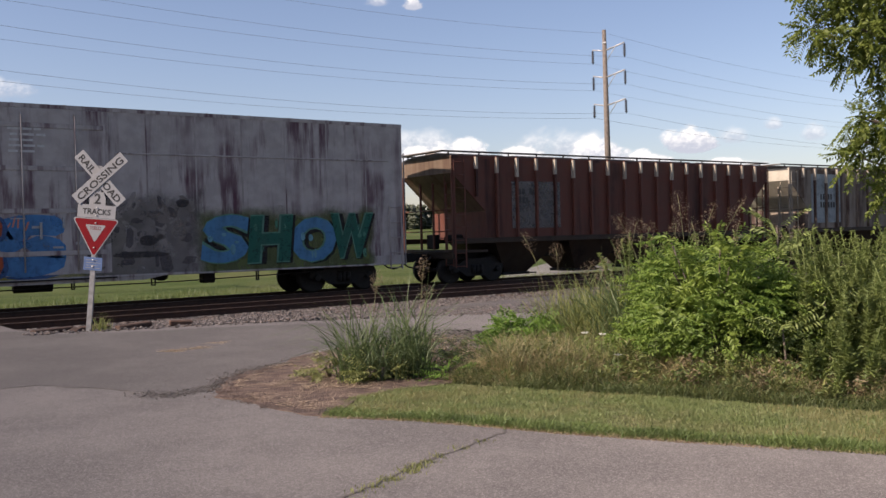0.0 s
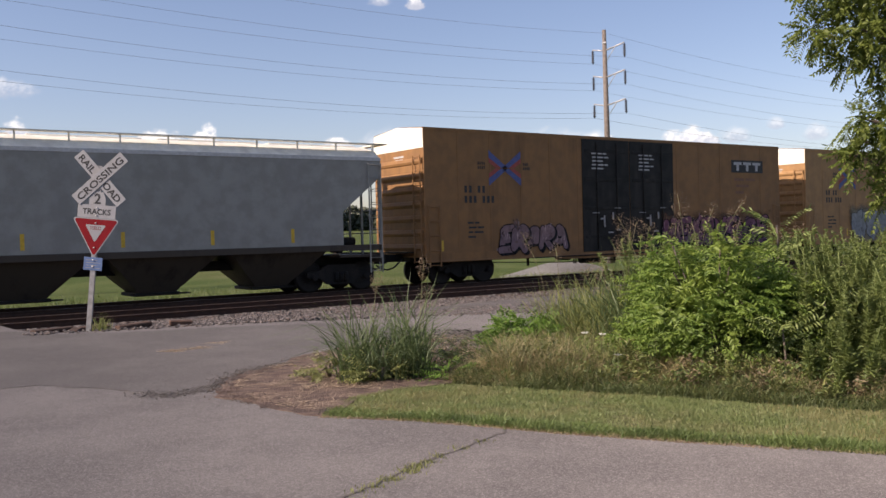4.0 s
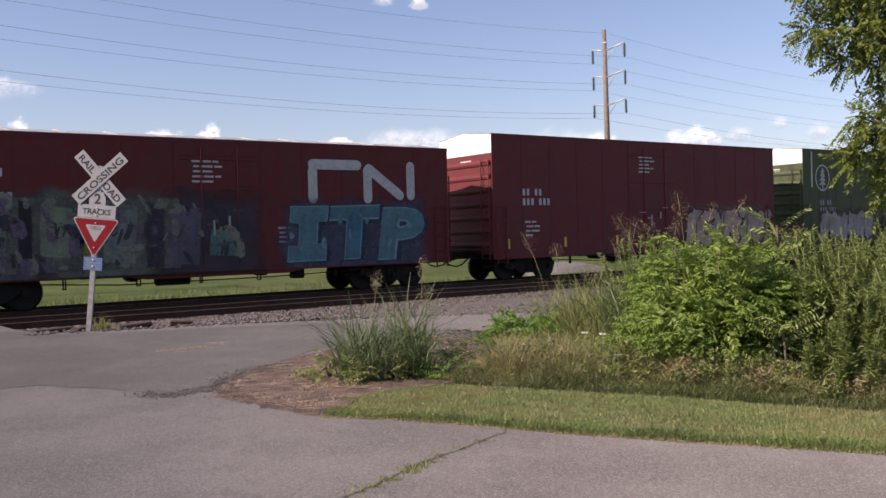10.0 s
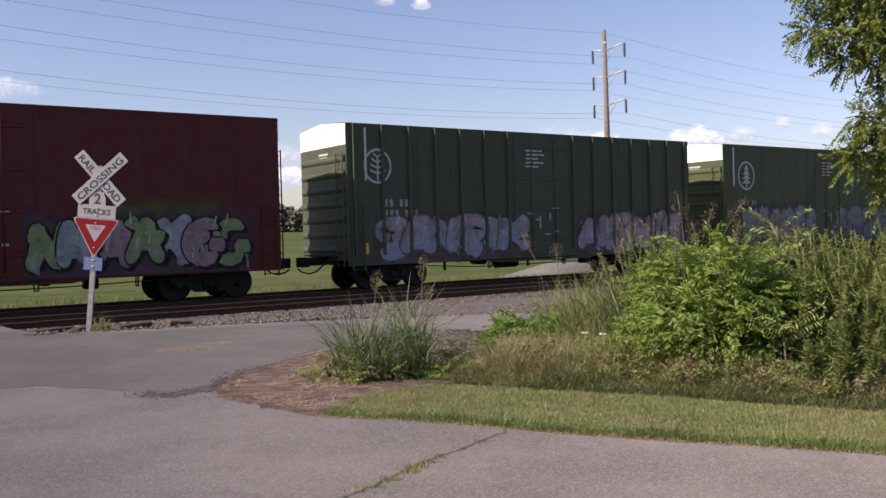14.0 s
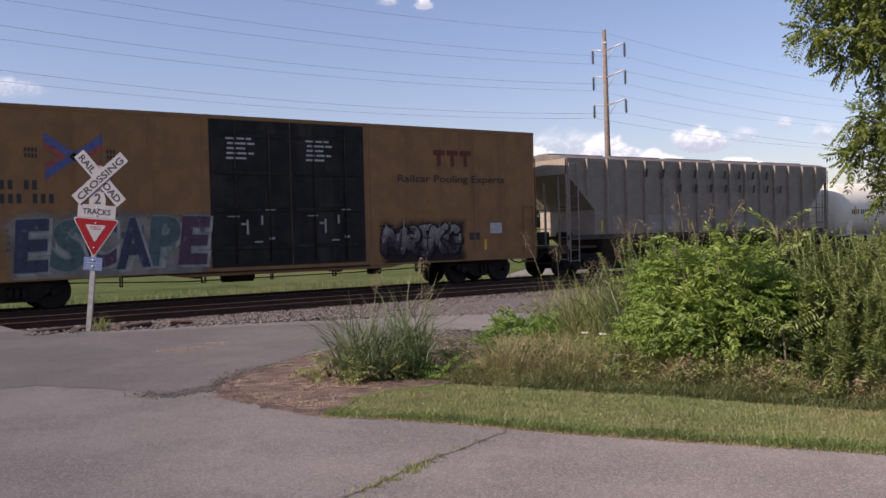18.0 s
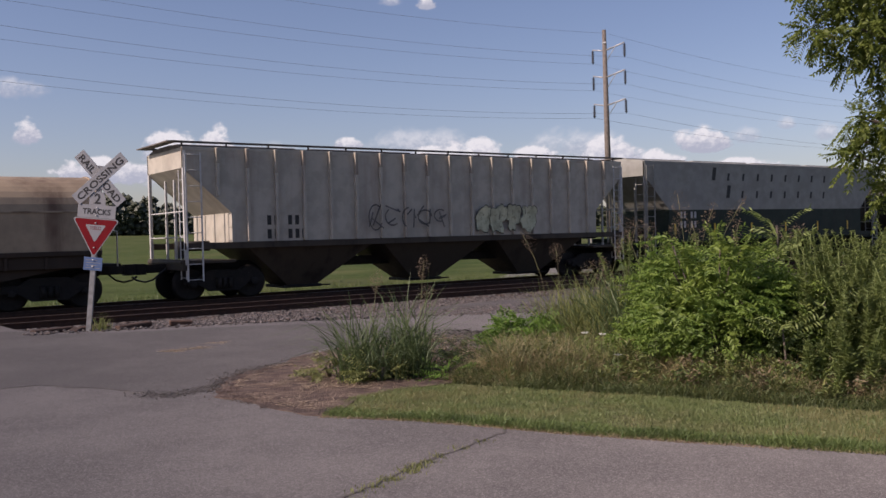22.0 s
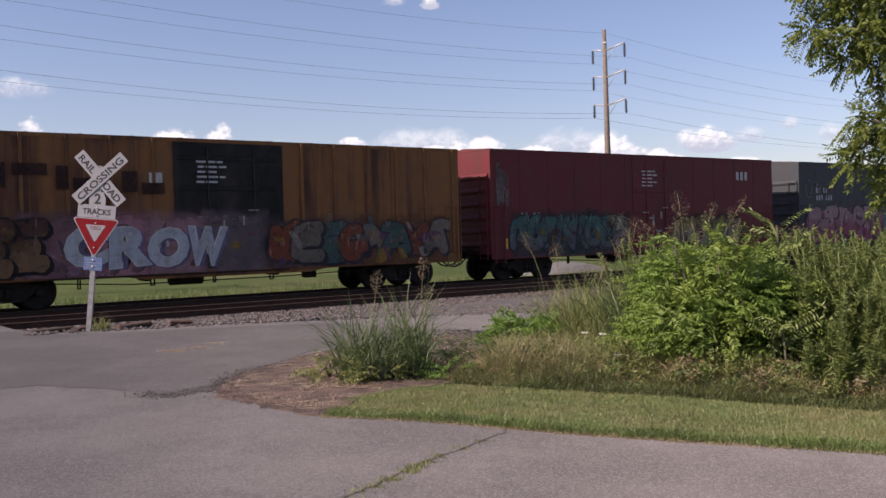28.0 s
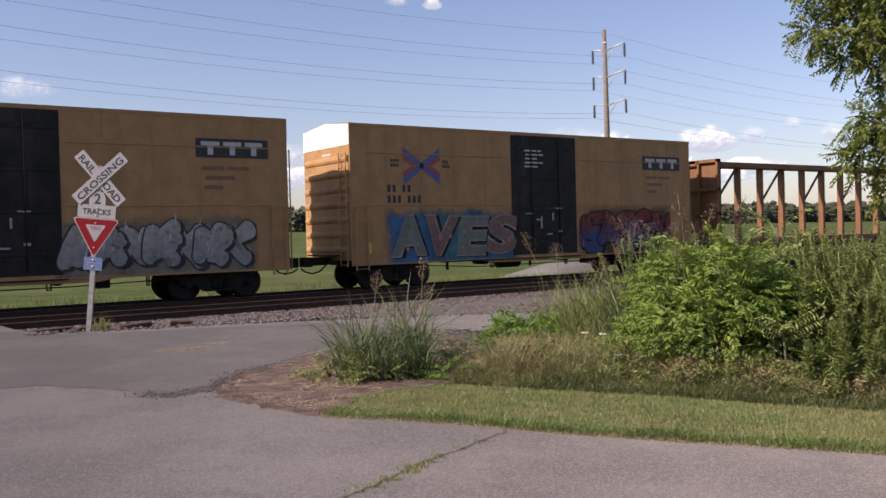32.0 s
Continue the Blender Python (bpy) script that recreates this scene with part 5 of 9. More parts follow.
        for q, zz, ww, hh in ((0.36, 1.02, 0.20, 0.09), (0.52, 0.52, 0.24, 0.07), (0.66, 1.42, 0.30, 0.05), (0.70, 0.60, 0.16, 0.10), (0.20, 1.25, 0.34, 0.045)):
            part("door_plate", Shape().box(a + (b - a) * q, a + (b - a) * q + ww, -W - 0.046, -W - 0.021, sill + zz, sill + zz + hh * 0.7), P_DIM, dr, "small pale plate on the door gear")
    part("door_track", Shape().box(max(0.3, d0 - (d1 - d0) / doors), min(L - 0.3, d1 + 0.1), -W - 0.07, -W - 0.03, 0.70, 0.74), P_GEAR, car)
    s = Shape().box(0.2, L - 0.2, -0.28, 0.28, 0.72, 1.0)
    for x in (L * 0.36, L * 0.44, L * 0.60):
        s.turned([(-0.9, 0.16), (-0.3, 0.16)], (x, 0, 0.70), "y", 10)
    for x in (L * 0.25, L * 0.55, L * 0.75):
        s.box(x - 0.06, x + 0.06, -1.4, 1.4, 0.76, 0.95)
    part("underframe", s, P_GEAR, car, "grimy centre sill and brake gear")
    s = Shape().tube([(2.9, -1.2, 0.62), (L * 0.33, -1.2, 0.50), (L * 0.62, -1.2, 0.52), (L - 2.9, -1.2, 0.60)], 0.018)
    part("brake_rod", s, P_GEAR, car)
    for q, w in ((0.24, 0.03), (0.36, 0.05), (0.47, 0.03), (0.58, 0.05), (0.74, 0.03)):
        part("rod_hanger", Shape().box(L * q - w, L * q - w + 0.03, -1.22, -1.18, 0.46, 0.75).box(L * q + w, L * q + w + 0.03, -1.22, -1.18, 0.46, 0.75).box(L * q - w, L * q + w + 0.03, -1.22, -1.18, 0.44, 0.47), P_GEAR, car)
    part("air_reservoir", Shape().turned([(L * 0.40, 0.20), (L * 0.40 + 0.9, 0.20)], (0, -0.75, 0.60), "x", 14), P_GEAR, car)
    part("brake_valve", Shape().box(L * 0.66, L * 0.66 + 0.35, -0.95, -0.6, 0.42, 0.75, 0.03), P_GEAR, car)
    trucks(car, L, 1.95)
    mm = marks_mat or P_MARKW
    marks(car, L * 0.085, mark_z or (eave - 2.05 if eave > 4.7 else eave - 1.35), [(2, 2), (3, 3)], 0.23, mm)
    small_print(car, L * 0.09, sill + 0.95, [(4, 3), (5, 4), (3, 6), (5,)], 0.10, mm, label="small print of load limits")
    small_print(car, d1 + 0.5, sill + 0.9, [(5, 4), (4, 5), (5,), (6, 2)], 0.085, mm, label="small print of dimensions")
    for k in range(doors):
        small_print(car, d0 + (d1 - d0) * (k + 0.2) / doors, eave - 0.62, [(5, 4, 3), (3, 6, 4), (4, 5), (5, 5, 3), (4, 6)], 0.088, P_MARKW, y=-1.524, label="small door instructions")
    part("consolidated_stencil", Shape().box(L * 0.845, L * 0.845 + 0.42, -1.507, -1.502, sill + 0.42, sill + 0.66), P_MARKK, car, "small black data panel")
    for k in range(int(L / 2.6)):
        part("reflector", Shape().box(0.6 + 2.6 * k, 0.7 + 2.6 * k, -1.506, -1.5, sill + 0.08, sill + 0.42), P_MARKY, car)
    return car


def x_emblem(car, x, z, s=0.66):
    """A faded crossing-tracks emblem in blue and red, drawn as plain shapes."""
    for i, (m, arm) in enumerate(((P_MARKBLUE, ((-0.17, 0.02), (0.26, 0.02), (1.05, 0.52), (1.05, 0.90))), (P_MARKRED, ((0.26, 0.02), (0.60, 0.02), (1.05, 0.28), (1.05, 0.52))))):
        sh = Shape()
        for sx in (-1, 1):
            for sz in (-1, 1):
                sh.add(flat([(x + sx * s * q[0], z + sz * s * q[1]) for q in arm], -1.5125 - 0.002 * i), [(0, 1, 2, 3)])
        part("emblem", sh, m, car, "faded emblem of crossing bands")
    marks(car, x - s * 1.75, z + 0.1, [(4,), (4,)], 0.10, P_MARKK, y=-1.512)
    marks(car, x + s * 1.2, z + 0.1, [(3,), (4,)], 0.10, P_MARKK, y=-1.512)


def block_logo(car, x, z, w, h, dark, light, n=3, plate=True):
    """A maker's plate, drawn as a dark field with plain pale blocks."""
    if plate:
        part("logo_plate", Shape().box(x, x + w, -1.514, -1.511, z, z + h), dark, car, "dark plate of the owner's mark")
    s = Shape()
    for k in range(n):
        a = x + w * (0.07 + 0.9 * k / n)
        b = a + w * 0.75 / n
        s.box(a, b, -1.519, -1.515, z + h * 0.62, z + h * 0.84).box(a + (b - a) * 0.35, a + (b - a) * 0.65, -1.519, -1.515, z + h * 0.14, z + h * 0.62)
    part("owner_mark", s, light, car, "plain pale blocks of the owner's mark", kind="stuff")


def gabled(car, L, eave, up, material, a=0.0):
    s = Shape().prism([(-1.5, eave), (-1.2, eave + up * 0.55), (-0.5, eave + up), (0.5, eave + up), (1.2, eave + up * 0.55), (1.5, eave)], a, L - a, "x")
    return part("roof", s, material, car, "curved sheet-metal roof")


def hopper(length, eave, sill, body, label, ribs=18, rib_out=0.12, bays=3, roof=None, lower=None, split=None, up=0.30, smooth=False, cut=(0.55, 1.35, 2.35), inset=1.25, board=True, rail_mat=None, end_mat=None, tips=False):
    """A covered hopper with sloping end sheets, open end platforms and funnel bays."""
    car = thing("covered_hopper", label, "hopper car", "cars of the freight train")
    L, W = length, 1.5
    drop, run, foot = cut
    roof, lower, rail_mat = roof or body, lower or body, rail_mat or body
    side = [(0, eave), (L, eave), (L, eave - drop), (L - run, foot), (L - run, sill), (run, sill), (run, foot), (0, eave - drop)]
    if split:
        t = (eave - drop - split) / (eave - drop - foot)
        side = [(0, eave), (L, eave), (L, eave - drop), (L - run * t, split), (run * t, split), (0, eave - drop)]
        low = [(run * t, split), (L - run * t, split), (L - run, foot), (L - run, sill), (run, sill), (run, foot)]
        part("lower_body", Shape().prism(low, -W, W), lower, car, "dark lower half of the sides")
    part("body", Shape().prism(side, -W, W), body, car)
    if ribs:
        for k in range(ribs):
            x = 0.95 + (L - 1.9) * k / (ribs - 1)
            z0 = sill + 0.05 if run < x < L - run else max(foot, eave - drop - (eave - drop - foot) * min(x, L - x) / run) + 0.1
            for y in (-1, 1):
                lo = split if split and z0 < split else z0
                part("side_rib", Shape().box(x - 0.04, x + 0.04, *sorted((y * W, y * (W + rib_out))), lo, eave + 0.01, 0.008), body, car)
                # The pale cap paints sunlight onto the upper end of each near rib.
                if tips and y < 0:
                    part("rib_top", Shape().box(x - 0.042, x + 0.042, y * (W + rib_out + 0.004), y * W, eave - 0.42 - 0.12 * (k % 3), eave - 0.02), P_RIBTIP, car, "top of a rib coloured pale for the sun on it")
    s = Shape()
    for y in (-1, 1):
        s.box(0, L, *sorted((y * W, y * (W + 0.012))), eave - 0.08, eave + 0.02)
    part("top_chord", s, body if not smooth else P_STEP, car)
    s = Shape()
    for y in (-1, 1):
        s.box(0.0, L, *sorted((y * (W - 0.03), y * (W + 0.035))), sill - 0.14, sill + 0.04, 0.01)
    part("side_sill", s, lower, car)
    gabled(car, L, eave, up, roof, 0.02)
    if board:
        s = Shape()
        for y0, y1 in ((-1.35, -1.05), (1.05, 1.35)):
            s.box(-0.25, L + 0.25, y0, y1, eave + up + 0.02, eave + up + 0.05)
        for k in range(int(L / 1.2) + 1):
            x = 0.1 + (L - 0.2) * k / int(L / 1.2)
            for y in (-1.2, 1.2):
                s.box(x - 0.02, x + 0.02, y - 0.02, y + 0.02, eave + up * 0.3, eave + up + 0.03)
        for x in (-0.2, L + 0.2):
            s.box(x - 0.15, x + 0.15, -1.35, 1.35, eave + up + 0.015, eave + up + 0.045)
        part("running_board", s, P_ROOFDK if not smooth else roof, car, "roof walkway of steel grating")
    n = 4 if bays == 3 else 5
    for k in range(n):
        x = L * (k + 0.5) / n
        part("roof_hatch", Shape().box(x - L / n * 0.44, x + L / n * 0.44, -0.32, 0.32, eave + up - 0.02, eave + up + 0.06, 0.02), roof, car, "long hatch cover")
    span = (L - 2 * run - 0.6) / bays
    for k in range(bays):
        xa, xb = run + 0.3 + span * k + 0.12, run + 0.3 + span * (k + 1) - 0.12
        xm = (xa + xb) / 2
        v = []
        for x, y, z in ((xa, 1.42, sill - 0.05), (xb, 1.42, sill - 0.05), (xm + 0.50, 0.62, 0.22), (xm - 0.50, 0.62, 0.22)):
            v += [(x, -y, z), (x, y, z)]
        s = Shape().add(v, [(0, 2, 4, 6), (1, 7, 5, 3), (0, 1, 3, 2), (2, 3, 5, 4), (4, 5, 7, 6), (6, 7, 1, 0)])
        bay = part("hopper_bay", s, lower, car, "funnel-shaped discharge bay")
        part("outlet_gate", Shape().box(xm - 0.62, xm + 0.62, -0.66, 0.66, 0.13, 0.22, 0.01).box(xm - 0.05, xm + 0.9, -0.70, -0.60, 0.15, 0.19), P_GEAR, bay)
    for e, sign in ((0.0, 1), (L, -1)):
        xs = lambda a: e + sign * a
        # Thin plates over the ends carry the sunlit look in a paler colour.
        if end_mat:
            part("end_sheet", Shape().box(*sorted((xs(-0.006), xs(-0.002))), -W + 0.01, W - 0.01, eave - drop, eave), end_mat, car, "sheet at the top of the end, coloured paler for sunlight")
            part("slope_sheet", Shape().add([(xs(-0.006), -W + 0.02, eave - drop), (xs(-0.006), W - 0.02, eave - drop), (xs(run - 0.006), W - 0.02, foot - 0.006), (xs(run - 0.006), -W + 0.02, foot - 0.006)], [(0, 1, 2, 3)]), end_mat, car, "sloping end sheet coloured paler for sunlight")
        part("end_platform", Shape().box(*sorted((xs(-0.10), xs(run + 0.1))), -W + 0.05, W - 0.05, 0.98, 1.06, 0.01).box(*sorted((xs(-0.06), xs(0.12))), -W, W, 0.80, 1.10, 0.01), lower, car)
        for y in (-W + 0.04, W - 0.04):
            part("end_post", Shape().box(*sorted((xs(0.0), xs(0.09))), y - 0.045, y + 0.045, 0.95, eave, 0.01), rail_mat, car)
        for y in (-0.75, 0.0, 0.75):
            part("end_strut", Shape().box(*sorted((xs(0.25), xs(0.31))), y - 0.03, y + 0.03, 1.0, eave - drop - (eave - drop - foot) * 0.25 / run), rail_mat, car)
        for z in (1.7, 2.4):
            part("end_rail", Shape().tube([(xs(0.05), -W + 0.04, z), (xs(0.05), W - 0.04, z)], 0.02), rail_mat, car)
        ladder(car, xs(0.06), -W + 0.08, 0.6, eave - 0.1, 0.42, rail_mat, "y")
        ladder(car, min(xs(0.05), xs(0.47)), -W, 0.55, eave - 0.2, 0.42, rail_mat)
        part("brake_cylinder", Shape().turned([(-0.3, 0.14), (0.3, 0.14)], (xs(0.75), -0.5, 1.45), "x", 12), P_GEAR, car)
        part("brake_valve", Shape().box(*sorted((xs(0.45), xs(0.65))), 0.2, 0.7, 1.1, 1.6, 0.02), P_GEAR, car)
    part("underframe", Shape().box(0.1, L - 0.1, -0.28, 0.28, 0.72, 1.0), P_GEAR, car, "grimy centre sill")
    trucks(car, L, inset)
    for k in range(0 if tips else int(L / 2.4)):
        part("reflector", Shape().box(run + 0.3 + 2.4 * k, run + 0.4 + 2.4 * k, -1.506, -1.5, sill + 0.15, sill + 0.55), P_MARKY, car)
    return car


def tank_car(length, r, zc, body, label, a, b, rail_mat, band=None, inset=1.15):
    """A tank car: a shell with dished heads between a and b, on saddles, with a manway and rails on top."""
    car = thing("tank_car", label, "tank car", "cars of the freight train")
    L = length
    prof = [(a + 0.55 * (1 - math.cos(k / 8 * math.pi / 2)), max(0.02, r * math.sin(k / 8 * math.pi / 2))) for k in range(9)]
    other = [(a + b - x, q) for x, q in prof[::-1]]
    part("tank_shell", Shape().turned(prof + other, (0, 0, zc), "x", 40), body, car, "welded cylindrical shell with dished heads")
    for x in (a + 0.56, b - 0.56):
        part("weld_seam", Shape().turned([(x - 0.02, r + 0.006), (x + 0.02, r + 0.006)], (0, 0, zc), "x", 40), body, car)
    xm = (a + b) / 2
    if band:
        part("stain_band", Shape().turned([(xm - 1.0, r + 0.004), (xm + 0.95, r + 0.004)], (0, 0, zc), "x", 40), band, car, "grey spill stain round the middle of the shell")
    top = zc + r
    part("manway", Shape().turned([(top - 0.15, 0.40), (top + 0.40, 0.40), (top + 0.42, 0.44), (top + 0.48, 0.44), (top + 0.54, 0.25)], (xm - 0.1, 0, 0), "z", 18).turned([(top - 0.1, 0.08), (top + 0.22, 0.08), (top + 0.25, 0.13)], (xm + 0.55, -0.2, 0), "z", 10).turned([(top - 0.1, 0.08), (top + 0.2, 0.07)], (xm - 0.6, 0.2, 0), "z", 10), rail_mat, car, "bolted manway and valves")
    plat = part("top_platform", Shape().box(xm - 1.25, xm + 1.25, -0.85, -0.40, top + 0.0, top + 0.04).box(xm - 1.25, xm + 1.25, 0.40, 0.85, top + 0.0, top + 0.04), rail_mat, car)
    s = Shape()
    for q0, q1, high in ((-1.3, 0.35, 0.68), (0.85, 1.35, 0.60)):
        for y in (-0.85, 0.85):
            s.tube([(xm + q0, y, top - 0.25), (xm + q0, y, top + high - 0.08), (xm + q0 + 0.10, y, top + high), (xm + q1 - 0.10, y, top + high), (xm + q1, y, top + high - 0.08), (xm + q1, y, top - 0.2)], 0.022)
        s.tube([(xm + q0, -0.85, top + high - 0.1), (xm + q0, 0.85, top + high - 0.1)], 0.022)
    s.tube([(xm + 1.35, -0.85, top + 0.5), (xm + 1.35, 0.85, top + 0.5)], 0.022)
    part("top_rail", s, rail_mat, plat, "bent pipe safety rail")
    lad = Shape()
    pts = lambda off: [(xm + off, -r - 0.10, 0.62), (xm + off, -r - 0.10, zc), (xm + off, -r * 0.87 - 0.1, zc + r * 0.55), (xm + off, -0.84, top + 0.02)]
    for off in (-0.24, 0.24):
        lad.tube(pts(off), 0.018)
    for k in range(9):
        z = 0.7 + (zc + r * 0.5 - 0.7) * k / 8
        y = -r - 0.10 + max(0, (z - zc)) * 0.25
        lad.tube([(xm - 0.24, y, z), (xm + 0.24, y, z)], 0.013)
    part("ladder", lad, rail_mat, car, "side ladder to the manway")
    for x in (a + 1.1, b - 1.1):
        s = Shape().prism([(-1.05, 1.0), (1.05, 1.0), (r * 0.95, zc - r * 0.25), (r * 0.7, zc - r * 0.75), (0, zc - r * 1.0), (-r * 0.7, zc - r * 0.75), (-r * 0.95, zc - r * 0.25)], x - 0.18, x + 0.18, "x")
        part("saddle", s, body, car, "steel saddle under the shell")
    for x0, x1, x2 in ((0.05, 2.6, 0.0), (L - 2.6, L - 0.05, L - 1.15)):
        part("stub_sill", Shape().box(x0, x1, -0.30, 0.30, 0.76, 1.04, 0.02), P_GEAR, car, "grimy stub sill")
        part("end_platform", Shape().box(x2, x2 + 1.15, -1.42, 1.42, 0.98, 1.045, 0.01), P_GEAR, car)
    s = Shape()
    for y in (-1.42, 1.42):
        s.tube([(0.05, y, 1.08), (L - 0.05, y, 1.08)], 0.03)
        for k in range(7):
            x = 1.0 + (L - 2.0) * k / 6
            s.tube([(x, y, 1.08), (x - 0.12, y * 0.86, zc - r * 0.55)], 0.02)
    part("side_rail", s, rail_mat, car, "long side rail of pipe")
    for e, sg in ((0.0, 1), (L, -1)):
        s = Shape()
        for y in (-1.4, 1.4):
            s.tube([(e + sg * 0.05, y, 0.55), (e + sg * 0.05, y, 2.05), (e + sg * 0.35, y, 2.05)] if y < 0 else [(e + sg * 0.05, y, 0.9), (e + sg * 0.05, y, 2.0)], 0.02)
            s.tube([(e + sg * 0.5, y, 0.5), (e + sg * 0.5, y, 1.05)], 0.02)
            s.tube([(e + sg * 0.05, y, 0.55), (e + sg * 0.5, y, 0.55)], 0.02)
        s.tube([(e + sg * 0.05, -1.4, 2.02), (e + sg * 0.05, 1.4, 2.02)], 0.02)
        part("end_rail", s, rail_mat, car)
    s = Shape()
    for q in (0.31, 0.42, 0.63):
        s.box(L * q, L * q + 0.05, -0.6, -0.5, 0.62, zc - r * 0.8)
    s.tube([(2.4, -0.9, 0.78), (L - 2.4, -0.9, 0.78)], 0.025).tube([(2.4, -0.5, 0.66), (L - 2.4, -0.5, 0.66)], 0.025)
    s.turned([(0.40, 0.12), (zc - r + 0.05, 0.16)], (xm, 0, 0), "z", 12)
    part("bottom_piping", s, P_GEAR, car, "brake rods and bottom outlet")
    trucks(car, L, inset)
    for k, x in enumerate((a + 1.3, xm - 2.2, xm + 2.4, b - 1.2)):
        part("reflector", Shape().box(x - 0.05, x + 0.05, -r - 0.012, -r * 0.996, zc - 0.25, zc + 0.15), P_MARKY, car)
    return car


def shell_marks(car, x, zc, r, rows, h, material):
    """Marks that follow the round of a tank shell at its side."""
    s = Shape()
    for j, row in enumerate(rows):
        q, z = x, zc - 0.22 - j * h * 1.5
        for n in row:
            for _ in range(n):
                v = []
                for k in range(4):
                    zz = z + h * k / 3
                    y = -math.sqrt(max(0.01, (r + 0.008) ** 2 - (zz - zc) ** 2))
                    v += [(q, y, zz), (q + h * 0.46, y, zz)]
                s.add(v, [(2 * k, 2 * k + 1, 2 * k + 3, 2 * k + 2) for k in range(3)])
                q += h * 0.78
            q += h * 0.6
    part("lettering", s, material, car, "stencilled reporting marks", kind="stuff")


def coil_car(length):
    car = thing("coil_car", "grimy coil car with a rust-marked tan rounded hood", "coil car", "cars of the freight train")
    L = length
    x0, x1, low, knee, rise = 0.35, L - 0.35, 1.36, 2.40, 0.96
    part("trough", Shape().box(0.3, L - 0.3, -1.40, 1.40, 0.98, low, 0.02).prism([(1.0, 1.0), (L - 1.0, 1.0), (L - 3.0, 0.66), (3.0, 0.66)], -1.25, 1.25), P_COILD, car, "dark sooty trough body")
    s = Shape()
    for k in range(14):
        x = 0.7 + (L - 1.4) * k / 13
        s.box(x - 0.04, x + 0.04, -1.45, -1.40, 0.98, low - 0.02, 0.01)
    part("trough_ribs", s, P_COILD, car)
    ring = [(-1.45, low), (-1.45, knee)] + [(-1.45 * math.cos(math.pi * k / 18), knee + rise * math.sin(math.pi * k / 18) ** 0.9) for k in range(1, 18)] + [(1.45, knee), (1.45, low)]
    part("hood", Shape().prism(ring, x0, x1, "x"), P_COIL, car, "tan rounded hood with rust marks and grime")
    part("hood_flange", Shape().box(x0 - 0.02, x1 + 0.02, -1.475, -1.44, knee - 0.02, knee + 0.03, 0.008), P_COIL, car)
    part("hood_sill", Shape().box(x0 - 0.04, x1 + 0.04, -1.49, -1.43, low - 0.06, low + 0.06, 0.012), P_COILD, car, "rust-dark lower rail of the hood")
    for x in (x0, x1):
        part("hood_rim", Shape().tube([(x, q[0] * 1.005, q[1]) for q in ring], 0.03), P_COIL, car)
    part("end_bar", Shape().tube([(x0 - 0.03, -1.35, 2.36), (x0 - 0.03, 1.35, 2.36)], 0.025), P_COILD, car)
    # No hollow is modelled: a dark plate gives the recess its shade.
    part("end_arch", Shape().prism([(-0.75, low), (-0.7, 1.66), (-0.4, 1.82), (0.4, 1.82), (0.7, 1.66), (0.75, low)], x0 - 0.02, x0 - 0.004, "x"), P_COILD, car, "dark raised plate standing in for an arched recess in the hood's end")
    for x in (L * 0.33, L * 0.66):
        part("hood_band", Shape().tube([(x, q[0] * 1.008, q[1] + 0.005) for q in ring[1:-1]], 0.022), P_COILD, car)
        for y in (-0.85, 0.85):
            part("lifting_bracket", Shape().tube([(x - 0.12, y, 2.98), (x - 0.08, y, 3.55), (x - 0.16, y, 3.62)], 0.03).tube([(x + 0.12, y, 2.98), (x + 0.08, y, 3.55), (x + 0.16, y, 3.62)], 0.03).box(x - 0.12, x + 0.12, y - 0.03, y + 0.03, 3.3, 3.36), P_COILD, car, "bent stacking bracket")
    top = knee + rise
    s = Shape().box(L * 0.28, L * 0.72, -0.5, -0.42, top - 0.02, top + 0.08).box(L * 0.28, L * 0.72, 0.42, 0.5, top - 0.02, top + 0.08)
    for d in (-0.5, 0.5):
        s.tube([(L * 0.5 + d * 1.4, -0.46, top + 0.03), (L * 0.5 + d * 0.8, -0.3, top + 0.62), (L * 0.5 + d * 0.8, 0.3, top + 0.62), (L * 0.5 + d * 1.4, 0.46, top + 0.03)], 0.05)
    s.box(L * 0.5 - 0.5, L * 0.5 + 0.5, -0.34, 0.34, top + 0.60, top + 0.70)
    part("lifting_frame", s, P_COILD, car, "lifting frame on top of the hood")
    s = Shape()
    for k in range(5):
        s.box(L * 0.19, L * 0.285 - 0.05 * (k % 2), -1.457, -1.452, 1.72 + 0.075 * k, 1.76 + 0.075 * k)
    part("logo_bars", s, P_MARKK, car, "dark striped mark")
    s = Shape().prism([(L * 0.29, 1.70), (L * 0.31, 1.70), (L * 0.325, 2.06), (L * 0.305, 2.06)], -1.457, -1.452).prism([(L * 0.32, 1.70), (L * 0.345, 1.70), (L * 0.36, 2.06), (L * 0.335, 2.06)], -1.457, -1.452).prism([(L * 0.36, 1.70), (L * 0.40, 1.70), (L * 0.41, 2.06), (L * 0.37, 2.06)], -1.457, -1.452)
    part("owner_mark", s, P_MARKK, car, "plain dark slanting blocks of the owner's mark", kind="stuff")
    marks(car, L * 0.20, 1.10, [(2, 6)], 0.17, P_DIM, y=-1.452)
    part("underframe", Shape().box(0.1, L - 0.1, -0.28, 0.28, 0.72, 1.1), P_GEAR, car)
    s = Shape()
    for k in range(9):
        x = 3.4 + (L - 6.8) * k / 8
        s.box(x - 0.12, x + 0.12, -1.1, -0.9, 0.44 + 0.06 * (k % 3), 0.7)
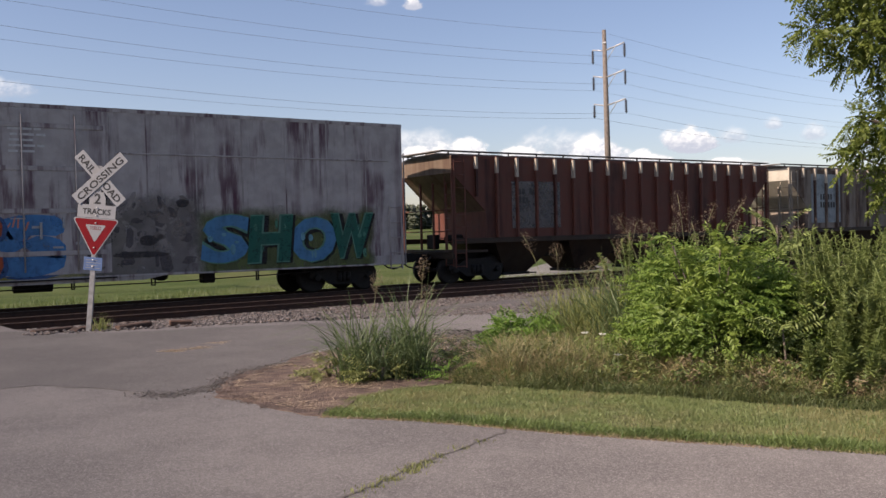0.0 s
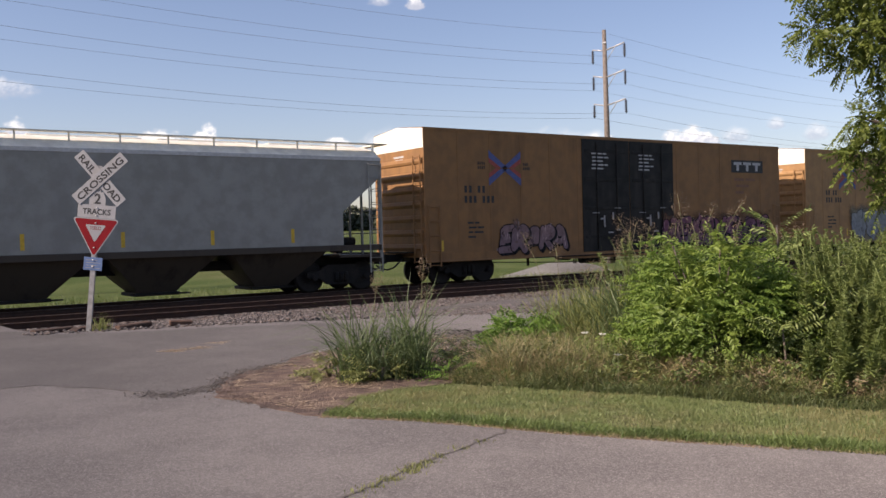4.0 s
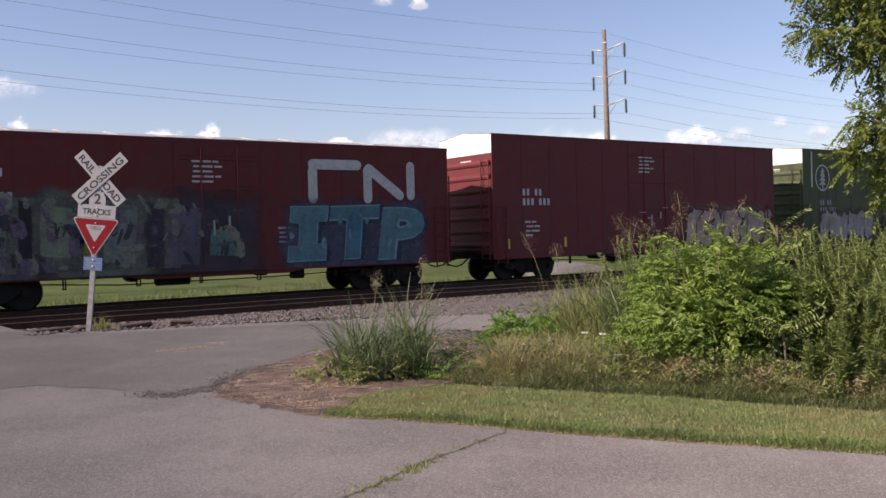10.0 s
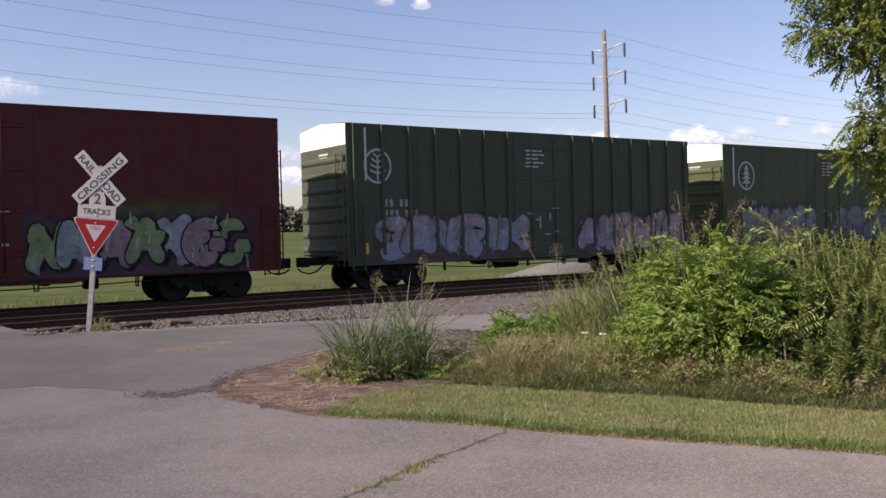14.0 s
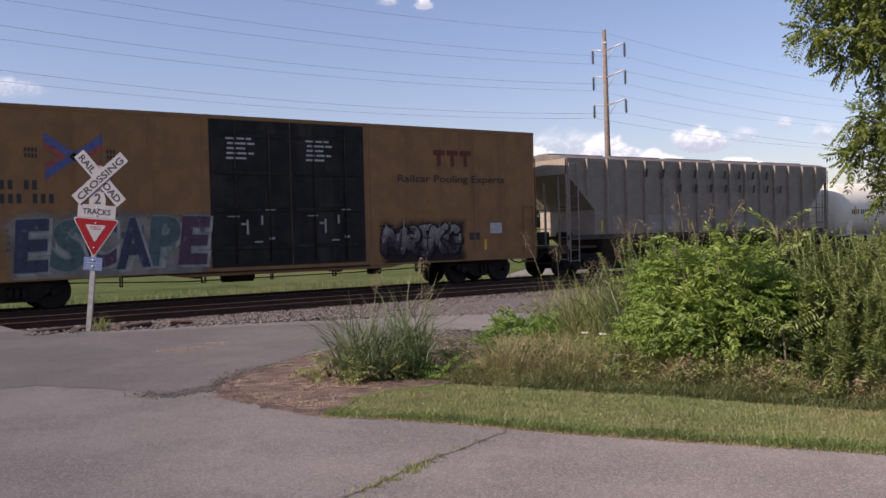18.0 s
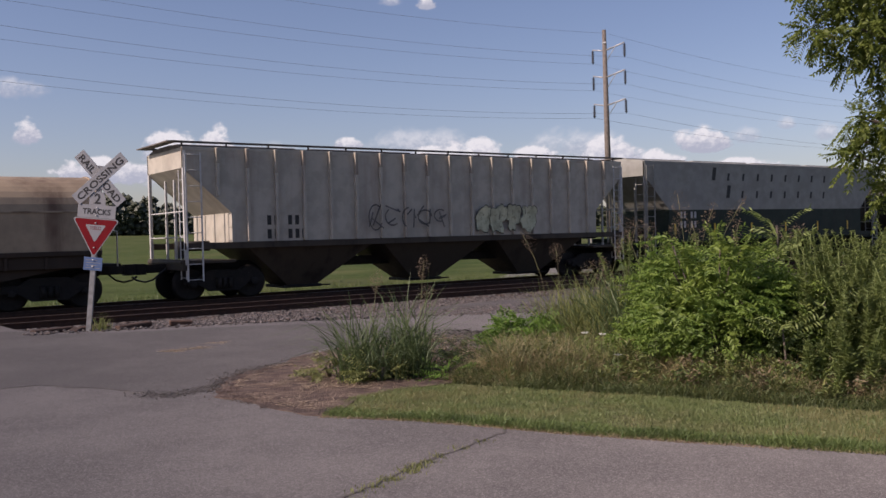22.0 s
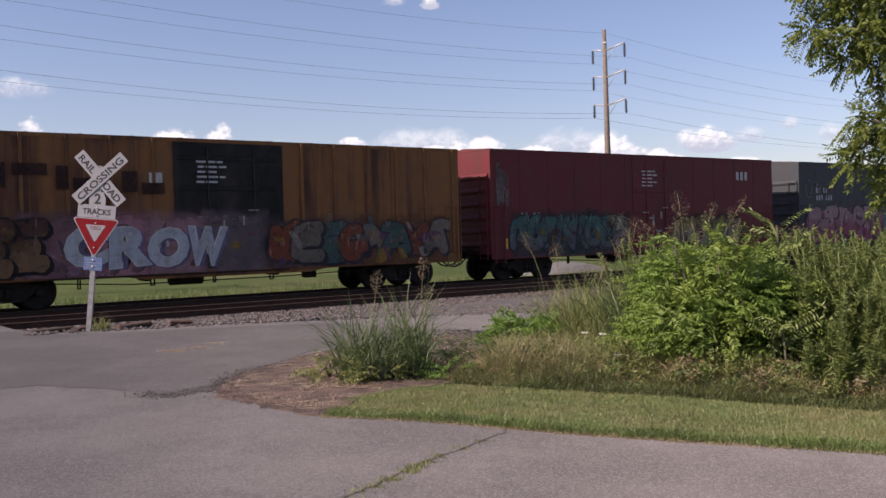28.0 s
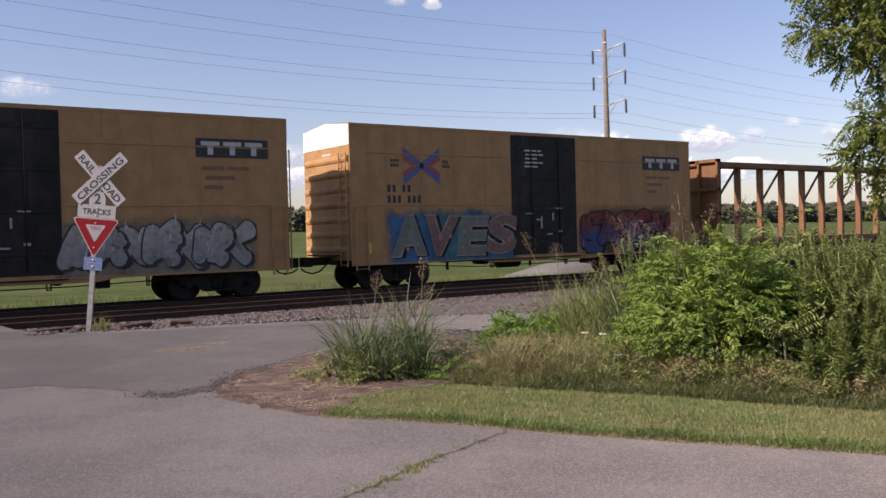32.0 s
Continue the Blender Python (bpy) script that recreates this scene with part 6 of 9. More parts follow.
    part("brake_gear", s, P_GEAR, car, "rods and boxes hanging under the trough")
    for e, sg in ((0.0, -1), (L, 1)):
        part("end_step", Shape().box(*sorted((e - sg * 0.35, e + sg * 0.2)), -1.3, 1.3, 1.0, 1.06), P_GEAR, car)
        part("end_rail", Shape().tube([(e + sg * 0.1, -1.35, 1.0), (e + sg * 0.1, -1.35, 1.9), (e - sg * 0.05, -1.35, 1.95)], 0.02), P_STEP, car)
    trucks(car, L, 1.5)
    return car


def centerbeam(length, body, label, loaded, height=4.42):
    car = thing("centerbeam_flatcar", label, "flatcar", "cars of the freight train")
    L, H = length, height
    part("deck", Shape().box(0, L, -1.45, 1.45, 0.95, 1.10, 0.02).prism([(0.2, 0.95), (L - 0.2, 0.95), (L - 3.2, 0.62), (3.2, 0.62)], -0.5, 0.5).box(0, L, -1.47, -1.40, 0.80, 1.12, 0.01), body, car, "low steel deck")
    for e, sg in ((0.0, 1), (L, -1)):
        x0, x1 = sorted((e, e + sg * 0.22))
        bh = part("bulkhead", Shape().box(*sorted((e + sg * 0.16, e + sg * 0.22)), -1.45, 1.45, 1.05, H - 0.05), body, car, "ribbed end bulkhead")
        s = Shape()
        for y in (-1.45, -0.5, 0.40, 1.35):
            s.box(x0, x1, y, y + 0.10, 1.05, H, 0.012)
        for z in (1.1, 2.1, 3.1, H - 0.14):
            s.box(x0, x1, -1.45, 1.45, z, z + 0.14, 0.012)
        part("bulkhead_ribs", s, body, bh)
    part("top_chord", Shape().box(0, L, -0.36, 0.36, H - 0.24, H, 0.02), body, car, "long top beam")
    n = 14
    s = Shape()
    for k in range(1, n):
        x = L * k / n
        part("column", Shape().box(x - 0.09, x + 0.09, -0.13, 0.13, 1.1, H - 0.2, 0.012), body, car)
    for k in range(1, n, 2):
        x = L * k / n
        part("diagonal", Shape().tube([(x + 0.1, 0, H - 1.7), (x + L / n - 0.1, 0, H - 0.25)], 0.055), body, car)
    s = Shape()
    for k in range(22):
        x = 0.7 + (L - 1.4) * k / 21
        s.box(x - 0.05, x + 0.05, -1.5, -1.44, 0.84, 0.98, 0.01)
    part("winches", s, P_GEAR, car, "row of strap winches")
    trucks(car, L, 1.75)
    packs = []
    if loaded:
        cols = [0.34, 4.75, 9.15, 13.45, 17.75, L - 0.30]
        rnd = random.Random(3)
        for k in range(5):
            for j in range(5):
                z0 = 1.12 + 0.635 * j
                for y0, y1 in ((-1.42, -0.38), (0.38, 1.42)):
                    a, b = cols[k] + 0.05 + rnd.uniform(0, 0.05), cols[k + 1] - 0.05 - rnd.uniform(0, 0.05)
                    ob = part("lumber_pack", Shape().box(a, b, y0 + rnd.uniform(0, 0.03), y1, z0 + 0.02, z0 + 0.62, 0.02), P_WRAP)
                    tagged(ob, "bundle of lumber in brown wrap on the flatcar", "lumber", "lumber packs")
                    for q in (a + 0.02,):
                        part("corner_tag", Shape().box(q, q + 0.08, y0 - 0.012, y0 + 0.02, z0 + 0.22, z0 + 0.42), P_MARKW, ob)
                    packs.append(ob)
    return car, packs
# ---------------------------------------------------------------- the consist, from the front
P_ENDDULL = paint("rusty_end_sheet", (0.155, 0.118, 0.095), (0.07, 0.035, 0.025), 0.9, sscale=1.4, wide=0.44)
TRAIN = []  # (thing, place of its front end along the train)


def roll_in(car, u):
    TRAIN.append((car, u))
    return car


INK, PALE = (0.012, 0.012, 0.016), (0.50, 0.52, 0.55)

c = roll_in(boxcar(18.5, 5.02, P_WHITE, "faded white boxcar streaked with violet rust and graffiti", P_ROOFDK, posts=0, door_at=(0.36, 0.52), white_top=False, beads=(3.9,)), -3.1)
graffiti(c, 12.0, 17.3, 0.9, 2.3, [(0.10, 0.30, 0.54), (0.02, 0.15, 0.11)], INK, (0.10, 0.13, 0.045), 1, "SHOW")
graffiti(c, 1.4, 8.3, 1.05, 2.25, [(0.38, 0.09, 0.04), (0.06, 0.20, 0.46), (0.34, 0.08, 0.05)], (0.04, 0.10, 0.26), (0.30, 0.26, 0.06), 2, fat=0.17, n=5)
mist(c, 8.1, 10.4, 0.78, 2.6, (0.30, 0.29, 0.06), -1.518, 0.6)
mist(c, 8.8, 12.1, 0.78, 3.0, (0.20, 0.185, 0.19), -1.521, 0.75)
smears(c, 9.0, 11.8, 0.95, 2.7, [(0.30, 0.28, 0.29), (0.11, 0.10, 0.115), (0.22, 0.20, 0.20)], random.Random(6), -1.524, 26, 0.7)
for k, (x, z, w, h) in enumerate(((9.3, 2.55, 0.25, 0.5), (11.3, 2.5, 0.35, 0.22), (10.3, 1.5, 0.5, 0.28), (9.6, 1.2, 1.5, 0.16), (9.0, 2.1, 0.2, 0.6))):
    part("graffiti_patch", Shape().add(flat(ellipse(x + w / 2, z + h / 2, w / 2, h / 2, 14, k), -1.530 - 0.0004 * k), [tuple(range(14))]), spray(0.055, 0.05, 0.058, cover=0.75), c, "dark sketched blot of spray paint")

c = roll_in(hopper(16.70, 4.15, 1.42, P_RUST, "rust-brown ribbed covered hopper with two pale patched panels", lower=P_BROWNLOW, ribs=18, bays=4, roof=P_ROOFDK, up=0.14, end_mat=P_ENDDULL, rail_mat=P_RUST, tips=True), 17.29)
for x in (2.5, 3.65):
    part("patch_panel", Shape().box(x, x + 1.05, -1.507, -1.501, 1.75, 3.35), spray(0.19, 0.185, 0.195, cover=0.70), c, "pale grey repainted panel")
marks(c, 2.8, 2.9, [(2, 1), (3,)], 0.2, P_MARKK, y=-1.509)

c = roll_in(hopper(16.70, 4.15, 1.42, P_RUSTGREY, "grey covered hopper with heavy rust streaks and a pale blue patch", lower=P_BROWNLOW, ribs=18, bays=4, roof=P_ROOFDK, up=0.14, end_mat=P_CREAM, rail_mat=P_DUSTY, tips=True), 35.58)
part("patch_panel", Shape().box(1.6, 3.9, -1.507, -1.501, 1.7, 3.9), spray(0.34, 0.40, 0.46), c, "pale blue-grey repainted panel")
marks(c, 2.3, 2.75, [(2, 2), (2, 3)], 0.25, P_MARKK, y=-1.509)


def yellow_car(u, length, label, paintwork=None, doors=2, door_at=(0.368, 0.632), faded=False, top=True):
    tall = boxcar(length, 5.0, paintwork or P_YELLOW, label, P_ROOFDK, P_BLACK, door_at, beads=(2.55, 4.15) if length < 17 else (), doors=doors, marks_mat=P_MARKK, white_top=top)
    roll_in(tall, u)
    x_emblem(tall, 3.3 if length > 17 else 2.6, 3.78)
    if not faded:
        block_logo(tall, length * 0.825, 3.86, 2.1, 0.52, P_MARKK, P_MARKW)
        small_print(tall, length * 0.835, 3.52, [(6, 6), (8,), (5,)], 0.17, P_FADED, y=-1.512, label="faded small slogan")
    return tall


c = yellow_car(53.88, 18.58, "tall yellow boxcar with black double doors, red and blue graffiti", faded=True, top="yellow")
block_logo(c, 15.2, 3.62, 2.0, 0.62, P_MARKK, P_MARKRED, plate=False)
for k, (w, word) in enumerate(((3.15, "Railcar Pooling"), (1.65, "Experts"))):
    part("lettering", letters(word, 0.34, P_MARKK, w, 0.016, 0.12), None, c, "black slogan lettering", at=pose(14.35 + (3.15 - w) / 2, -1.513, 3.10 - 0.44 * k))
small_print(c, 15.25, 2.28, [(3, 3)], 0.32, P_MARKK, y=-1.513, label="black bars of a short last line")
graffiti(c, 0.5, 9.5, 1.0, 2.3, [(0.20, 0.015, 0.02)], INK, ((0.24, 0.02, 0.025), (0.10, 0.07, 0.07), (0.09, 0.06, 0.06), (0.22, 0.02, 0.025)), 5, n=-1, side=-1.536)
graffiti(c, 1.25, 8.0, 1.0, 2.3, [(0.16, 0.28, 0.33), (0.12, 0.25, 0.38)], INK, None, 4, "VISAH", side=-1.546)
graffiti(c, 11.7, 17.6, 1.10, 2.15, [(0.26, 0.03, 0.03), (0.20, 0.02, 0.03)], (0.03, 0.02, 0.02), ((0.07, 0.05, 0.05), (0.09, 0.05, 0.05)), 6, "SOEAR", side=-1.536)

c = roll_in(hopper(16.71, 3.98, 1.32, P_GREY, "clean light grey smooth-sided covered hopper", lower=P_BAYDARK, ribs=0, bays=4, roof=P_TOPWHITE, up=0.42, smooth=True), 74.37)
marks(c, 2.4, 2.35, [(3,), (5,)], 0.26, P_MARKK)

c = yellow_car(92.68, 18.6, "amber boxcar with black double doors and faint graffiti", P_AMBER)
graffiti(c, 11.2, 17.6, 1.1, 2.1, [(0.22, 0.09, 0.15), (0.11, 0.06, 0.10)], INK, (0.20, 0.11, 0.07), 7, side=-1.536)
graffiti(c, 3.0, 6.0, 1.1, 1.9, [(0.30, 0.20, 0.22)], INK, None, 8)

c = yellow_car(113.24, 18.55, "tall yellow boxcar with black double doors and pale graffiti")
graffiti(c, 3.6, 7.2, 1.08, 2.35, [(0.34, 0.37, 0.40), (0.26, 0.28, 0.30)], (0.07, 0.08, 0.10), (0.26, 0.24, 0.19), 9, style="bubble", n=3, side=-1.536)
graffiti(c, 11.8, 17.2, 1.12, 2.5, [(0.3, 0.4, 0.4)], INK, (0.16, 0.25, 0.24), 13, n=-1, rough=0.2)
graffiti(c, 11.9, 17.2, 1.12, 2.3, [(0.32, 0.33, 0.35), (0.28, 0.29, 0.32)], (0.05, 0.06, 0.07), None, 10, "FOEB", side=-1.512)

c = roll_in(boxcar(18.58, 5.0, P_BLUE, "tall deep blue boxcar with white block marks and graffiti", P_ROOFDK, P_BLUE, (0.37, 0.63), doors=2, mark_z=3.5), 133.80)
s = Shape()
for k in range(4):
    x = 14.35 + 0.86 * k
    s.box(x, x + 0.18, -1.512, -1.506, 3.72, 4.30).box(x + 0.18, x + 0.52, -1.512, -1.506, 4.16, 4.30).box(x + 0.34, x + 0.52, -1.512, -1.506, 3.72, 4.0)
part("owner_mark", s, P_MARKW, c, "white plain blocks of the owner's mark", kind="stuff")
mist(c, 0.7, 9.3, 0.78, 3.25, (0.24, 0.07, 0.05), -1.530, 0.8)
mist(c, 0.9, 8.6, 0.78, 2.95, (0.42, 0.42, 0.42), -1.5325, 0.95)
part("graffiti_block", Shape().prism([(1.5, 1.95), (3.75, 1.9), (3.8, 2.72), (1.6, 2.7)], -1.536, -1.535).prism([(4.1, 1.95), (8.2, 1.9), (8.3, 2.75), (4.0, 2.72)], -1.536, -1.535), spray(0.10, 0.25, 0.05, cover=0.9), c, "bright green band sprayed behind the letters")
for k, (pts, w) in enumerate((([(1.15, 2.75), (1.2, 2.3), (1.7, 1.95), (2.3, 1.9)], 0.16), ([(1.3, 1.35), (2.6, 1.2), (3.9, 1.45)], 0.2), ([(2.4, 1.85), (2.7, 1.45), (3.6, 1.35)], 0.13), ([(4.3, 1.9), (4.3, 1.3), (5.2, 1.05), (5.6, 1.75)], 0.17), ([(6.2, 1.85), (6.15, 1.25), (7.2, 1.05), (7.6, 1.8)], 0.17), ([(3.9, 2.7), (3.95, 2.0)], 0.12))):
    for dy, grow, col, lab in ((0.0, 0.07, (0.07, 0.12, 0.03), "dark green outline of a sprayed stroke"), (0.002, 0.0, (0.46, 0.45, 0.44) if k % 3 != 2 else (0.17, 0.20, 0.08), "broad pale sprayed stroke")):
        part("graffiti_stroke", band_mesh([ribbon(pts, w + grow, (w + grow) * 0.8, 0.3)], -1.538 - dy - 0.0045 * k), spray(*col), c, lab)

c = yellow_car(154.40, 18.57, "tall yellow boxcar covered in huge black and red bubble graffiti", faded=True)
block_logo(c, 14.25, 3.48, 1.75, 0.66, P_MARKK, P_MARKRED, plate=False)
part("lettering", letters("RAILCAR POOLING EXPERTS", 0.24, plain("slogan_brown", (0.13, 0.075, 0.03), 0.8), 4.7), None, c, "faded brown slogan lettering", at=pose(12.8, -1.513, 3.12))


def swollen_piece(car):
    """Huge black swollen forms with white rims in a pale blue mist, across the doors."""
    forms = [[(5.6, 1.95, 0.85, 1.08), (6.55, 1.90, 0.85, 1.06)], [(8.6, 2.55, 0.85, 0.52), (8.3, 1.55, 0.62, 0.72), (9.2, 1.9, 0.5, 0.36)], [(10.6, 2.55, 0.95, 0.68), (10.75, 1.35, 1.15, 0.55)],
             [(12.35, 1.75, 0.8, 0.98), (13.1, 2.4, 0.6, 0.42), (13.1, 1.15, 0.68, 0.36)], [(14.4, 2.15, 0.68, 0.92), (15.2, 1.3, 0.9, 0.48)], [(4.25, 2.2, 0.38, 0.28)], [(16.3, 2.5, 0.5, 0.4)]]
    layers = (("graffiti_mist", 0.42, spray(0.13, 0.24, 0.40, cover=0.62), "pale blue mist round the letters"), ("graffiti_mist", 0.27, spray(0.22, 0.33, 0.46, cover=0.80), "lighter blue mist round the letters"), ("graffiti_rim", 0.10, spray(0.48, 0.50, 0.54), "white rim of the letters"), ("graffiti_letter", 0.0, spray(0.013, 0.013, 0.016, cover=0.97), "swollen black letter"))
    for k, (name, grow, mat, lab) in enumerate(layers):
        for n, form in enumerate(forms):
            if n > 5 and k > 1 or n == 5 and k == 2:
                continue
            s = Shape()
            for i, (x, z, a, b) in enumerate(form):
                p = [(q[0], max(0.78, q[1])) for q in ellipse(x, z, a + grow, b + grow, 26, n)]
                s.add(flat(p, -1.545 - 0.006 * k - 0.0003 * i - 0.001 * (n % 2)), [tuple(range(26))])
            part(name, s, mat, car, lab, kind="stuff")
    s = Shape()
    for i, (p, q, r) in enumerate((((6.0, 1.6), (6.05, 2.6), 0.05), ((14.35, 1.9), (14.4, 2.65), 0.05), ((12.9, 1.95), (13.6, 2.0), 0.06), ((8.7, 2.12), (9.4, 2.2), 0.05), ((13.0, 1.55), (13.7, 1.6), 0.04), ((5.0, 1.1), (5.8, 1.45), 0.02), ((5.1, 1.5), (5.9, 1.2), 0.02), ((10.2, 1.2), (10.6, 1.6), 0.015), ((11.0, 1.6), (11.5, 1.15), 0.015), ((8.0, 1.1), (8.5, 1.3), 0.015), ((12.0, 1.2), (12.8, 1.3), 0.015), ((15.6, 1.2), (15.9, 1.6), 0.012))):
        g = stroke(p, q, r, 3)
        s.add(flat(g, -1.569 - 0.0003 * i), [tuple(range(len(g)))])
    for x, z, a in ((10.6, 1.98, 0.95),):
        p0, p1 = ribbon(arc(x, z + 0.35, a, 0.42, 3.3, 6.1, 10), 0.04, 0.05)
        s.add(flat(p0 + p1, -1.573), [(k, k + 1, 12 + k, 11 + k) for k in range(10)])
    part("graffiti_line", s, spray(0.42, 0.44, 0.47), car, "thin white lines on the letters", kind="stuff")
    s = Shape()
    for i, (x, z, a, b) in enumerate(((7.1, 1.7, 0.25, 0.65), (9.0, 2.7, 0.35, 0.2), (14.75, 2.2, 0.28, 0.6), (15.5, 1.35, 0.45, 0.3), (13.2, 1.1, 0.4, 0.2))):
        p = ellipse(x, z, a, b, 14, i)
        s.add(flat(p, -1.5675 - 0.0002 * i), [tuple(range(14))])
    part("graffiti_patch", s, spray(0.10, 0.012, 0.016, cover=0.75), car, "dark red patches in the letters", kind="stuff")
    part("graffiti_accent", Shape().add(flat(ellipse(15.75, 2.45, 0.18, 0.32, 12, 1), -1.57), [tuple(range(12))]), spray(0.20, 0.02, 0.025), car, "small red drop beside the letters")


swollen_piece(c)

c = roll_in(boxcar(15.4, 5.0, P_RED, "dark red boxcar with white silver-filled graffiti", P_ROOFDK, door_at=(0.41, 0.60), posts=13, post_out=0.02, mark_z=2.72), 175.11)
graffiti(c, 2.6, 8.3, 1.05, 2.4, [(0.33, 0.33, 0.37), (0.25, 0.24, 0.28)], (0.05, 0.025, 0.03), (0.11, 0.06, 0.065), 13, n=5, fat=0.20, side=-1.536)
graffiti(c, 9.7, 14.8, 1.05, 2.5, [(0.34, 0.335, 0.37), (0.28, 0.27, 0.30)], (0.05, 0.025, 0.03), (0.09, 0.05, 0.06), 19, style="bubble", n=9)

c = roll_in(boxcar(15.45, 4.34, P_RED, "low red-brown boxcar with a pale worm mark and teal graffiti", P_ROOF, door_at=(0.42, 0.58), white_top=False, high_roof=0.26), 192.43)
for k, (a, b) in enumerate((((10.6, 2.75), (10.6, 3.55)), ((10.6, 3.75), (12.1, 3.75)), ((12.45, 2.75), (12.45, 3.6)), ((12.5, 3.65), (13.6, 2.85)), ((14.0, 2.85), (14.0, 3.75)))):
    p = stroke(a, b, 0.15)
    part("logo_stroke", Shape().add(flat(p, -1.512 - 0.003 * k), [tuple(range(len(p)))]), P_MARKW, c, "pale rounded stroke of the owner's mark")
marks(c, 1.1, 3.55, [(4, 2), (4, 3)], 0.20, P_MARKW)
graffiti(c, 0.6, 8.8, 1.02, 2.75, [PALE], INK, ((0.10, 0.11, 0.14), (0.15, 0.18, 0.16), (0.07, 0.06, 0.08)), 15, n=-1, side=-1.536)
part("graffiti_ground", Shape().box(1.2, 6.6, -1.557, -1.556, 0.9, 2.75), spray(0.13, 0.15, 0.14, cover=0.7), c, "murky grey-green field of a sprayed piece")
for k, (x, w, z, h, q) in enumerate(((0.9, 0.5, 0.95, 1.7, (0.20, 0.15, 0.04)), (1.5, 0.9, 1.0, 1.6, (0.17, 0.21, 0.19)), (2.6, 0.35, 0.9, 1.8, (0.03, 0.03, 0.04)), (3.1, 0.8, 1.3, 1.3, (0.21, 0.25, 0.20)), (4.1, 0.4, 1.0, 1.0, (0.30, 0.20, 0.05)), (4.6, 0.9, 1.1, 1.6, (0.16, 0.20, 0.20)), (5.7, 0.5, 0.95, 1.7, (0.05, 0.045, 0.07)), (6.3, 0.9, 1.0, 1.5, (0.12, 0.12, 0.17)), (7.4, 0.9, 1.2, 0.7, (0.10, 0.22, 0.22)))):
    part("graffiti_block", Shape().prism([(x, z), (x + w * 0.9, z - 0.05), (x + w, z + h * 0.9), (x + 0.06, z + h)], -1.559 - 0.0012 * k, -1.5585 - 0.0012 * k), spray(*q, cover=0.82), c, "upright block of faded spray paint")
smears(c, 0.9, 8.3, 0.95, 2.7, [(0.05, 0.05, 0.07), (0.24, 0.26, 0.22), (0.16, 0.13, 0.20)], random.Random(18), -1.572, 34, 0.7)
graffiti(c, 9.6, 14.4, 1.05, 2.55, [(0.14, 0.30, 0.35), (0.10, 0.24, 0.30)], (0.03, 0.05, 0.10), (0.08, 0.09, 0.15), 16, "ITP")

c = roll_in(boxcar(15.45, 4.92, P_CRIMSON, "plain dark red boxcar with one white graffiti piece", P_ROOFDK, door_at=(0.42, 0.60)), 209.71)
graffiti(c, 9.9, 15.1, 1.08, 2.4, [(0.40, 0.34, 0.34), (0.42, 0.32, 0.29)], (0.09, 0.035, 0.045), (0.20, 0.13, 0.13), 17, n=7, fat=0.24)


def tree_emblem(car, x, z, r, solid=True):
    """A white ring round a plain fir-tree shape."""
    ring = Shape()
    n = 28
    v = [(x + q * math.cos(2 * math.pi * k / n), -1.512, z + q * 1.08 * math.sin(2 * math.pi * k / n)) for q in (r, r * 0.87) for k in range(n)]
    ring.add(v, [(k, (k + 1) % n, n + (k + 1) % n, n + k) for k in range(n)])
    for k, (w, b) in enumerate(((0.55, -0.62), (0.50, -0.28), (0.42, 0.06), (0.30, 0.40))):
        for sx in (-1, 1):
            if solid:
                poly = [(x, z + r * (b + 0.45)), (x + sx * r * w, z + r * b), (x + sx * r * w * 0.5, z + r * (b + 0.06)), (x, z + r * b)]
            else:
                poly = [(x, z + r * (b + 0.10)), (x + sx * r * w, z + r * (b + 0.32)), (x + sx * r * w, z + r * (b + 0.44)), (x, z + r * (b + 0.22))]
            ring.add(flat(poly, -1.513 - 0.0005 * k), [(0, 1, 2, 3)])
    ring.add(flat([(x - r * 0.06, z - r * 0.9), (x + r * 0.06, z - r * 0.9), (x + r * 0.06, z + r * 0.6), (x - r * 0.06, z + r * 0.6)], -1.516), [(0, 1, 2, 3)])
    part("emblem", ring, P_MARKW, car, "white ring with a plain fir-tree shape")


def green_car(u, body, label, seed, pieces, posts=0, out=0.03):
    g = roll_in(boxcar(15.43, 5.0, body, label, P_ROOFDK, door_at=(0.42, 0.585), posts=posts, post_out=out, mark_z=2.5, marks_mat=P_DIM), u)
    tree_emblem(g, 1.5 if posts == 0 else 1.08, 3.74, 0.56 if posts == 0 else 0.50, posts == 0)
    part("corner_post", Shape().box(0.62, 0.68, -1.54, -1.50, 3.3, 4.9), P_STEP, g, "thin pale vertical bar by the corner")
    for k, (a, b, top, fill, halo) in enumerate(pieces):
        graffiti(g, a, b, 1.05, top, fill, (0.10, 0.10, 0.13), halo, seed + k, fat=0.21, style="bubble" if k == 0 and posts == 0 else "wild", n=6)
    return g


green_car(227.33, P_GREEN, "green boxcar with a white fir-tree emblem and pale graffiti", 20, [(1.3, 5.6, 2.2, [(0.36, 0.35, 0.34), (0.39, 0.37, 0.38)], (0.12, 0.11, 0.10)), (9.8, 14.1, 2.2, [(0.56, 0.60, 0.68), (0.40, 0.43, 0.50), (0.30, 0.22, 0.18)], (0.05, 0.05, 0.06))])
c = TRAIN[-1][0]
graffiti(c, 5.2, 7.3, 4.05, 4.75, [PALE], (0.36, 0.39, 0.37), None, 24, fat=0.10, n=4)
graffiti(c, 5.3, 7.0, 3.2, 3.85, [PALE], (0.32, 0.35, 0.33), None, 26, fat=0.10, n=3)
graffiti(c, 8.8, 10.6, 3.5, 4.7, [PALE], (0.16, 0.20, 0.18), None, 25, fat=0.09, n=3)
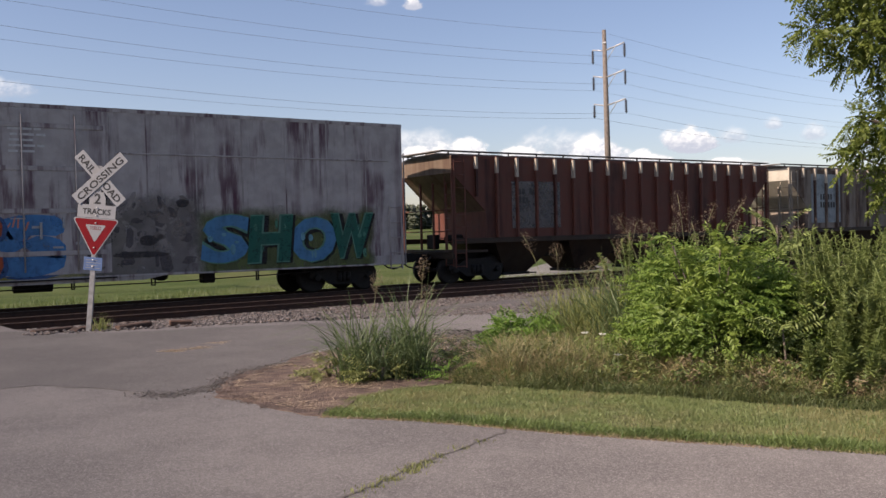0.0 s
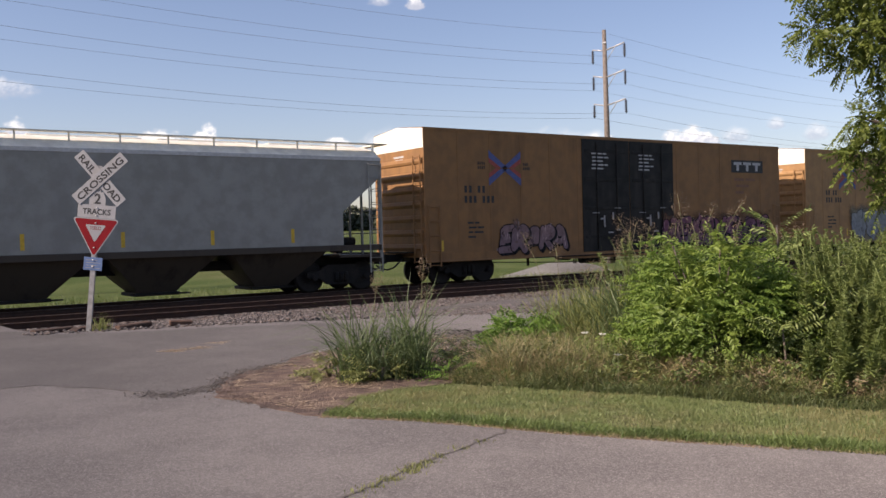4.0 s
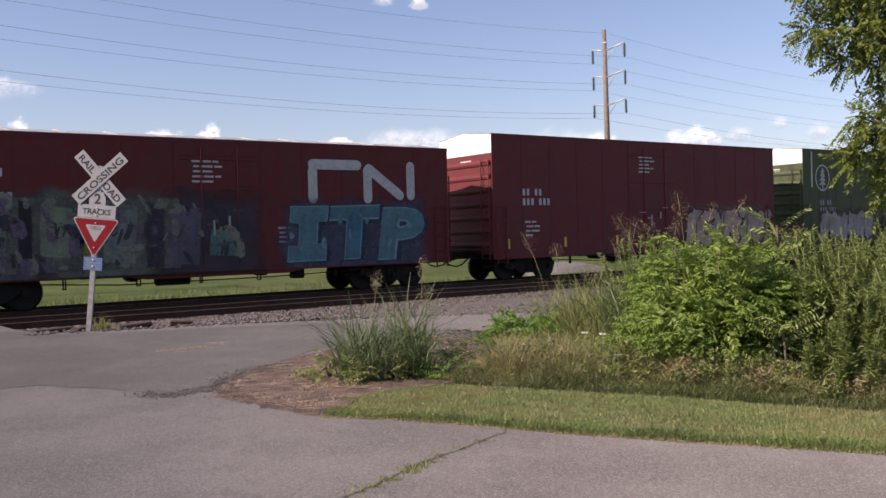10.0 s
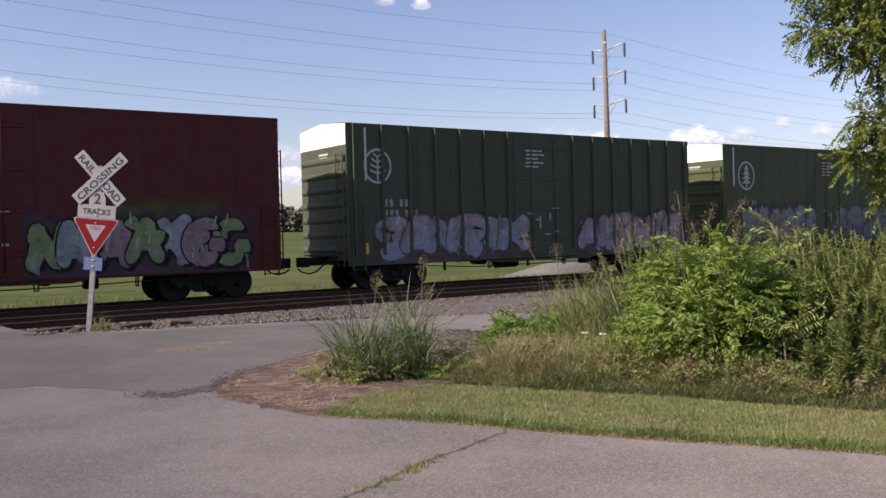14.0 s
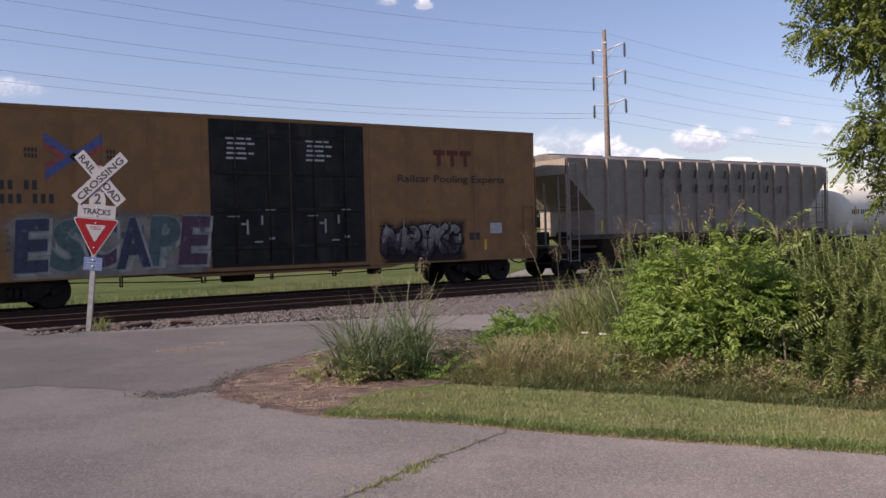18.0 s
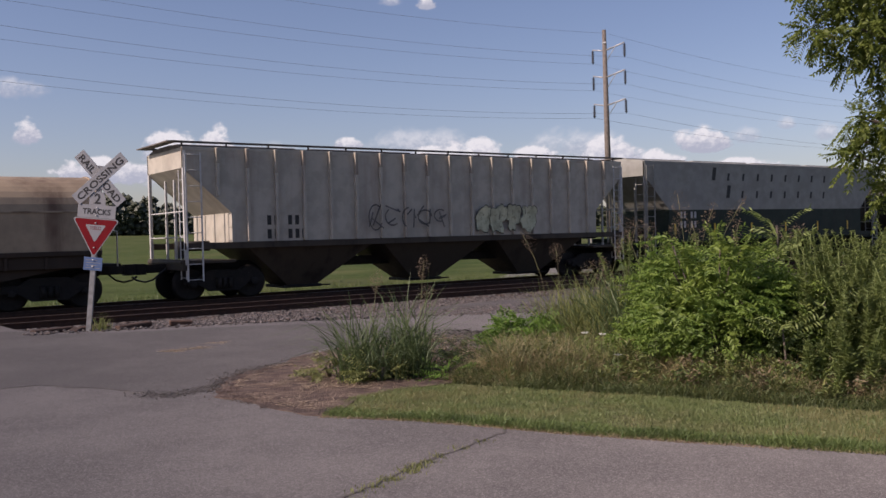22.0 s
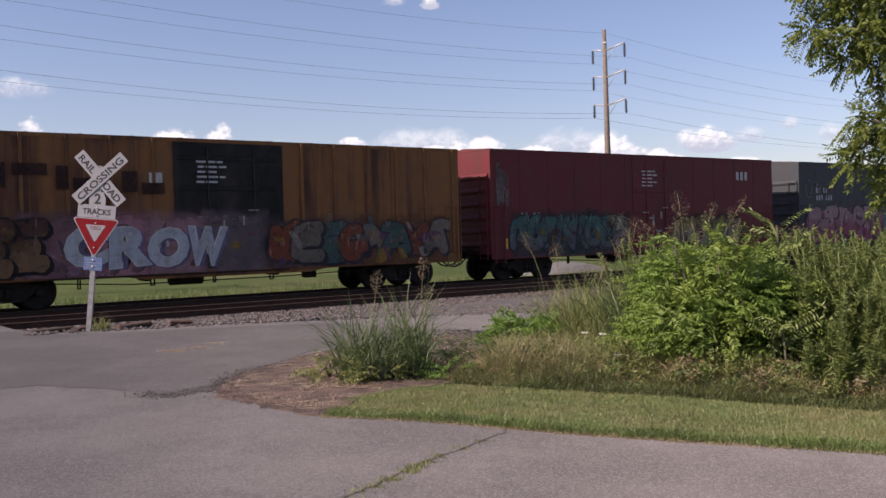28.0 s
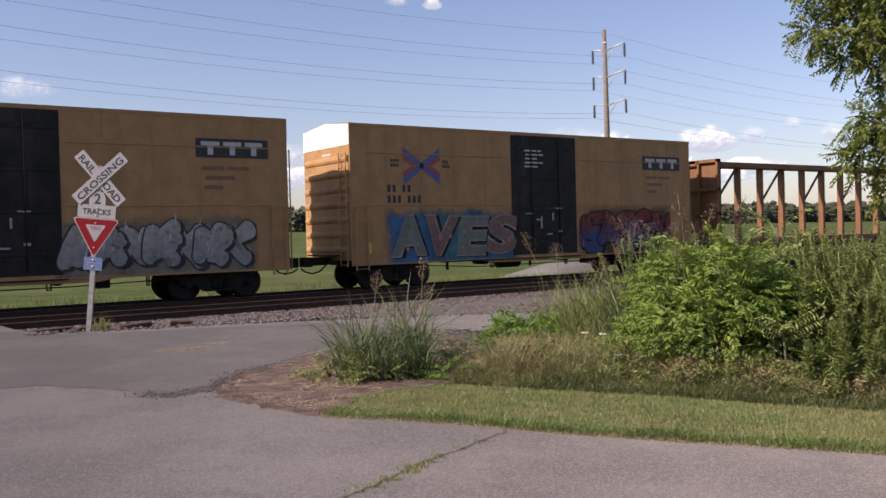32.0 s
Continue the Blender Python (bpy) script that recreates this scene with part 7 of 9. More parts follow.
part("patch_panel", Shape().box(14.28, 14.72, -1.506, -1.502, 1.02, 1.34), spray(0.42, 0.20, 0.03), c, "small orange painted square")
smears(c, 5.9, 9.3, 0.82, 1.75, [(0.034, 0.042, 0.026), (0.044, 0.054, 0.034)], random.Random(91), -1.541, 22, 0.6)
green_car(244.92, P_GREEN, "green boxcar with a white fir-tree emblem and blotched graffiti", 27, [(2.2, 7.0, 2.2, [(0.26, 0.245, 0.265), (0.14, 0.125, 0.145)], (0.16, 0.135, 0.14))])
c = TRAIN[-1][0]
part("graffiti_ground", Shape().box(9.3, 15.2, -1.513, -1.512, 0.78, 2.12), spray(0.34, 0.31, 0.30, cover=0.85), c, "pale buffed band along the bottom of the side")
smears(c, 9.3, 15.1, 0.85, 2.08, [(0.42, 0.39, 0.40), (0.30, 0.20, 0.16), (0.24, 0.26, 0.23), (0.40, 0.31, 0.32), (0.30, 0.25, 0.18), (0.22, 0.22, 0.26)], random.Random(28), -1.5145, 60, 0.75)

c = roll_in(boxcar(15.45, 5.0, P_MAROON, "dark maroon boxcar with muted yellow and mint graffiti", P_ROOFDK, door_at=(0.41, 0.58), mark_z=2.62), 262.56)
graffiti(c, 1.2, 7.0, 1.05, 2.2, [(0.19, 0.165, 0.085), (0.13, 0.12, 0.075)], (0.08, 0.04, 0.05), (0.08, 0.06, 0.06), 30, n=6, fat=0.18)
graffiti(c, 8.8, 14.4, 1.05, 2.3, [(0.22, 0.30, 0.16), (0.30, 0.34, 0.42), (0.30, 0.22, 0.27)], INK, (0.09, 0.06, 0.09), 31, n=7, fat=0.19, side=-1.536)
graffiti(c, 10.9, 13.4, 2.35, 2.75, [(0.17, 0.22, 0.08)], (0.12, 0.16, 0.06), (0.12, 0.15, 0.06), 32, n=-1)

c = green_car(280.21, P_DKGREEN, "dark green outside-post boxcar with pink and lilac graffiti", 34, [(1.1, 6.9, 2.15, [(0.34, 0.29, 0.36), (0.26, 0.29, 0.37)], (0.17, 0.09, 0.12)), (9.6, 14.9, 2.2, [(0.34, 0.29, 0.33), (0.30, 0.28, 0.35)], (0.16, 0.09, 0.11))], posts=16, out=0.09)
green_car(297.83, P_GREEN, "green boxcar with a white fir-tree emblem and faint graffiti", 38, [(1.2, 6.5, 2.5, [(0.30, 0.30, 0.32), (0.14, 0.16, 0.16)], (0.14, 0.13, 0.12)), (8.0, 14.6, 2.4, [(0.24, 0.24, 0.28), (0.12, 0.13, 0.14)], None)])

c = roll_in(boxcar(15.4, 4.36, P_BROWN, "red boxcar covered with purple and white wildstyle graffiti", P_RED, door_at=(0.42, 0.58), white_top=False, high_roof=0.22), 315.30)
graffiti(c, 0.5, 7.0, 1.02, 3.15, [(0.34, 0.05, 0.28), (0.035, 0.03, 0.13)], (0.60, 0.60, 0.64), ((0.46, 0.46, 0.52), (0.12, 0.08, 0.22), (0.42, 0.42, 0.48)), 41, n=4, fat=0.22, rough=0.2)
graffiti(c, 10.6, 15.05, 1.02, 3.2, [(0.36, 0.05, 0.29), (0.035, 0.03, 0.13)], (0.62, 0.62, 0.66), ((0.12, 0.08, 0.22), (0.46, 0.46, 0.52)), 42, n=3, fat=0.22, rough=0.2)
graffiti(c, 7.2, 10.4, 1.02, 3.3, [(0.020, 0.020, 0.05), (0.03, 0.03, 0.08)], (0.05, 0.05, 0.10), (0.03, 0.03, 0.06), 43, style="bubble", n=2, side=-1.54)
s = Shape()
for cx, cz, rx, rz in ((8.8, 2.35, 0.62, 0.22), (8.45, 2.85, 0.30, 0.16), (9.2, 2.85, 0.30, 0.16)):
    s.add([(cx + rx * math.cos(a * 0.3927), -1.518, cz + rz * math.sin(a * 0.3927)) for a in range(16)], [tuple(range(16))])
part("graffiti_patch", s, spray(0.45, 0.30, 0.04), c, "plain rounded patches of sprayed colour")

c = roll_in(tank_car(11.75, 1.27, 2.30, P_TANKW, "small white tank car with a grey stained middle", 0.55, 11.2, P_STEP, band=paint("tank_grey_band", (0.34, 0.33, 0.31), (0.22, 0.20, 0.18), 0.5)), 332.0)
shell_marks(c, 2.1, 2.30, 1.27, [(4, 4)], 0.21, P_MARKK)

c = yellow_car(345.18, 18.45, "amber boxcar with black double doors and white block graffiti", P_AMBER, faded=True)
block_logo(c, 14.1, 3.68, 1.75, 0.75, P_MARKK, plain("rusty_mark_red", (0.14, 0.030, 0.020), 0.8), plate=False)
part("placard", Shape().box(16.45, 16.95, -1.513, -1.509, 1.6, 1.95), P_MARKW, c, "small white stencilled square")
part("lettering", letters("Railcar Pooling Experts", 0.30, P_MARKK, 4.25, 0.014), None, c, "black slogan lettering", at=pose(12.85, -1.513, 3.20))
graffiti(c, 1.85, 6.7, 1.08, 2.3, [(0.09, 0.10, 0.16), (0.14, 0.22, 0.22), (0.16, 0.09, 0.14)], (0.42, 0.42, 0.42), (0.34, 0.33, 0.31), 45, "ESCAPE")
graffiti(c, 12.4, 15.2, 1.1, 1.95, [(0.30, 0.28, 0.29), (0.05, 0.035, 0.045)], INK, (0.030, 0.022, 0.026), 46, n=5, fat=0.15)

c = roll_in(hopper(16.07, 4.20, 1.42, P_DUSTY, "dusty grey ribbed covered hopper with dark block lettering", lower=P_BAYDARK, ribs=15, bays=4, roof=P_ROOFDK, up=0.22, board=False), 365.15)
name_blocks(c, 3.9, 3.58, 9, 0.93, 0.32, P_MARKK, -1.624)
name_blocks(c, 5.8, 3.02, 8, 0.93, 0.32, P_MARKK, -1.624)
for x, w in ((4.1, 2.1), (9.6, 1.4)):
    part("patch_panel", Shape().box(x, x + w, -1.507, -1.501, 1.6, 2.15), P_GREY, c, "cleaner repainted panel")

c = roll_in(tank_car(12.9, 1.30, 2.30, P_TANKW, "long white tank car with a white manway", 0.6, 12.3, P_STEP), 382.0)
shell_marks(c, 1.6, 2.30, 1.30, [(4, 6)], 0.21, P_MARKK)
shell_marks(c, 8.3, 2.45, 1.30, [(9,), (7,)], 0.10, P_MARKK)
part("end_reservoir", Shape().turned([(12.0, 0.16), (12.85, 0.16)], (0, -1.15, 1.25), "x", 14), P_TANKW, c, "small white air reservoir")

c = roll_in(tank_car(13.95, 1.30, 2.27, P_TANKR, "white tank car with broad orange rust stains along the top", 0.65, 13.3, P_STEP), 396.05)
shell_marks(c, 1.9, 2.3, 1.30, [(4, 5)], 0.19, P_MARKK)

roll_in(coil_car(13.5), 411.97)

c = roll_in(hopper(16.66, 4.12, 1.50, P_CREAM, "cream covered hopper with ribs and scrawled graffiti tags", lower=P_BAYDARK, ribs=18, bays=3, roof=P_ROOFDK, up=0.14, rail_mat=P_STEP, tips=True), 427.30)
marks(c, 2.4, 2.0, [(2, 2), (2, 3)], 0.27, P_MARKK)
graffiti(c, 5.6, 8.6, 1.7, 2.65, [(0.12, 0.11, 0.12)], (0.10, 0.10, 0.11), None, 50, fat=0.09, side=-1.61)
graffiti(c, 9.7, 12.3, 1.62, 2.6, [(0.60, 0.60, 0.44), (0.52, 0.54, 0.38)], INK, None, 51, style="bubble", n=4, plump=0.96, side=-1.61)

c = roll_in(hopper(16.16, 4.20, 1.22, P_GREY, "two-tone covered hopper, light grey over dark green", ribs=0, bays=3, roof=P_GREY, up=0.16, lower=paint("wagon_deep_green", (0.016, 0.030, 0.025), (0.02, 0.02, 0.018), 0.4), split=2.33, board=False), 445.22)
name_blocks(c, 3.95, 3.52, 9, 0.98, 0.30, P_MARKK, -1.503, 1.75)
name_blocks(c, 4.85, 2.80, 8, 0.98, 0.30, P_MARKK, -1.503, 1.75)
marks(c, 2.0, 2.0, [(2, 2), (2, 2)], 0.26, P_MARKW)

c = roll_in(tank_car(15.45, 1.48, 2.28, P_TANKK, "long glossy black tank car with yellow marks", 0.5, 14.95, P_TANKK), 462.59)
shell_marks(c, 2.5, 2.12, 1.48, [(4, 6)], 0.2, P_MARKY)
graffiti(c, 8.0, 9.2, 1.95, 2.6, [(0.25, 0.25, 0.26)], (0.2, 0.2, 0.2), None, 53, side=-1.49, fat=0.05)
part("placard", Shape().box(11.2, 11.9, -1.495, -1.475, 2.1, 2.35), P_MARKW, c)
c = roll_in(tank_car(15.05, 1.48, 2.30, P_TANKK, "long dull black tank car with white marks", 0.5, 14.55, P_TANKK), 479.24)
shell_marks(c, 2.3, 2.2, 1.48, [(4, 6)], 0.2, P_MARKW)

c, PACKS = centerbeam(22.55, P_BEAM, "red centerbeam flatcar loaded with brown wrapped lumber", True)
roll_in(c, 495.70)
for ob in PACKS:
    roll_in(ob, 495.70)

c = roll_in(tank_car(14.05, 1.38, 2.42, P_TANKR, "white tank car with orange rust along the top and small reservoirs", 0.55, 13.5, P_STEP), 519.48)
part("end_reservoir", Shape().turned([(12.7, 0.17), (13.7, 0.17)], (0, -1.15, 1.27), "x", 14), P_TANKW, c, "small white air reservoir")
shell_marks(c, 10.3, 2.3, 1.38, [(4,), (4,)], 0.08, P_MARKK)

c = roll_in(boxcar(15.55, 4.33, P_ORANGE, "weathered orange boxcar with black door and bright graffiti", P_ROOFDK, P_BLACK, (0.395, 0.60), posts=15, post_out=0.05, white_top=False, beads=(), mark_z=1.95), 534.86)
part("patch_panel", Shape().box(5.5, 5.85, -1.528, -1.522, 3.15, 3.42), P_MARKW, c, "small white square sticker")
graffiti(c, 0.5, 2.9, 0.9, 2.2, [(0.07, 0.035, 0.03), (0.17, 0.10, 0.05)], INK, (0.16, 0.09, 0.07), 57, n=3, fat=0.24, side=-1.549)
graffiti(c, 2.4, 8.6, 0.9, 2.3, [PALE], INK, ((0.22, 0.12, 0.15), (0.40, 0.20, 0.26), (0.38, 0.22, 0.27), (0.17, 0.13, 0.15)), 60, n=-1, side=-1.551)
graffiti(c, 3.4, 7.5, 0.9, 2.0, [(0.62, 0.68, 0.72), (0.58, 0.62, 0.68)], (0.14, 0.13, 0.24), None, 59, "CROW", side=-1.560)
smears(c, 2.3, 8.5, 0.85, 2.3, [(0.10, 0.09, 0.13), (0.34, 0.20, 0.28), (0.16, 0.10, 0.12)], random.Random(58), -1.5655, 9, 0.6)
for k, (x, w, z, h) in enumerate(((0.6, 0.9, 3.25, 0.35), (1.7, 0.35, 3.0, 0.6), (2.2, 0.8, 3.3, 0.3), (3.2, 0.3, 2.95, 0.6), (3.6, 0.9, 2.95, 0.3), (4.8, 0.4, 2.9, 0.55), (5.3, 0.6, 2.85, 0.3))):
    part("faded_mark", Shape().box(x, x + w, -1.551 - 0.0006 * k, -1.550, z, z + h), spray(0.045, 0.022, 0.020, cover=0.55), c, "faded dark block of old lettering")
graffiti(c, 9.0, 14.9, 0.9, 2.1, [(0.20, 0.06, 0.035), (0.17, 0.15, 0.13), (0.06, 0.11, 0.11)], (0.035, 0.03, 0.04), ((0.13, 0.08, 0.10), (0.17, 0.08, 0.045)), 61, side=-1.553, n=8, fat=0.20)
smears(c, 7.4, 14.8, 0.9, 2.05, [(0.08, 0.20, 0.20), (0.38, 0.36, 0.36), (0.34, 0.20, 0.05), (0.16, 0.07, 0.14)], random.Random(56), -1.586, 7, 0.6)

c = roll_in(boxcar(15.44, 4.40, P_CRIMSON, "dark red boxcar with teal and yellow graffiti", P_RED, door_at=(0.44, 0.60), white_top=False, high_roof=0.14, mark_z=2.05, marks_mat=P_DIM), 551.72)
graffiti(c, 1.0, 6.5, 1.05, 2.2, [(0.055, 0.135, 0.135), (0.10, 0.10, 0.11)], (0.035, 0.045, 0.055), ((0.07, 0.06, 0.07), (0.06, 0.09, 0.095), (0.08, 0.06, 0.07)), 63, n=8, fat=0.16)
smears(c, 1.0, 6.6, 1.0, 2.1, [(0.12, 0.20, 0.20), (0.26, 0.17, 0.03), (0.10, 0.04, 0.05)], random.Random(55), -1.5455, 6, 0.6)
graffiti(c, 0.25, 0.75, 2.2, 4.1, [PALE], (0.17, 0.14, 0.15), None, 62, fat=0.05, n=4)
graffiti(c, 9.1, 13.0, 1.1, 2.1, [(0.19, 0.175, 0.055), (0.18, 0.17, 0.125)], (0.08, 0.05, 0.05), (0.12, 0.08, 0.05), 64, n=8, fat=0.24, side=-1.52)
marks(c, 13.0, 3.55, [(3,)], 0.34, P_MARKW, label="white blocks of the owner's mark")

c = roll_in(boxcar(15.44, 4.40, P_SLATE, "slate blue boxcar with pink, white and black graffiti", P_ROOFDK, door_at=(0.42, 0.58), white_top=False, high_roof=0.16), 569.12)
s = Shape()
for q, z, w, h in ((12.3, 2.95, 0.30, 0.36), (12.68, 2.95, 0.2, 0.25), (13.3, 2.95, 0.07, 0.25), (13.46, 2.95, 0.2, 0.25), (13.76, 2.95, 0.2, 0.25), (12.4, 2.45, 0.26, 0.36), (12.74, 2.45, 0.2, 0.25), (13.3, 2.45, 0.2, 0.25), (13.6, 2.45, 0.1, 0.32), (13.78, 2.45, 0.1, 0.25), (13.95, 2.45, 0.2, 0.25), (14.5, 2.45, 0.07, 0.36)):
    s.box(q, q + w, -1.507, -1.503, z, z + h)
part("owner_mark", s, P_MARKW, c, "white blocks of the railway's name", kind="stuff")
graffiti(c, 14.45, 15.1, 2.75, 3.3, [PALE], (0.26, 0.27, 0.28), None, 65, fat=0.06, n=2)
part("patch_panel", Shape().box(14.6, 14.95, -1.507, -1.501, 3.95, 4.12), P_MARKW, c, "small white sticker")
graffiti(c, 0.7, 7.0, 1.02, 2.4, [(0.36, 0.26, 0.29), (0.28, 0.07, 0.11)], (0.08, 0.05, 0.08), ((0.25, 0.27, 0.27), (0.22, 0.12, 0.14)), 66, n=6, fat=0.23)
graffiti(c, 0.4, 2.6, 2.5, 3.9, [(0.2, 0.2, 0.22)], (0.18, 0.18, 0.19), None, 69, fat=0.07, n=3)
graffiti(c, 7.0, 9.2, 1.05, 2.2, [(0.20, 0.27, 0.33), (0.16, 0.20, 0.22)], (0.10, 0.14, 0.18), (0.16, 0.20, 0.22), 67, n=4, fat=0.22, side=-1.54)
graffiti(c, 9.2, 14.8, 1.05, 2.4, [(0.012, 0.013, 0.020), (0.018, 0.02, 0.045)], (0.20, 0.36, 0.36), (0.035, 0.05, 0.06), 68, n=5, style="bubble", plump=0.98)

c = roll_in(boxcar(16.18, 5.0, P_MAROON, "maroon boxcar with grey outline graffiti along the bottom", P_RED, door_at=(0.46, 0.66), mark_z=2.1), 586.53)
graffiti(c, 3.8, 15.6, 1.05, 2.45, [(0.075, 0.016, 0.020), (0.095, 0.05, 0.052)], (0.24, 0.21, 0.21), (0.12, 0.075, 0.075), 70, n=9, style="bubble", plump=0.97, side=-1.536)
graffiti(c, 6.1, 7.6, 2.9, 3.5, [PALE], (0.30, 0.24, 0.25), None, 71, fat=0.08, n=3)
graffiti(c, 8.4, 9.9, 2.95, 3.45, [PALE], (0.30, 0.24, 0.25), None, 72, fat=0.07, n=4)

c = yellow_car(604.66, 15.4, "tall yellow boxcar with a black single door and white graffiti", doors=1, door_at=(0.405, 0.600))
graffiti(c, 2.0, 6.4, 1.05, 2.02, [(0.46, 0.445, 0.42), (0.32, 0.305, 0.285)], (0.10, 0.09, 0.085), (0.24, 0.22, 0.18), 73, n=7, fat=0.22)
graffiti(c, 9.3, 14.2, 1.05, 2.12, [(0.42, 0.41, 0.39), (0.25, 0.25, 0.25)], (0.055, 0.05, 0.055), (0.25, 0.23, 0.19), 74, n=7, fat=0.22)
c = yellow_car(622.10, 15.4, "tall yellow boxcar with a black single door and blue graffiti", doors=1, door_at=(0.405, 0.600))
graffiti(c, 1.4, 6.4, 1.05, 2.25, [(0.26, 0.30, 0.26), (0.32, 0.20, 0.17)], INK, ((0.04, 0.17, 0.36), (0.06, 0.22, 0.31), (0.06, 0.17, 0.34)), 76, "AVES")
graffiti(c, 9.6, 14.0, 1.05, 2.3, [(0.22, 0.05, 0.04), (0.05, 0.07, 0.16)], INK, (0.14, 0.08, 0.06), 77, n=5, fat=0.22)

c, _none = centerbeam(22.5, paint("beam_brown", (0.19, 0.095, 0.052), (0.07, 0.035, 0.022), 0.6), "empty rust-brown centerbeam flatcar", False)
roll_in(c, 639.3)


# ---------------------------------------------------------------- plants
RIGHT = Vector((AHEAD.y, -AHEAD.x, 0)).normalized()
FWD = Vector((AHEAD.x, AHEAD.y, 0)).normalized()


def spot(side, far, z=0.0):
    """A place so far across and so far along a line that runs from the road corner to the crossing."""
    q = RIGHT * side + FWD * far
    return np.array((q.x, q.y, z))


def bulk(name, verts, tris, material):
    me = bpy.data.meshes.new(name)
    v, t = np.asarray(verts, np.float32), np.asarray(tris, np.int32)
    me.vertices.add(len(v))
    me.vertices.foreach_set("co", v.ravel())
    me.loops.add(t.size)
    me.loops.foreach_set("vertex_index", t.ravel())
    me.polygons.add(len(t))
    me.polygons.foreach_set("loop_start", np.arange(0, t.size, 3, dtype=np.int32))
    me.polygons.foreach_set("loop_total", np.full(len(t), 3, np.int32))
    me.update()
    me.validate()
    me.materials.append(material)
    return me


def blades(rng, base, high, wide, lean, droop=0.5):
    """Grass blades: tapered, leaning and bending over. Returns vertices and triangles."""
    n = len(base)
    a = rng.uniform(0, 2 * np.pi, n)
    d = np.stack((np.cos(a), np.sin(a), np.zeros(n)), 1)
    b = rng.uniform(0, 2 * np.pi, n)
    w = np.stack((np.cos(b), np.sin(b), np.zeros(n)), 1) * (wide * 0.5)[:, None]
    rows = []
    for t, k in ((0.0, 0.8), (0.4, 1.0), (0.75, 0.7)):
        c = base + d * (lean * high * t ** 2)[:, None]
        c[:, 2] += high * (t - droop * lean * t ** 3)
        rows += [c - w * k, c + w * k]
    c = base + d * (lean * high)[:, None]
    c[:, 2] += high * (1.0 - droop * lean)
    rows.append(c)
    v = np.stack(rows, 1).reshape(-1, 3)
    o = np.arange(n)[:, None, None] * 7
    f = np.array([(0, 1, 3), (0, 3, 2), (2, 3, 5), (2, 5, 4), (4, 5, 6)])[None] + o
    return v, f.reshape(-1, 3)


def tufts(rng, base, high, wide):
    """Short grass: one triangle a blade."""
    n = len(base)
    a, b = rng.uniform(0, 2 * np.pi, n), rng.uniform(0, 2 * np.pi, n)
    w = np.stack((np.cos(b), np.sin(b), np.zeros(n)), 1) * (wide * 0.5)[:, None]
    tip = base + np.stack((np.cos(a) * high * 0.45, np.sin(a) * high * 0.45, high), 1)
    return np.stack((base - w, base + w, tip), 1).reshape(-1, 3), np.arange(3 * n).reshape(-1, 3)


def leaves(rng, at, along, size, narrow=0.45, curl=0.25, lobes=False):
    """Leaves at points, each pointing along its direction, folded on the midrib."""
    n = len(at)
    d = along / (np.linalg.norm(along, axis=1)[:, None] + 1e-9)
    r = rng.normal(size=(n, 3)) * 0.6 + np.array((0, 0, 1.0))
    s = np.cross(d, r)
    s /= np.linalg.norm(s, axis=1)[:, None] + 1e-9
    u = np.cross(s, d)
    L = size[:, None]
    tip = at + d * L - u * L * curl
    if lobes:
        pts = [at, at + d * L * 0.15 + s * L * 0.50, at + d * L * 0.55 + s * L * 0.26 + u * L * 0.05, tip, at + d * L * 0.55 - s * L * 0.26 + u * L * 0.05, at + d * L * 0.15 - s * L * 0.50, at + d * L * 0.45 - u * L * 0.08]
        v = np.stack(pts, 1).reshape(-1, 3)
        f = np.array([(0, 1, 6), (1, 2, 6), (2, 3, 6), (3, 4, 6), (4, 5, 6), (5, 0, 6)])[None] + np.arange(n)[:, None, None] * 7
        return v, f.reshape(-1, 3)
    m = at + d * L * 0.45
    v = np.stack((at, m + s * L * narrow * 0.5 + u * L * 0.06, tip, m - s * L * narrow * 0.5 + u * L * 0.06), 1).reshape(-1, 3)
    f = np.array([(0, 1, 2), (0, 2, 3)])[None] + np.arange(n)[:, None, None] * 4
    return v, f.reshape(-1, 3)


def inside(pts, poly):
    x, y = pts[:, 0], pts[:, 1]
    hit = np.zeros(len(pts), bool)
    for (x0, y0), (x1, y1) in zip(poly, poly[1:] + poly[:1]):
        hit ^= ((y0 > y) != (y1 > y)) & (x < (x1 - x0) * (y - y0) / (y1 - y0 + 1e-12) + x0)
    return hit


def scatter(rng, poly, n):
    lo, hi = np.min(poly, 0), np.max(poly, 0)
    out = []
    while sum(map(len, out)) < n:
        p = rng.uniform(lo, hi, (n, 2))
        out.append(p[inside(p, poly)])
    p = np.concatenate(out)[:n]
    return np.column_stack((p, np.zeros(n)))


G_LAWN = leafy("lawn_blades", (0.113, 0.173, 0.052), (0.297, 0.324, 0.130), 0.3, patch=(0.324, 0.275, 0.140))
G_LAWNDRY = leafy("lawn_straw", (0.3019, 0.2366, 0.1064), (0.2236, 0.2043, 0.07742), 0.25)
G_ROUGH = leafy("rough_grass", (0.115, 0.165, 0.039), (0.288, 0.280, 0.097), 0.3)
G_DRY = leafy("dry_grass", (0.443, 0.362, 0.200), (0.270, 0.243, 0.108), 0.3)
G_STRAW = leafy("pale_straw", (0.50, 0.40, 0.27), (0.30, 0.21, 0.13), 0.1)
G_UNDER = leafy("undergrowth", (0.070, 0.107, 0.032), (0.151, 0.168, 0.064), 0.3)
G_FIELD = leafy("field_edge_blades", (0.078, 0.120, 0.030), (0.165, 0.195, 0.062), 0.3)
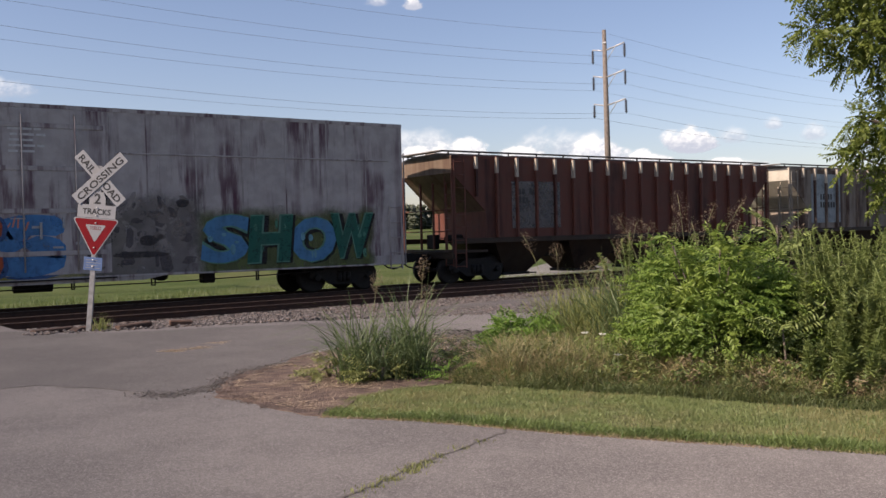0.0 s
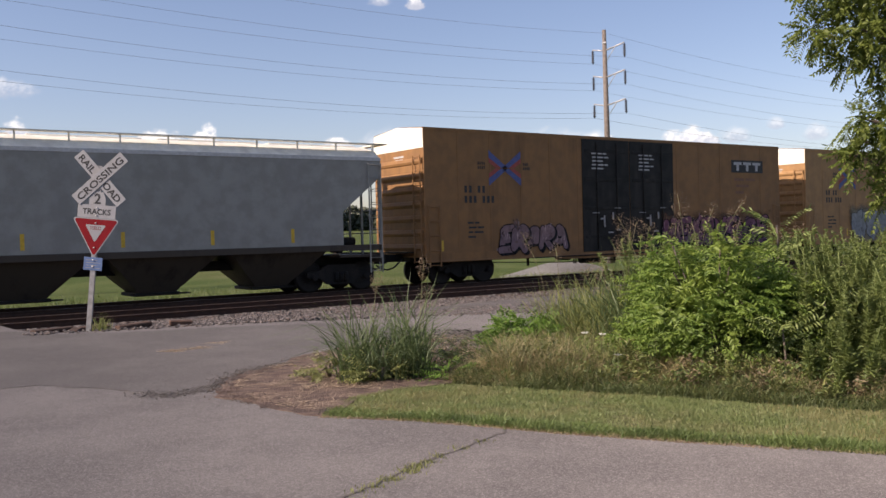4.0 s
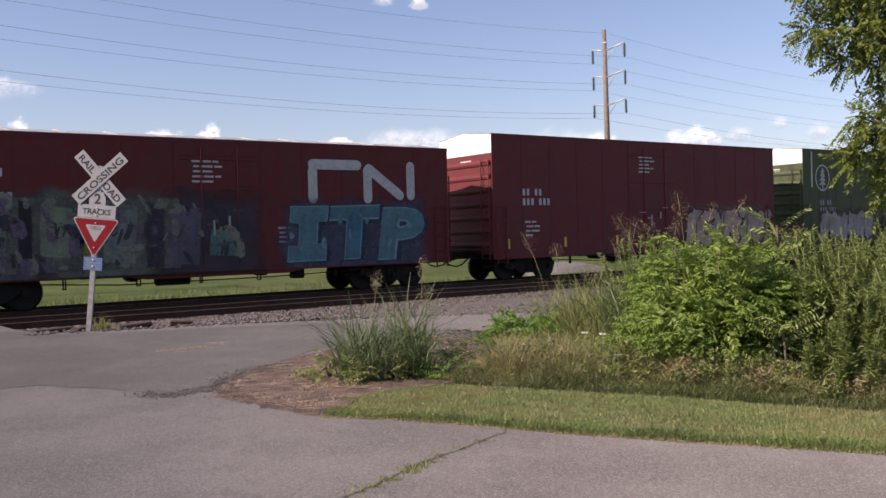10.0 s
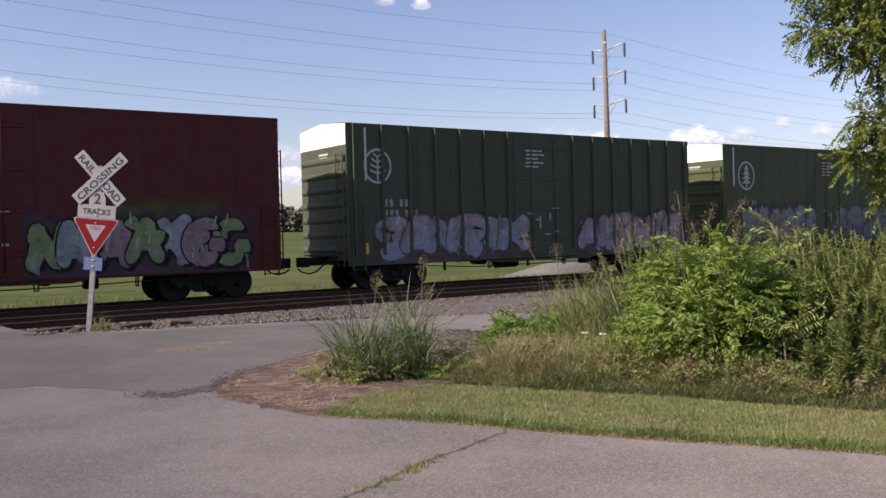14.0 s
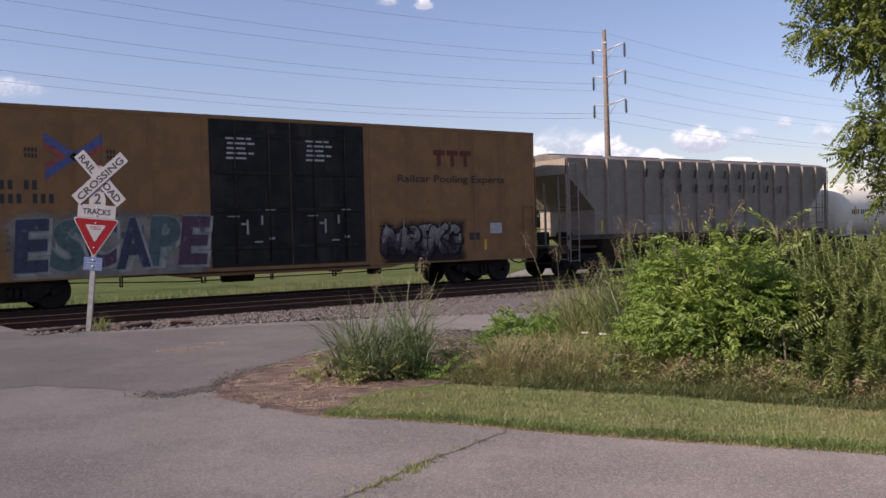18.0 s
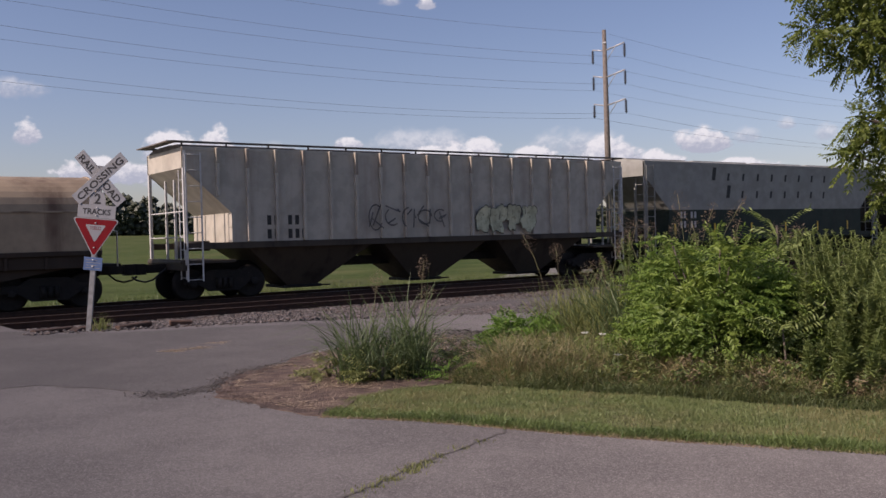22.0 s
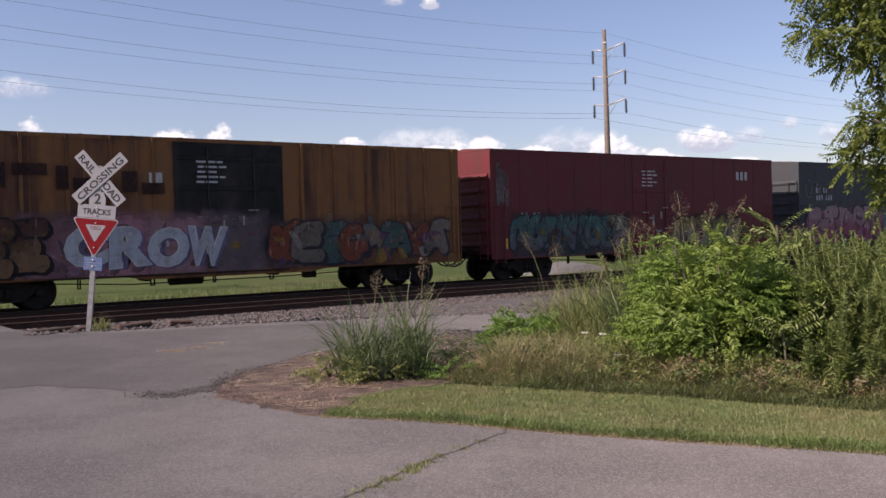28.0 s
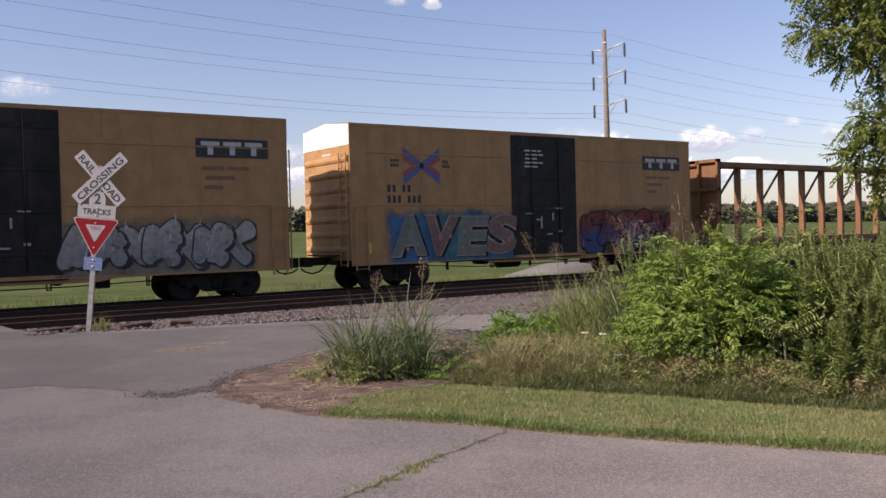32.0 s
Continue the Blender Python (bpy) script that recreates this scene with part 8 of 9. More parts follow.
G_REED = leafy("johnson_grass", (0.060, 0.102, 0.034), (0.145, 0.185, 0.072), 0.3)
G_BUSH = leafy("bush_leaves", (0.092, 0.177, 0.029), (0.241, 0.336, 0.063), 0.42, patch=(0.320, 0.375, 0.072))
G_BRIGHT = leafy("bright_leaves", (0.095, 0.200, 0.025), (0.19, 0.30, 0.05), 0.35)
G_WEED = leafy("weed_leaves", (0.132, 0.198, 0.055), (0.330, 0.380, 0.123), 0.42)
G_TREE = leafy("tree_leaves", (0.080, 0.128, 0.026), (0.235, 0.275, 0.055), 0.45)
G_SEED = leafy("seed_heads", (0.19, 0.13, 0.09), (0.33, 0.26, 0.17), 0.2)
G_RIM = leafy("rim_grass", (0.097, 0.162, 0.038), (0.216, 0.265, 0.081), 0.3, patch=(0.054, 0.081, 0.022))
# Weed green darkened: shade low among the plants is put into the colour.
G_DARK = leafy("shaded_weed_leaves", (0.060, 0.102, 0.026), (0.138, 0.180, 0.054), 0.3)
G_BROWN = leafy("withered_leaves", (0.171, 0.130, 0.073), (0.297, 0.237, 0.130), 0.25)
G_STEM = surf("green_stem", (0.10, 0.12, 0.045), (0.16, 0.13, 0.07), 12.0, 0.8, 0, 0.1, 60)
G_BARK = surf("bark", (0.13, 0.105, 0.085), (0.085, 0.07, 0.055), 10.0, 0.95, 0, 0.9, 30)

RNG = np.random.default_rng(5)


def stuff(name, v, f, material, label, category="grass"):
    return tagged(new(name, bulk(name, v, f, material)), label, category, kind="stuff")


def patchy(p, k=2.3):
    """A slow uneven value between 0 and 1 over the ground."""
    x, y = p[:, 0] * k, p[:, 1] * k
    return np.clip(0.5 + 0.22 * np.sin(x * 1.3 + 2 * np.sin(y * 0.7)) + 0.18 * np.sin(y * 2.1 + 1.5 * np.sin(x * 1.9)) + 0.12 * np.sin(3.7 * x + 4.3 * y), 0, 1)


def along(rng, line, n, near=0.0, spread=0.0, back=(0.85, 0.5)):
    """n points strewn along a line, set off behind it by near plus a random amount up to spread."""
    seg = [math.hypot(b[0] - a[0], b[1] - a[1]) for a, b in zip(line, line[1:])]
    i = rng.choice(len(seg), n, p=np.array(seg) / sum(seg))
    pts = np.array(line)
    c = pts[i] + (pts[i + 1] - pts[i]) * rng.random(n)[:, None]
    off = near + spread * rng.random(n)
    return np.column_stack((c + np.outer(off, back), off))


def lawn():
    rng = np.random.default_rng(8)
    poly = [(10.5, -1.2)] + LAWN_EDGE + LAWN_BACK[:-1]
    p = scatter(rng, poly, 150000)
    p[:, 2] = 0.0
    h = rng.uniform(0.009, 0.026, len(p)) * (0.5 + 0.9 * patchy(p)) * np.where(rng.random(len(p)) < 0.03, 2.0, 1.0)
    stuff("lawn_grass", *tufts(rng, p, h, rng.uniform(0.003, 0.007, len(p))), G_LAWN, "short mown green grass beside the road")
    p = scatter(rng, poly, 30000)
    p = p[patchy(p, 1.2) + rng.normal(0, 0.12, len(p)) < 0.5]
    p[:, 2] = 0.0
    stuff("lawn_straw", *tufts(rng, p, rng.uniform(0.012, 0.034, len(p)), np.full(len(p), 0.006)), G_LAWNDRY, "yellowed dry blades in the mown grass")
    mid = scatter(rng, poly, 2600)
    mid = mid[patchy(mid, 4.1) + rng.normal(0, 0.1, len(mid)) > 0.48]
    p = np.repeat(mid, 22, axis=0) + np.column_stack((rng.normal(0, 0.035, (len(mid) * 22, 2)), np.full(len(mid) * 22, -0.014)))
    stuff("lawn_tufts", *blades(rng, p, np.repeat(rng.uniform(0.02, 0.065, len(mid)), 22) * rng.uniform(0.5, 1.2, len(p)), rng.uniform(0.003, 0.006, len(p)), rng.uniform(0.3, 1.3, len(p))), G_LAWN, "thicker clumps in the mown grass")
    mid = scatter(rng, poly, 1500)
    mid = mid[patchy(mid, 2.7) + rng.normal(0, 0.12, len(mid)) > 0.5]
    p = np.repeat(mid, 18, axis=0) + np.column_stack((rng.normal(0, 0.05, (len(mid) * 18, 2)), np.full(len(mid) * 18, -0.014)))
    stuff("lawn_tufts", *blades(rng, p, np.repeat(rng.uniform(0.03, 0.075, len(mid)), 18) * rng.uniform(0.5, 1.2, len(p)), rng.uniform(0.003, 0.006, len(p)), rng.uniform(0.3, 1.3, len(p))), G_RIM, "deeper green clumps in the mown grass")
    rim = along(rng, LAWN_EDGE, 1500, 0.01, 0.30)
    p = np.repeat(rim, 16, axis=0) + np.column_stack((rng.normal(0, 0.035, (len(rim) * 16, 2)), np.zeros(len(rim) * 16)))
    high = np.repeat(rng.uniform(0.04, 0.125, len(rim)) * (1.15 - 2.4 * np.maximum(0.0, rim[:, 2] - 0.04)), 16) * (0.55 + 0.7 * patchy(p, 3.3)) * rng.uniform(0.5, 1.2, len(p))
    p[:, 2] = -0.014
    stuff("lawn_rim", *blades(rng, p, high, rng.uniform(0.003, 0.007, len(p)), rng.uniform(0.3, 1.3, len(p))), G_RIM, "thicker uncut grass along the rim of the lawn")
    p = along(rng, LAWN_EDGE, 9000, 0.0, 0.2)
    p = p[patchy(p, 2.9) > 0.38]
    p[:, 2] = -0.014
    stuff("lawn_rim", *blades(rng, p, rng.uniform(0.03, 0.08, len(p)), rng.uniform(0.003, 0.006, len(p)), rng.uniform(0.2, 1.1, len(p))), G_UNDER, "darker grass in the rim of the lawn")
    p = along(rng, LAWN_EDGE, 3600, -0.05, 0.12)
    p = p[patchy(p, 1.9) + rng.normal(0, 0.1, len(p)) > 0.36]
    p[:, 2] = -0.004
    stuff("edge_grass", *blades(rng, p, rng.uniform(0.012, 0.05, len(p)), np.full(len(p), 0.005), rng.uniform(0.7, 1.6, len(p))), G_DRY, "ragged dry grass over the road edge")
    d = along(rng, LAWN_EDGE[1:], 2600, -0.07, 0.10)
    kinds = [stone_shape(random.Random(k), 1.0) for k in range(5)]
    v, f = [], []
    for x, y, _ in d[patchy(d, 1.4) > 0.45]:
        kv, kf = kinds[int(rng.integers(5))]
        r = 0.004 + 0.009 * rng.random() ** 3
        o = len(v)
        v += [(x + r * q[0], y + r * q[1], r * (q[2] + 0.2)) for q in kv]
        f += [tuple(i + o for i in g) for g in kf]
    tagged(new("edge_dirt", raw("edge_dirt", v, f, M_EDGE)), "crumbs of dry soil along the lawn's road edge", "soil", kind="stuff")


lawn()


def rough_edge():
    rng = np.random.default_rng(9)
    line = [(5.66, 7.93), (5.95, 7.3), (6.23, 6.75), (6.55, 6.15), (6.86, 5.53), (7.13, 4.83), (7.45, 4.15), (8.35, 2.3)]

    def sward(name, n, near, spread, lo, hi, mat, lab, lean=(0.3, 1.2), part_of=(0, 9), keep=0.0, k=2.4, wide=(0.003, 0.007)):
        q = along(rng, line[part_of[0]:part_of[1]], n, near, spread)
        grow = np.clip(0.45 + 1.6 * (q[:, 2] - near), 0.35, 1.0)
        q = np.column_stack((q[:, :2], np.full(len(q), -0.02), grow))
        q = q[patchy(q, k) + rng.normal(0, 0.1, len(q)) > keep]
        stuff(name, *blades(rng, q[:, :3].copy(), q[:, 3] * rng.uniform(lo, hi, len(q)) * (0.4 + 0.9 * patchy(q, 3.1)), rng.uniform(*wide, len(q)), rng.uniform(*lean, len(q))), mat, lab)

    sward("rough_grass", 15000, -0.03, 0.36, 0.16, 0.34, G_UNDER, "dark uncut grass and weeds behind the lawn")
    sward("rough_grass", 7000, 0.0, 0.6, 0.14, 0.36, G_ROUGH, "rough green grass along the edge of the lawn", keep=0.35)
    sward("dry_grass", 25000, 0.22, 0.95, 0.24, 0.55, G_DRY, "dead straw-coloured grass", (0.5, 1.5), keep=0.22, k=1.7)
    sward("dry_grass", 2500, 0.05, 0.4, 0.10, 0.25, G_BROWN, "brown dead stems among the rough grass", (0.4, 1.4), (2, 8), 0.42)
    sward("dry_grass", 4000, 0.35, 1.2, 0.25, 0.55, G_BROWN, "withered brown weeds under the bush", (0.4, 1.3), (1, 8), 0.35)
    sward("dry_grass", 6000, 0.05, 0.6, 0.14, 0.36, G_DRY, "tan grass at the corner by the bare dirt", (0.6, 1.6), (0, 2), 0.25)
    at = along(rng, line, 2300, 0.02, 0.4)
    at[:, 2] = rng.random(len(at)) ** 1.3 * np.minimum(0.12 + at[:, 2] * 0.8, 0.5)
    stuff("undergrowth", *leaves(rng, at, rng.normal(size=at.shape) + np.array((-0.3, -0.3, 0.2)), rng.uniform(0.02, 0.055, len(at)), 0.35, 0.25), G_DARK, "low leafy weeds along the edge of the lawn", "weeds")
    patch = [(6.18, 7.95), (7.15, 8.74), (8.07, 8.92), (8.83, 8.7), (9.61, 7.3), (8.42, 6.18), (6.47, 7.04), (6.09, 7.51)]
    for n, mat, lo, hi, lean, name, lab in ((15000, G_DRY, 0.15, 0.62, (0.3, 1.3), "dry_grass", "tan dead grass standing between the weeds"), (9000, G_ROUGH, 0.15, 0.60, (0.2, 1.0), "rough_grass", "green weedy grass between the dead stems"), (5000, G_REED, 0.2, 0.7, (0.2, 0.9), "rough_grass", "grey-green grass stems by the ballast"), (3500, G_BROWN, 0.2, 0.6, (0.3, 1.0), "dry_grass", "brown seed stems in the dead grass")):
        p = scatter(rng, patch, n)
        stuff(name, *blades(rng, p, rng.uniform(lo, hi, n) * (0.4 + 0.9 * patchy(p, rng.uniform(1.5, 2.6))), rng.uniform(0.003, 0.007, n), rng.uniform(*lean, n)), mat, lab)
    bare = [(3.66, 7.5), (3.62, 8.6), (3.8, 9.5), (4.5, 10.3), (5.6, 11.1), (6.6, 11.5), (8.3, 11.3), (7.6, 9.6), (5.4, 8.3), (4.8, 7.9), (4.2, 7.75)]
    for n, lo, hi, wide, keep in ((4200, 0.03, 0.18, 0.005, 0.66), (3000, 0.015, 0.07, 0.006, 0.74), (900, 0.10, 0.36, 0.004, 0.50)):
        p = scatter(rng, bare, n)
        p = p[patchy(p, 4.3) + rng.normal(0, 0.12, len(p)) > keep]
        a, ln = rng.normal(-0.62, 0.95, len(p)), rng.uniform(lo, hi, len(p))
        d = np.stack((np.cos(a) * ln, np.sin(a) * ln, rng.uniform(-0.01, 0.02, len(p))), 1)
        w = np.stack((-np.sin(a) * wide, np.cos(a) * wide, np.zeros(len(p))), 1)
        p[:, 2] = rng.uniform(0.006, 0.024, len(p))
        stuff("straw", np.stack((p - w, p + w, p + d), 1).reshape(-1, 3), np.arange(3 * len(p)).reshape(-1, 3), G_STRAW, "scraps of straw lying on the bare dirt")
    p = np.repeat(np.array([(4.35, 13.15), (4.7, 13.2), (5.2, 13.6)]), (60, 50, 25), axis=0)
    p = np.column_stack((p + rng.normal(0, 0.10, p.shape), np.full(len(p), 0.006)))
    a = rng.normal(-0.62, 0.5, len(p))
    d = np.stack((np.cos(a) * 0.16, np.sin(a) * 0.16, np.zeros(len(p))), 1)
    w = np.stack((-np.sin(a) * 0.008, np.cos(a) * 0.008, np.zeros(len(p))), 1)
    stuff("straw", np.stack((p - w, p + w, p + d), 1).reshape(-1, 3), np.arange(3 * len(p)).reshape(-1, 3), G_STRAW, "wisps of straw blown onto the asphalt")


rough_edge()


def plume(root, x, y, h, lean, rng):
    """One tall grass stalk that bows over, with a loose feathery brown seed head."""
    a = rng.uniform(0, 6.28)
    dx, dy = math.cos(a) * lean, math.sin(a) * lean
    bow = lambda t: (x + dx * t * t * h, y + dy * t * t * h, h * (t - 0.35 * lean * t ** 3))
    part("stalk", Shape().tube([bow(t) for t in (0, 0.3, 0.6, 0.8, 0.92, 1.0)], 0.004, 4), G_STEM, root)
    n, fluff = 190, rng.uniform(0.7, 1.3)
    t = 0.80 + 0.22 * rng.beta(1.3, 1.3, n)
    b, out = rng.uniform(0, 6.28, n), rng.random(n) ** 0.6
    spread = 0.105 * fluff * np.sin(np.pi * np.clip((t - 0.79) / 0.24, 0.05, 1)) * out
    c = np.stack(bow(t), 1) + np.stack((np.cos(b) * spread, np.sin(b) * spread, 0.05 * out + rng.uniform(-0.02, 0.02, n)), 1)
    v, f = leaves(rng, c, np.stack((np.cos(b), np.sin(b), rng.uniform(-0.2, 1.2, n)), 1), rng.uniform(0.012, 0.028, n), 0.32)
    part("seed_head", bulk("seed_head", v, f, G_SEED), None, root, "loose reddish-brown seed head")


def grass_clump(name, label, lots, plumes, mats=None, lean=(0.15, 1.0)):
    """A clump of tall arching grass: lots of (x, y, radius, blades, height)."""
    root = thing(name, label, "grass")
    x0, y0 = lots[0][0], lots[0][1]
    root.location = (x0, y0, -0.02)
    for x, y, r, n, h in lots:
        a, q = RNG.uniform(0, 6.28, n), np.sqrt(RNG.random(n)) * r
        p = np.stack((x - x0 + np.cos(a) * q, y - y0 + np.sin(a) * q, np.zeros(n)), 1)
        v, f = blades(RNG, p, h * RNG.uniform(0.4, 1.1, n), RNG.uniform(0.007, 0.016, n), RNG.uniform(*lean, n), 0.5)
        part("blade_tuft", bulk("blade_tuft", v, f, (mats or [G_REED])[int(n) % len(mats or [0])]), None, root)
    for x, y, h, lean in plumes:
        plume(root, x - x0, y - y0, h, lean, RNG)
    return root


def beside(side, far):
    q = spot(side, far)
    return float(q[0]), float(q[1])


a, b = beside(-0.93, 10.35), beside(-0.38, 10.55)
s1, s2 = beside(-0.30, 10.5), beside(-0.85, 10.6)
grass_clump("tall_grass", "clump of tall blue-green arching grass at the road edge", [(*a, 0.24, 230, 1.16), (*b, 0.23, 250, 1.28), (*beside(-0.66, 10.3), 0.40, 190, 0.62), (*beside(-0.92, 10.15), 0.30, 140, 0.85), (*beside(-0.45, 10.3), 0.28, 150, 0.8)],
            [(*s1, 1.36, 0.10), (*s2, 1.22, 0.16), (*beside(-0.28, 10.6), 1.15, 0.55)], lean=(0.15, 1.45))
lots = [(*beside(s, d), r, n, h) for s, d, r, n, h in ((1.75, 12.6, 0.45, 301, 1.15), (1.9, 12.4, 0.5, 420, 0.95), (2.3, 12.8, 0.45, 421, 1.2), (2.7, 12.2, 0.4, 301, 1.2), (2.0, 12.0, 0.4, 341, 1.2), (2.35, 11.4, 0.35, 300, 1.3), (1.5, 12.0, 0.35, 260, 0.75), (1.9, 11.5, 0.4, 361, 0.9), (3.0, 13.4, 0.5, 260, 1.3))]
pl = [(*beside(s, d), h, 0.22) for s, d, h in ((1.48, 12.6, 1.7), (1.62, 12.6, 1.5), (1.75, 12.4, 1.25), (2.0, 12.8, 1.15), (2.3, 12.6, 1.3), (2.55, 12.7, 1.5), (2.8, 12.5, 1.45))]
grass_clump("tall_grass", "stand of tall grass with brown seed plumes by the ballast", lots, pl, [G_REED, G_ROUGH])
lots = [(*beside(s, d), 0.4, 170, h) for s, d, h in ((2.25, 11.0, 1.50), (2.5, 11.2, 1.68), (3.0, 11.4, 1.78), (3.4, 11.2, 1.62), (3.8, 11.4, 1.5))]
pl = [(*beside(s, d), h, 0.26) for s, d, h in ((2.35, 11.0, 1.80), (2.55, 11.1, 1.95), (2.95, 11.0, 2.05), (2.75, 11.0, 1.85), (3.25, 11.2, 1.86), (3.05, 11.3, 2.25), (3.12, 11.2, 2.10), (2.2, 11.2, 1.88), (3.5, 11.2, 1.82), (3.9, 11.0, 1.72), (4.15, 11.2, 1.7), (4.5, 11.0, 1.75), (2.0, 11.6, 1.70))]
grass_clump("tall_grass", "tall grass with reddish plumes behind the bush", lots, pl, [G_REED, G_ROUGH])


def fronds(base, tip, rng, leaflets=9, size=0.10):
    """A feathered leaf: pairs of leaflets along a bending midrib. Returns their places, ways and sizes."""
    base, tip = np.array(base), np.array(tip)
    d = tip - base
    L = np.linalg.norm(d)
    side = np.cross(d / L, np.array((0, 0, 1.0)) + rng.normal(0, 0.35, 3))
    side /= np.linalg.norm(side) + 1e-9
    at, along = [], []
    for k in range(leaflets):
        t = 0.2 + 0.8 * k / (leaflets - 1)
        c = base + d * t - np.array((0, 0, 0.18 * L * t * t))
        for s in (-1, 1):
            at.append(c)
            along.append(side * s + d / L * 0.45 + np.array((0, 0, -0.35)))
    at.append(tip - np.array((0, 0, 0.18 * L)))
    along.append(d / L)
    return np.array(at), np.array(along), np.full(len(at), size)


def tall_weeds():
    """Tall slender weeds with narrow leaves up their stems."""
    rng = RNG
    spots = []
    for near, far, count, least, lo, hi in ((9.2, 11.6, 165, 0.395, 0.9, 1.62), (8.5, 9.3, 50, 0.425, 0.6, 1.25), (8.15, 8.7, 26, 0.40, 0.35, 0.75)):
        for _ in range(count):
            d = rng.uniform(near, far)
            spots.append((*beside(d * rng.uniform(least, 0.53), d), rng.uniform(lo, hi)))
    spots += [(*beside(rng.uniform(2.3, 3.9), rng.uniform(11.0, 12.6)), rng.uniform(0.9, 1.6)) for _ in range(45)]
    for x, y, h in spots:
        root = tagged(new("tall_weed"), "tall slender green weed with narrow leaves", "weed", "tall weeds")
        root.location = (x, y, -0.02)
        a, l = rng.uniform(0, 6.28), rng.uniform(0.05, 0.34)
        dx, dy = math.cos(a) * l, math.sin(a) * l
        part("stem", Shape().tube([(dx * t * t * h, dy * t * t * h, h * t) for t in (0, 0.35, 0.7, 1)], 0.004, 4), G_WEED, root)
        n = 320
        t = rng.uniform(0.12, 1.0, n)
        b = rng.uniform(0, 6.28, n)
        at = np.stack((dx * t * t * h, dy * t * t * h, h * t), 1)
        v, f = leaves(rng, at, np.stack((np.cos(b), np.sin(b), rng.uniform(0.2, 1.8, n)), 1), 0.088 * (1.15 - 0.75 * t) * rng.uniform(0.4, 1.5, n), 0.13, 0.4)
        part("leaves", bulk("leaves", v, f, G_WEED), None, root)


tall_weeds()


def edge_weeds():
    """Shorter mixed weeds in front of the bush, along the lawn."""
    rng = np.random.default_rng(77)
    line = [(6.1, 7.5), (6.6, 6.2), (6.95, 5.4), (7.5, 4.2), (8.3, 2.6)]
    for k in range(85):
        i = int(rng.integers(0, 4))
        (x0, y0), (x1, y1) = line[i], line[i + 1]
        t, off = rng.random(), rng.uniform(0.10, 0.85)
        x, y = x0 + (x1 - x0) * t + off * 0.9, y0 + (y1 - y0) * t + off * 0.45
        h = rng.uniform(0.18, 0.42) * (0.6 + 0.9 * off)
        kind = rng.random()
        mat = G_DARK if kind < 0.18 else (G_ROUGH if kind < 0.55 else (G_BROWN if kind < 0.72 else G_WEED))
        root = tagged(new("edge_weed"), "short brown dead weed beside the lawn" if mat is G_BROWN else "short leafy green weed beside the lawn", "weed", "weeds along the lawn")
        root.location = (x, y, -0.02)
        n = 150
        u, b = rng.uniform(0.05, 1.0, n), rng.uniform(0, 6.28, n)
        a, l = rng.uniform(0, 6.28), rng.uniform(0.1, 0.5)
        dx, dy = math.cos(a) * l, math.sin(a) * l
        part("stem", Shape().tube([(dx * q * q * h, dy * q * q * h, h * q) for q in (0, 0.35, 0.7, 1)], 0.004, 4), G_STEM, root)
        at = np.stack((dx * u * u * h, dy * u * u * h, h * u), 1) + rng.normal(0, 0.045, (n, 3)) * np.array((1, 1, 0.3))
        v, f = leaves(rng, at, np.stack((np.cos(b), np.sin(b), rng.uniform(-0.3, 1.2, n)), 1), rng.uniform(0.02, 0.07, n), rng.uniform(0.2, 0.45), 0.35)
        part("leaves", bulk("leaves", v, f, mat), None, root)


edge_weeds()


def feather_bush(label, cx, cy, radii, n, size, mat, lumps, shoots=0):
    """A bush of feathered leaves: stems from one root, lumps of drooping fronds with dark gaps between."""
    rng = RNG
    root = thing("bush", label, "bush")
    root.location = (cx, cy, -0.02)
    rx, ry, rz = radii
    centres = []
    for k in range(lumps):
        a, e = rng.uniform(0, 6.28), math.asin(rng.uniform(-0.55, 1.0))
        q = rng.uniform(0.45, 0.80)
        centres.append((Vector((rx * q * math.cos(a) * math.cos(e), ry * q * math.sin(a) * math.cos(e), rz * (1 + 0.95 * q * math.sin(e)))), rng.uniform(0.24, 0.40)))
    for k in range(shoots):
        a = rng.uniform(0, 6.28)
        centres.append((Vector((rx * 0.6 * math.cos(a), ry * 0.6 * math.sin(a), rz * rng.uniform(1.7, 2.1))), 0.14))
    A, D, S = [], [], []
    for c, r in centres:
        part("stem", Shape().tube([(0, 0, 0), tuple(c * 0.5 + Vector((0, 0, 0.1))), tuple(c)], 0.010, 5), G_BARK, root)
        for _ in range(int(n / len(centres) * (r / 0.32) ** 2)):
            d = Vector(rng.normal(size=3)).normalized()
            base = c + Vector((d.x * rx, d.y * ry, d.z * rz)) * r * rng.uniform(0.5, 1.0)
            base.z = max(base.z, 0.06)
            aim = (d * 0.5 + Vector((base.x / rx, base.y / ry, 0.10)) * 0.9 + Vector(rng.normal(0, 0.28, 3))).normalized()
            k = fronds(base, base + aim * rng.uniform(0.18, 0.32), rng, 7, size)
            A.append(k[0]), D.append(k[1]), S.append(k[2] * rng.uniform(0.7, 1.15))
    v, f = leaves(rng, np.concatenate(A), np.concatenate(D), np.concatenate(S), 0.36, 0.2)
    part("leaves", bulk("leaves", v, f, mat), None, root, "feathered green leaves in layers")
    return root


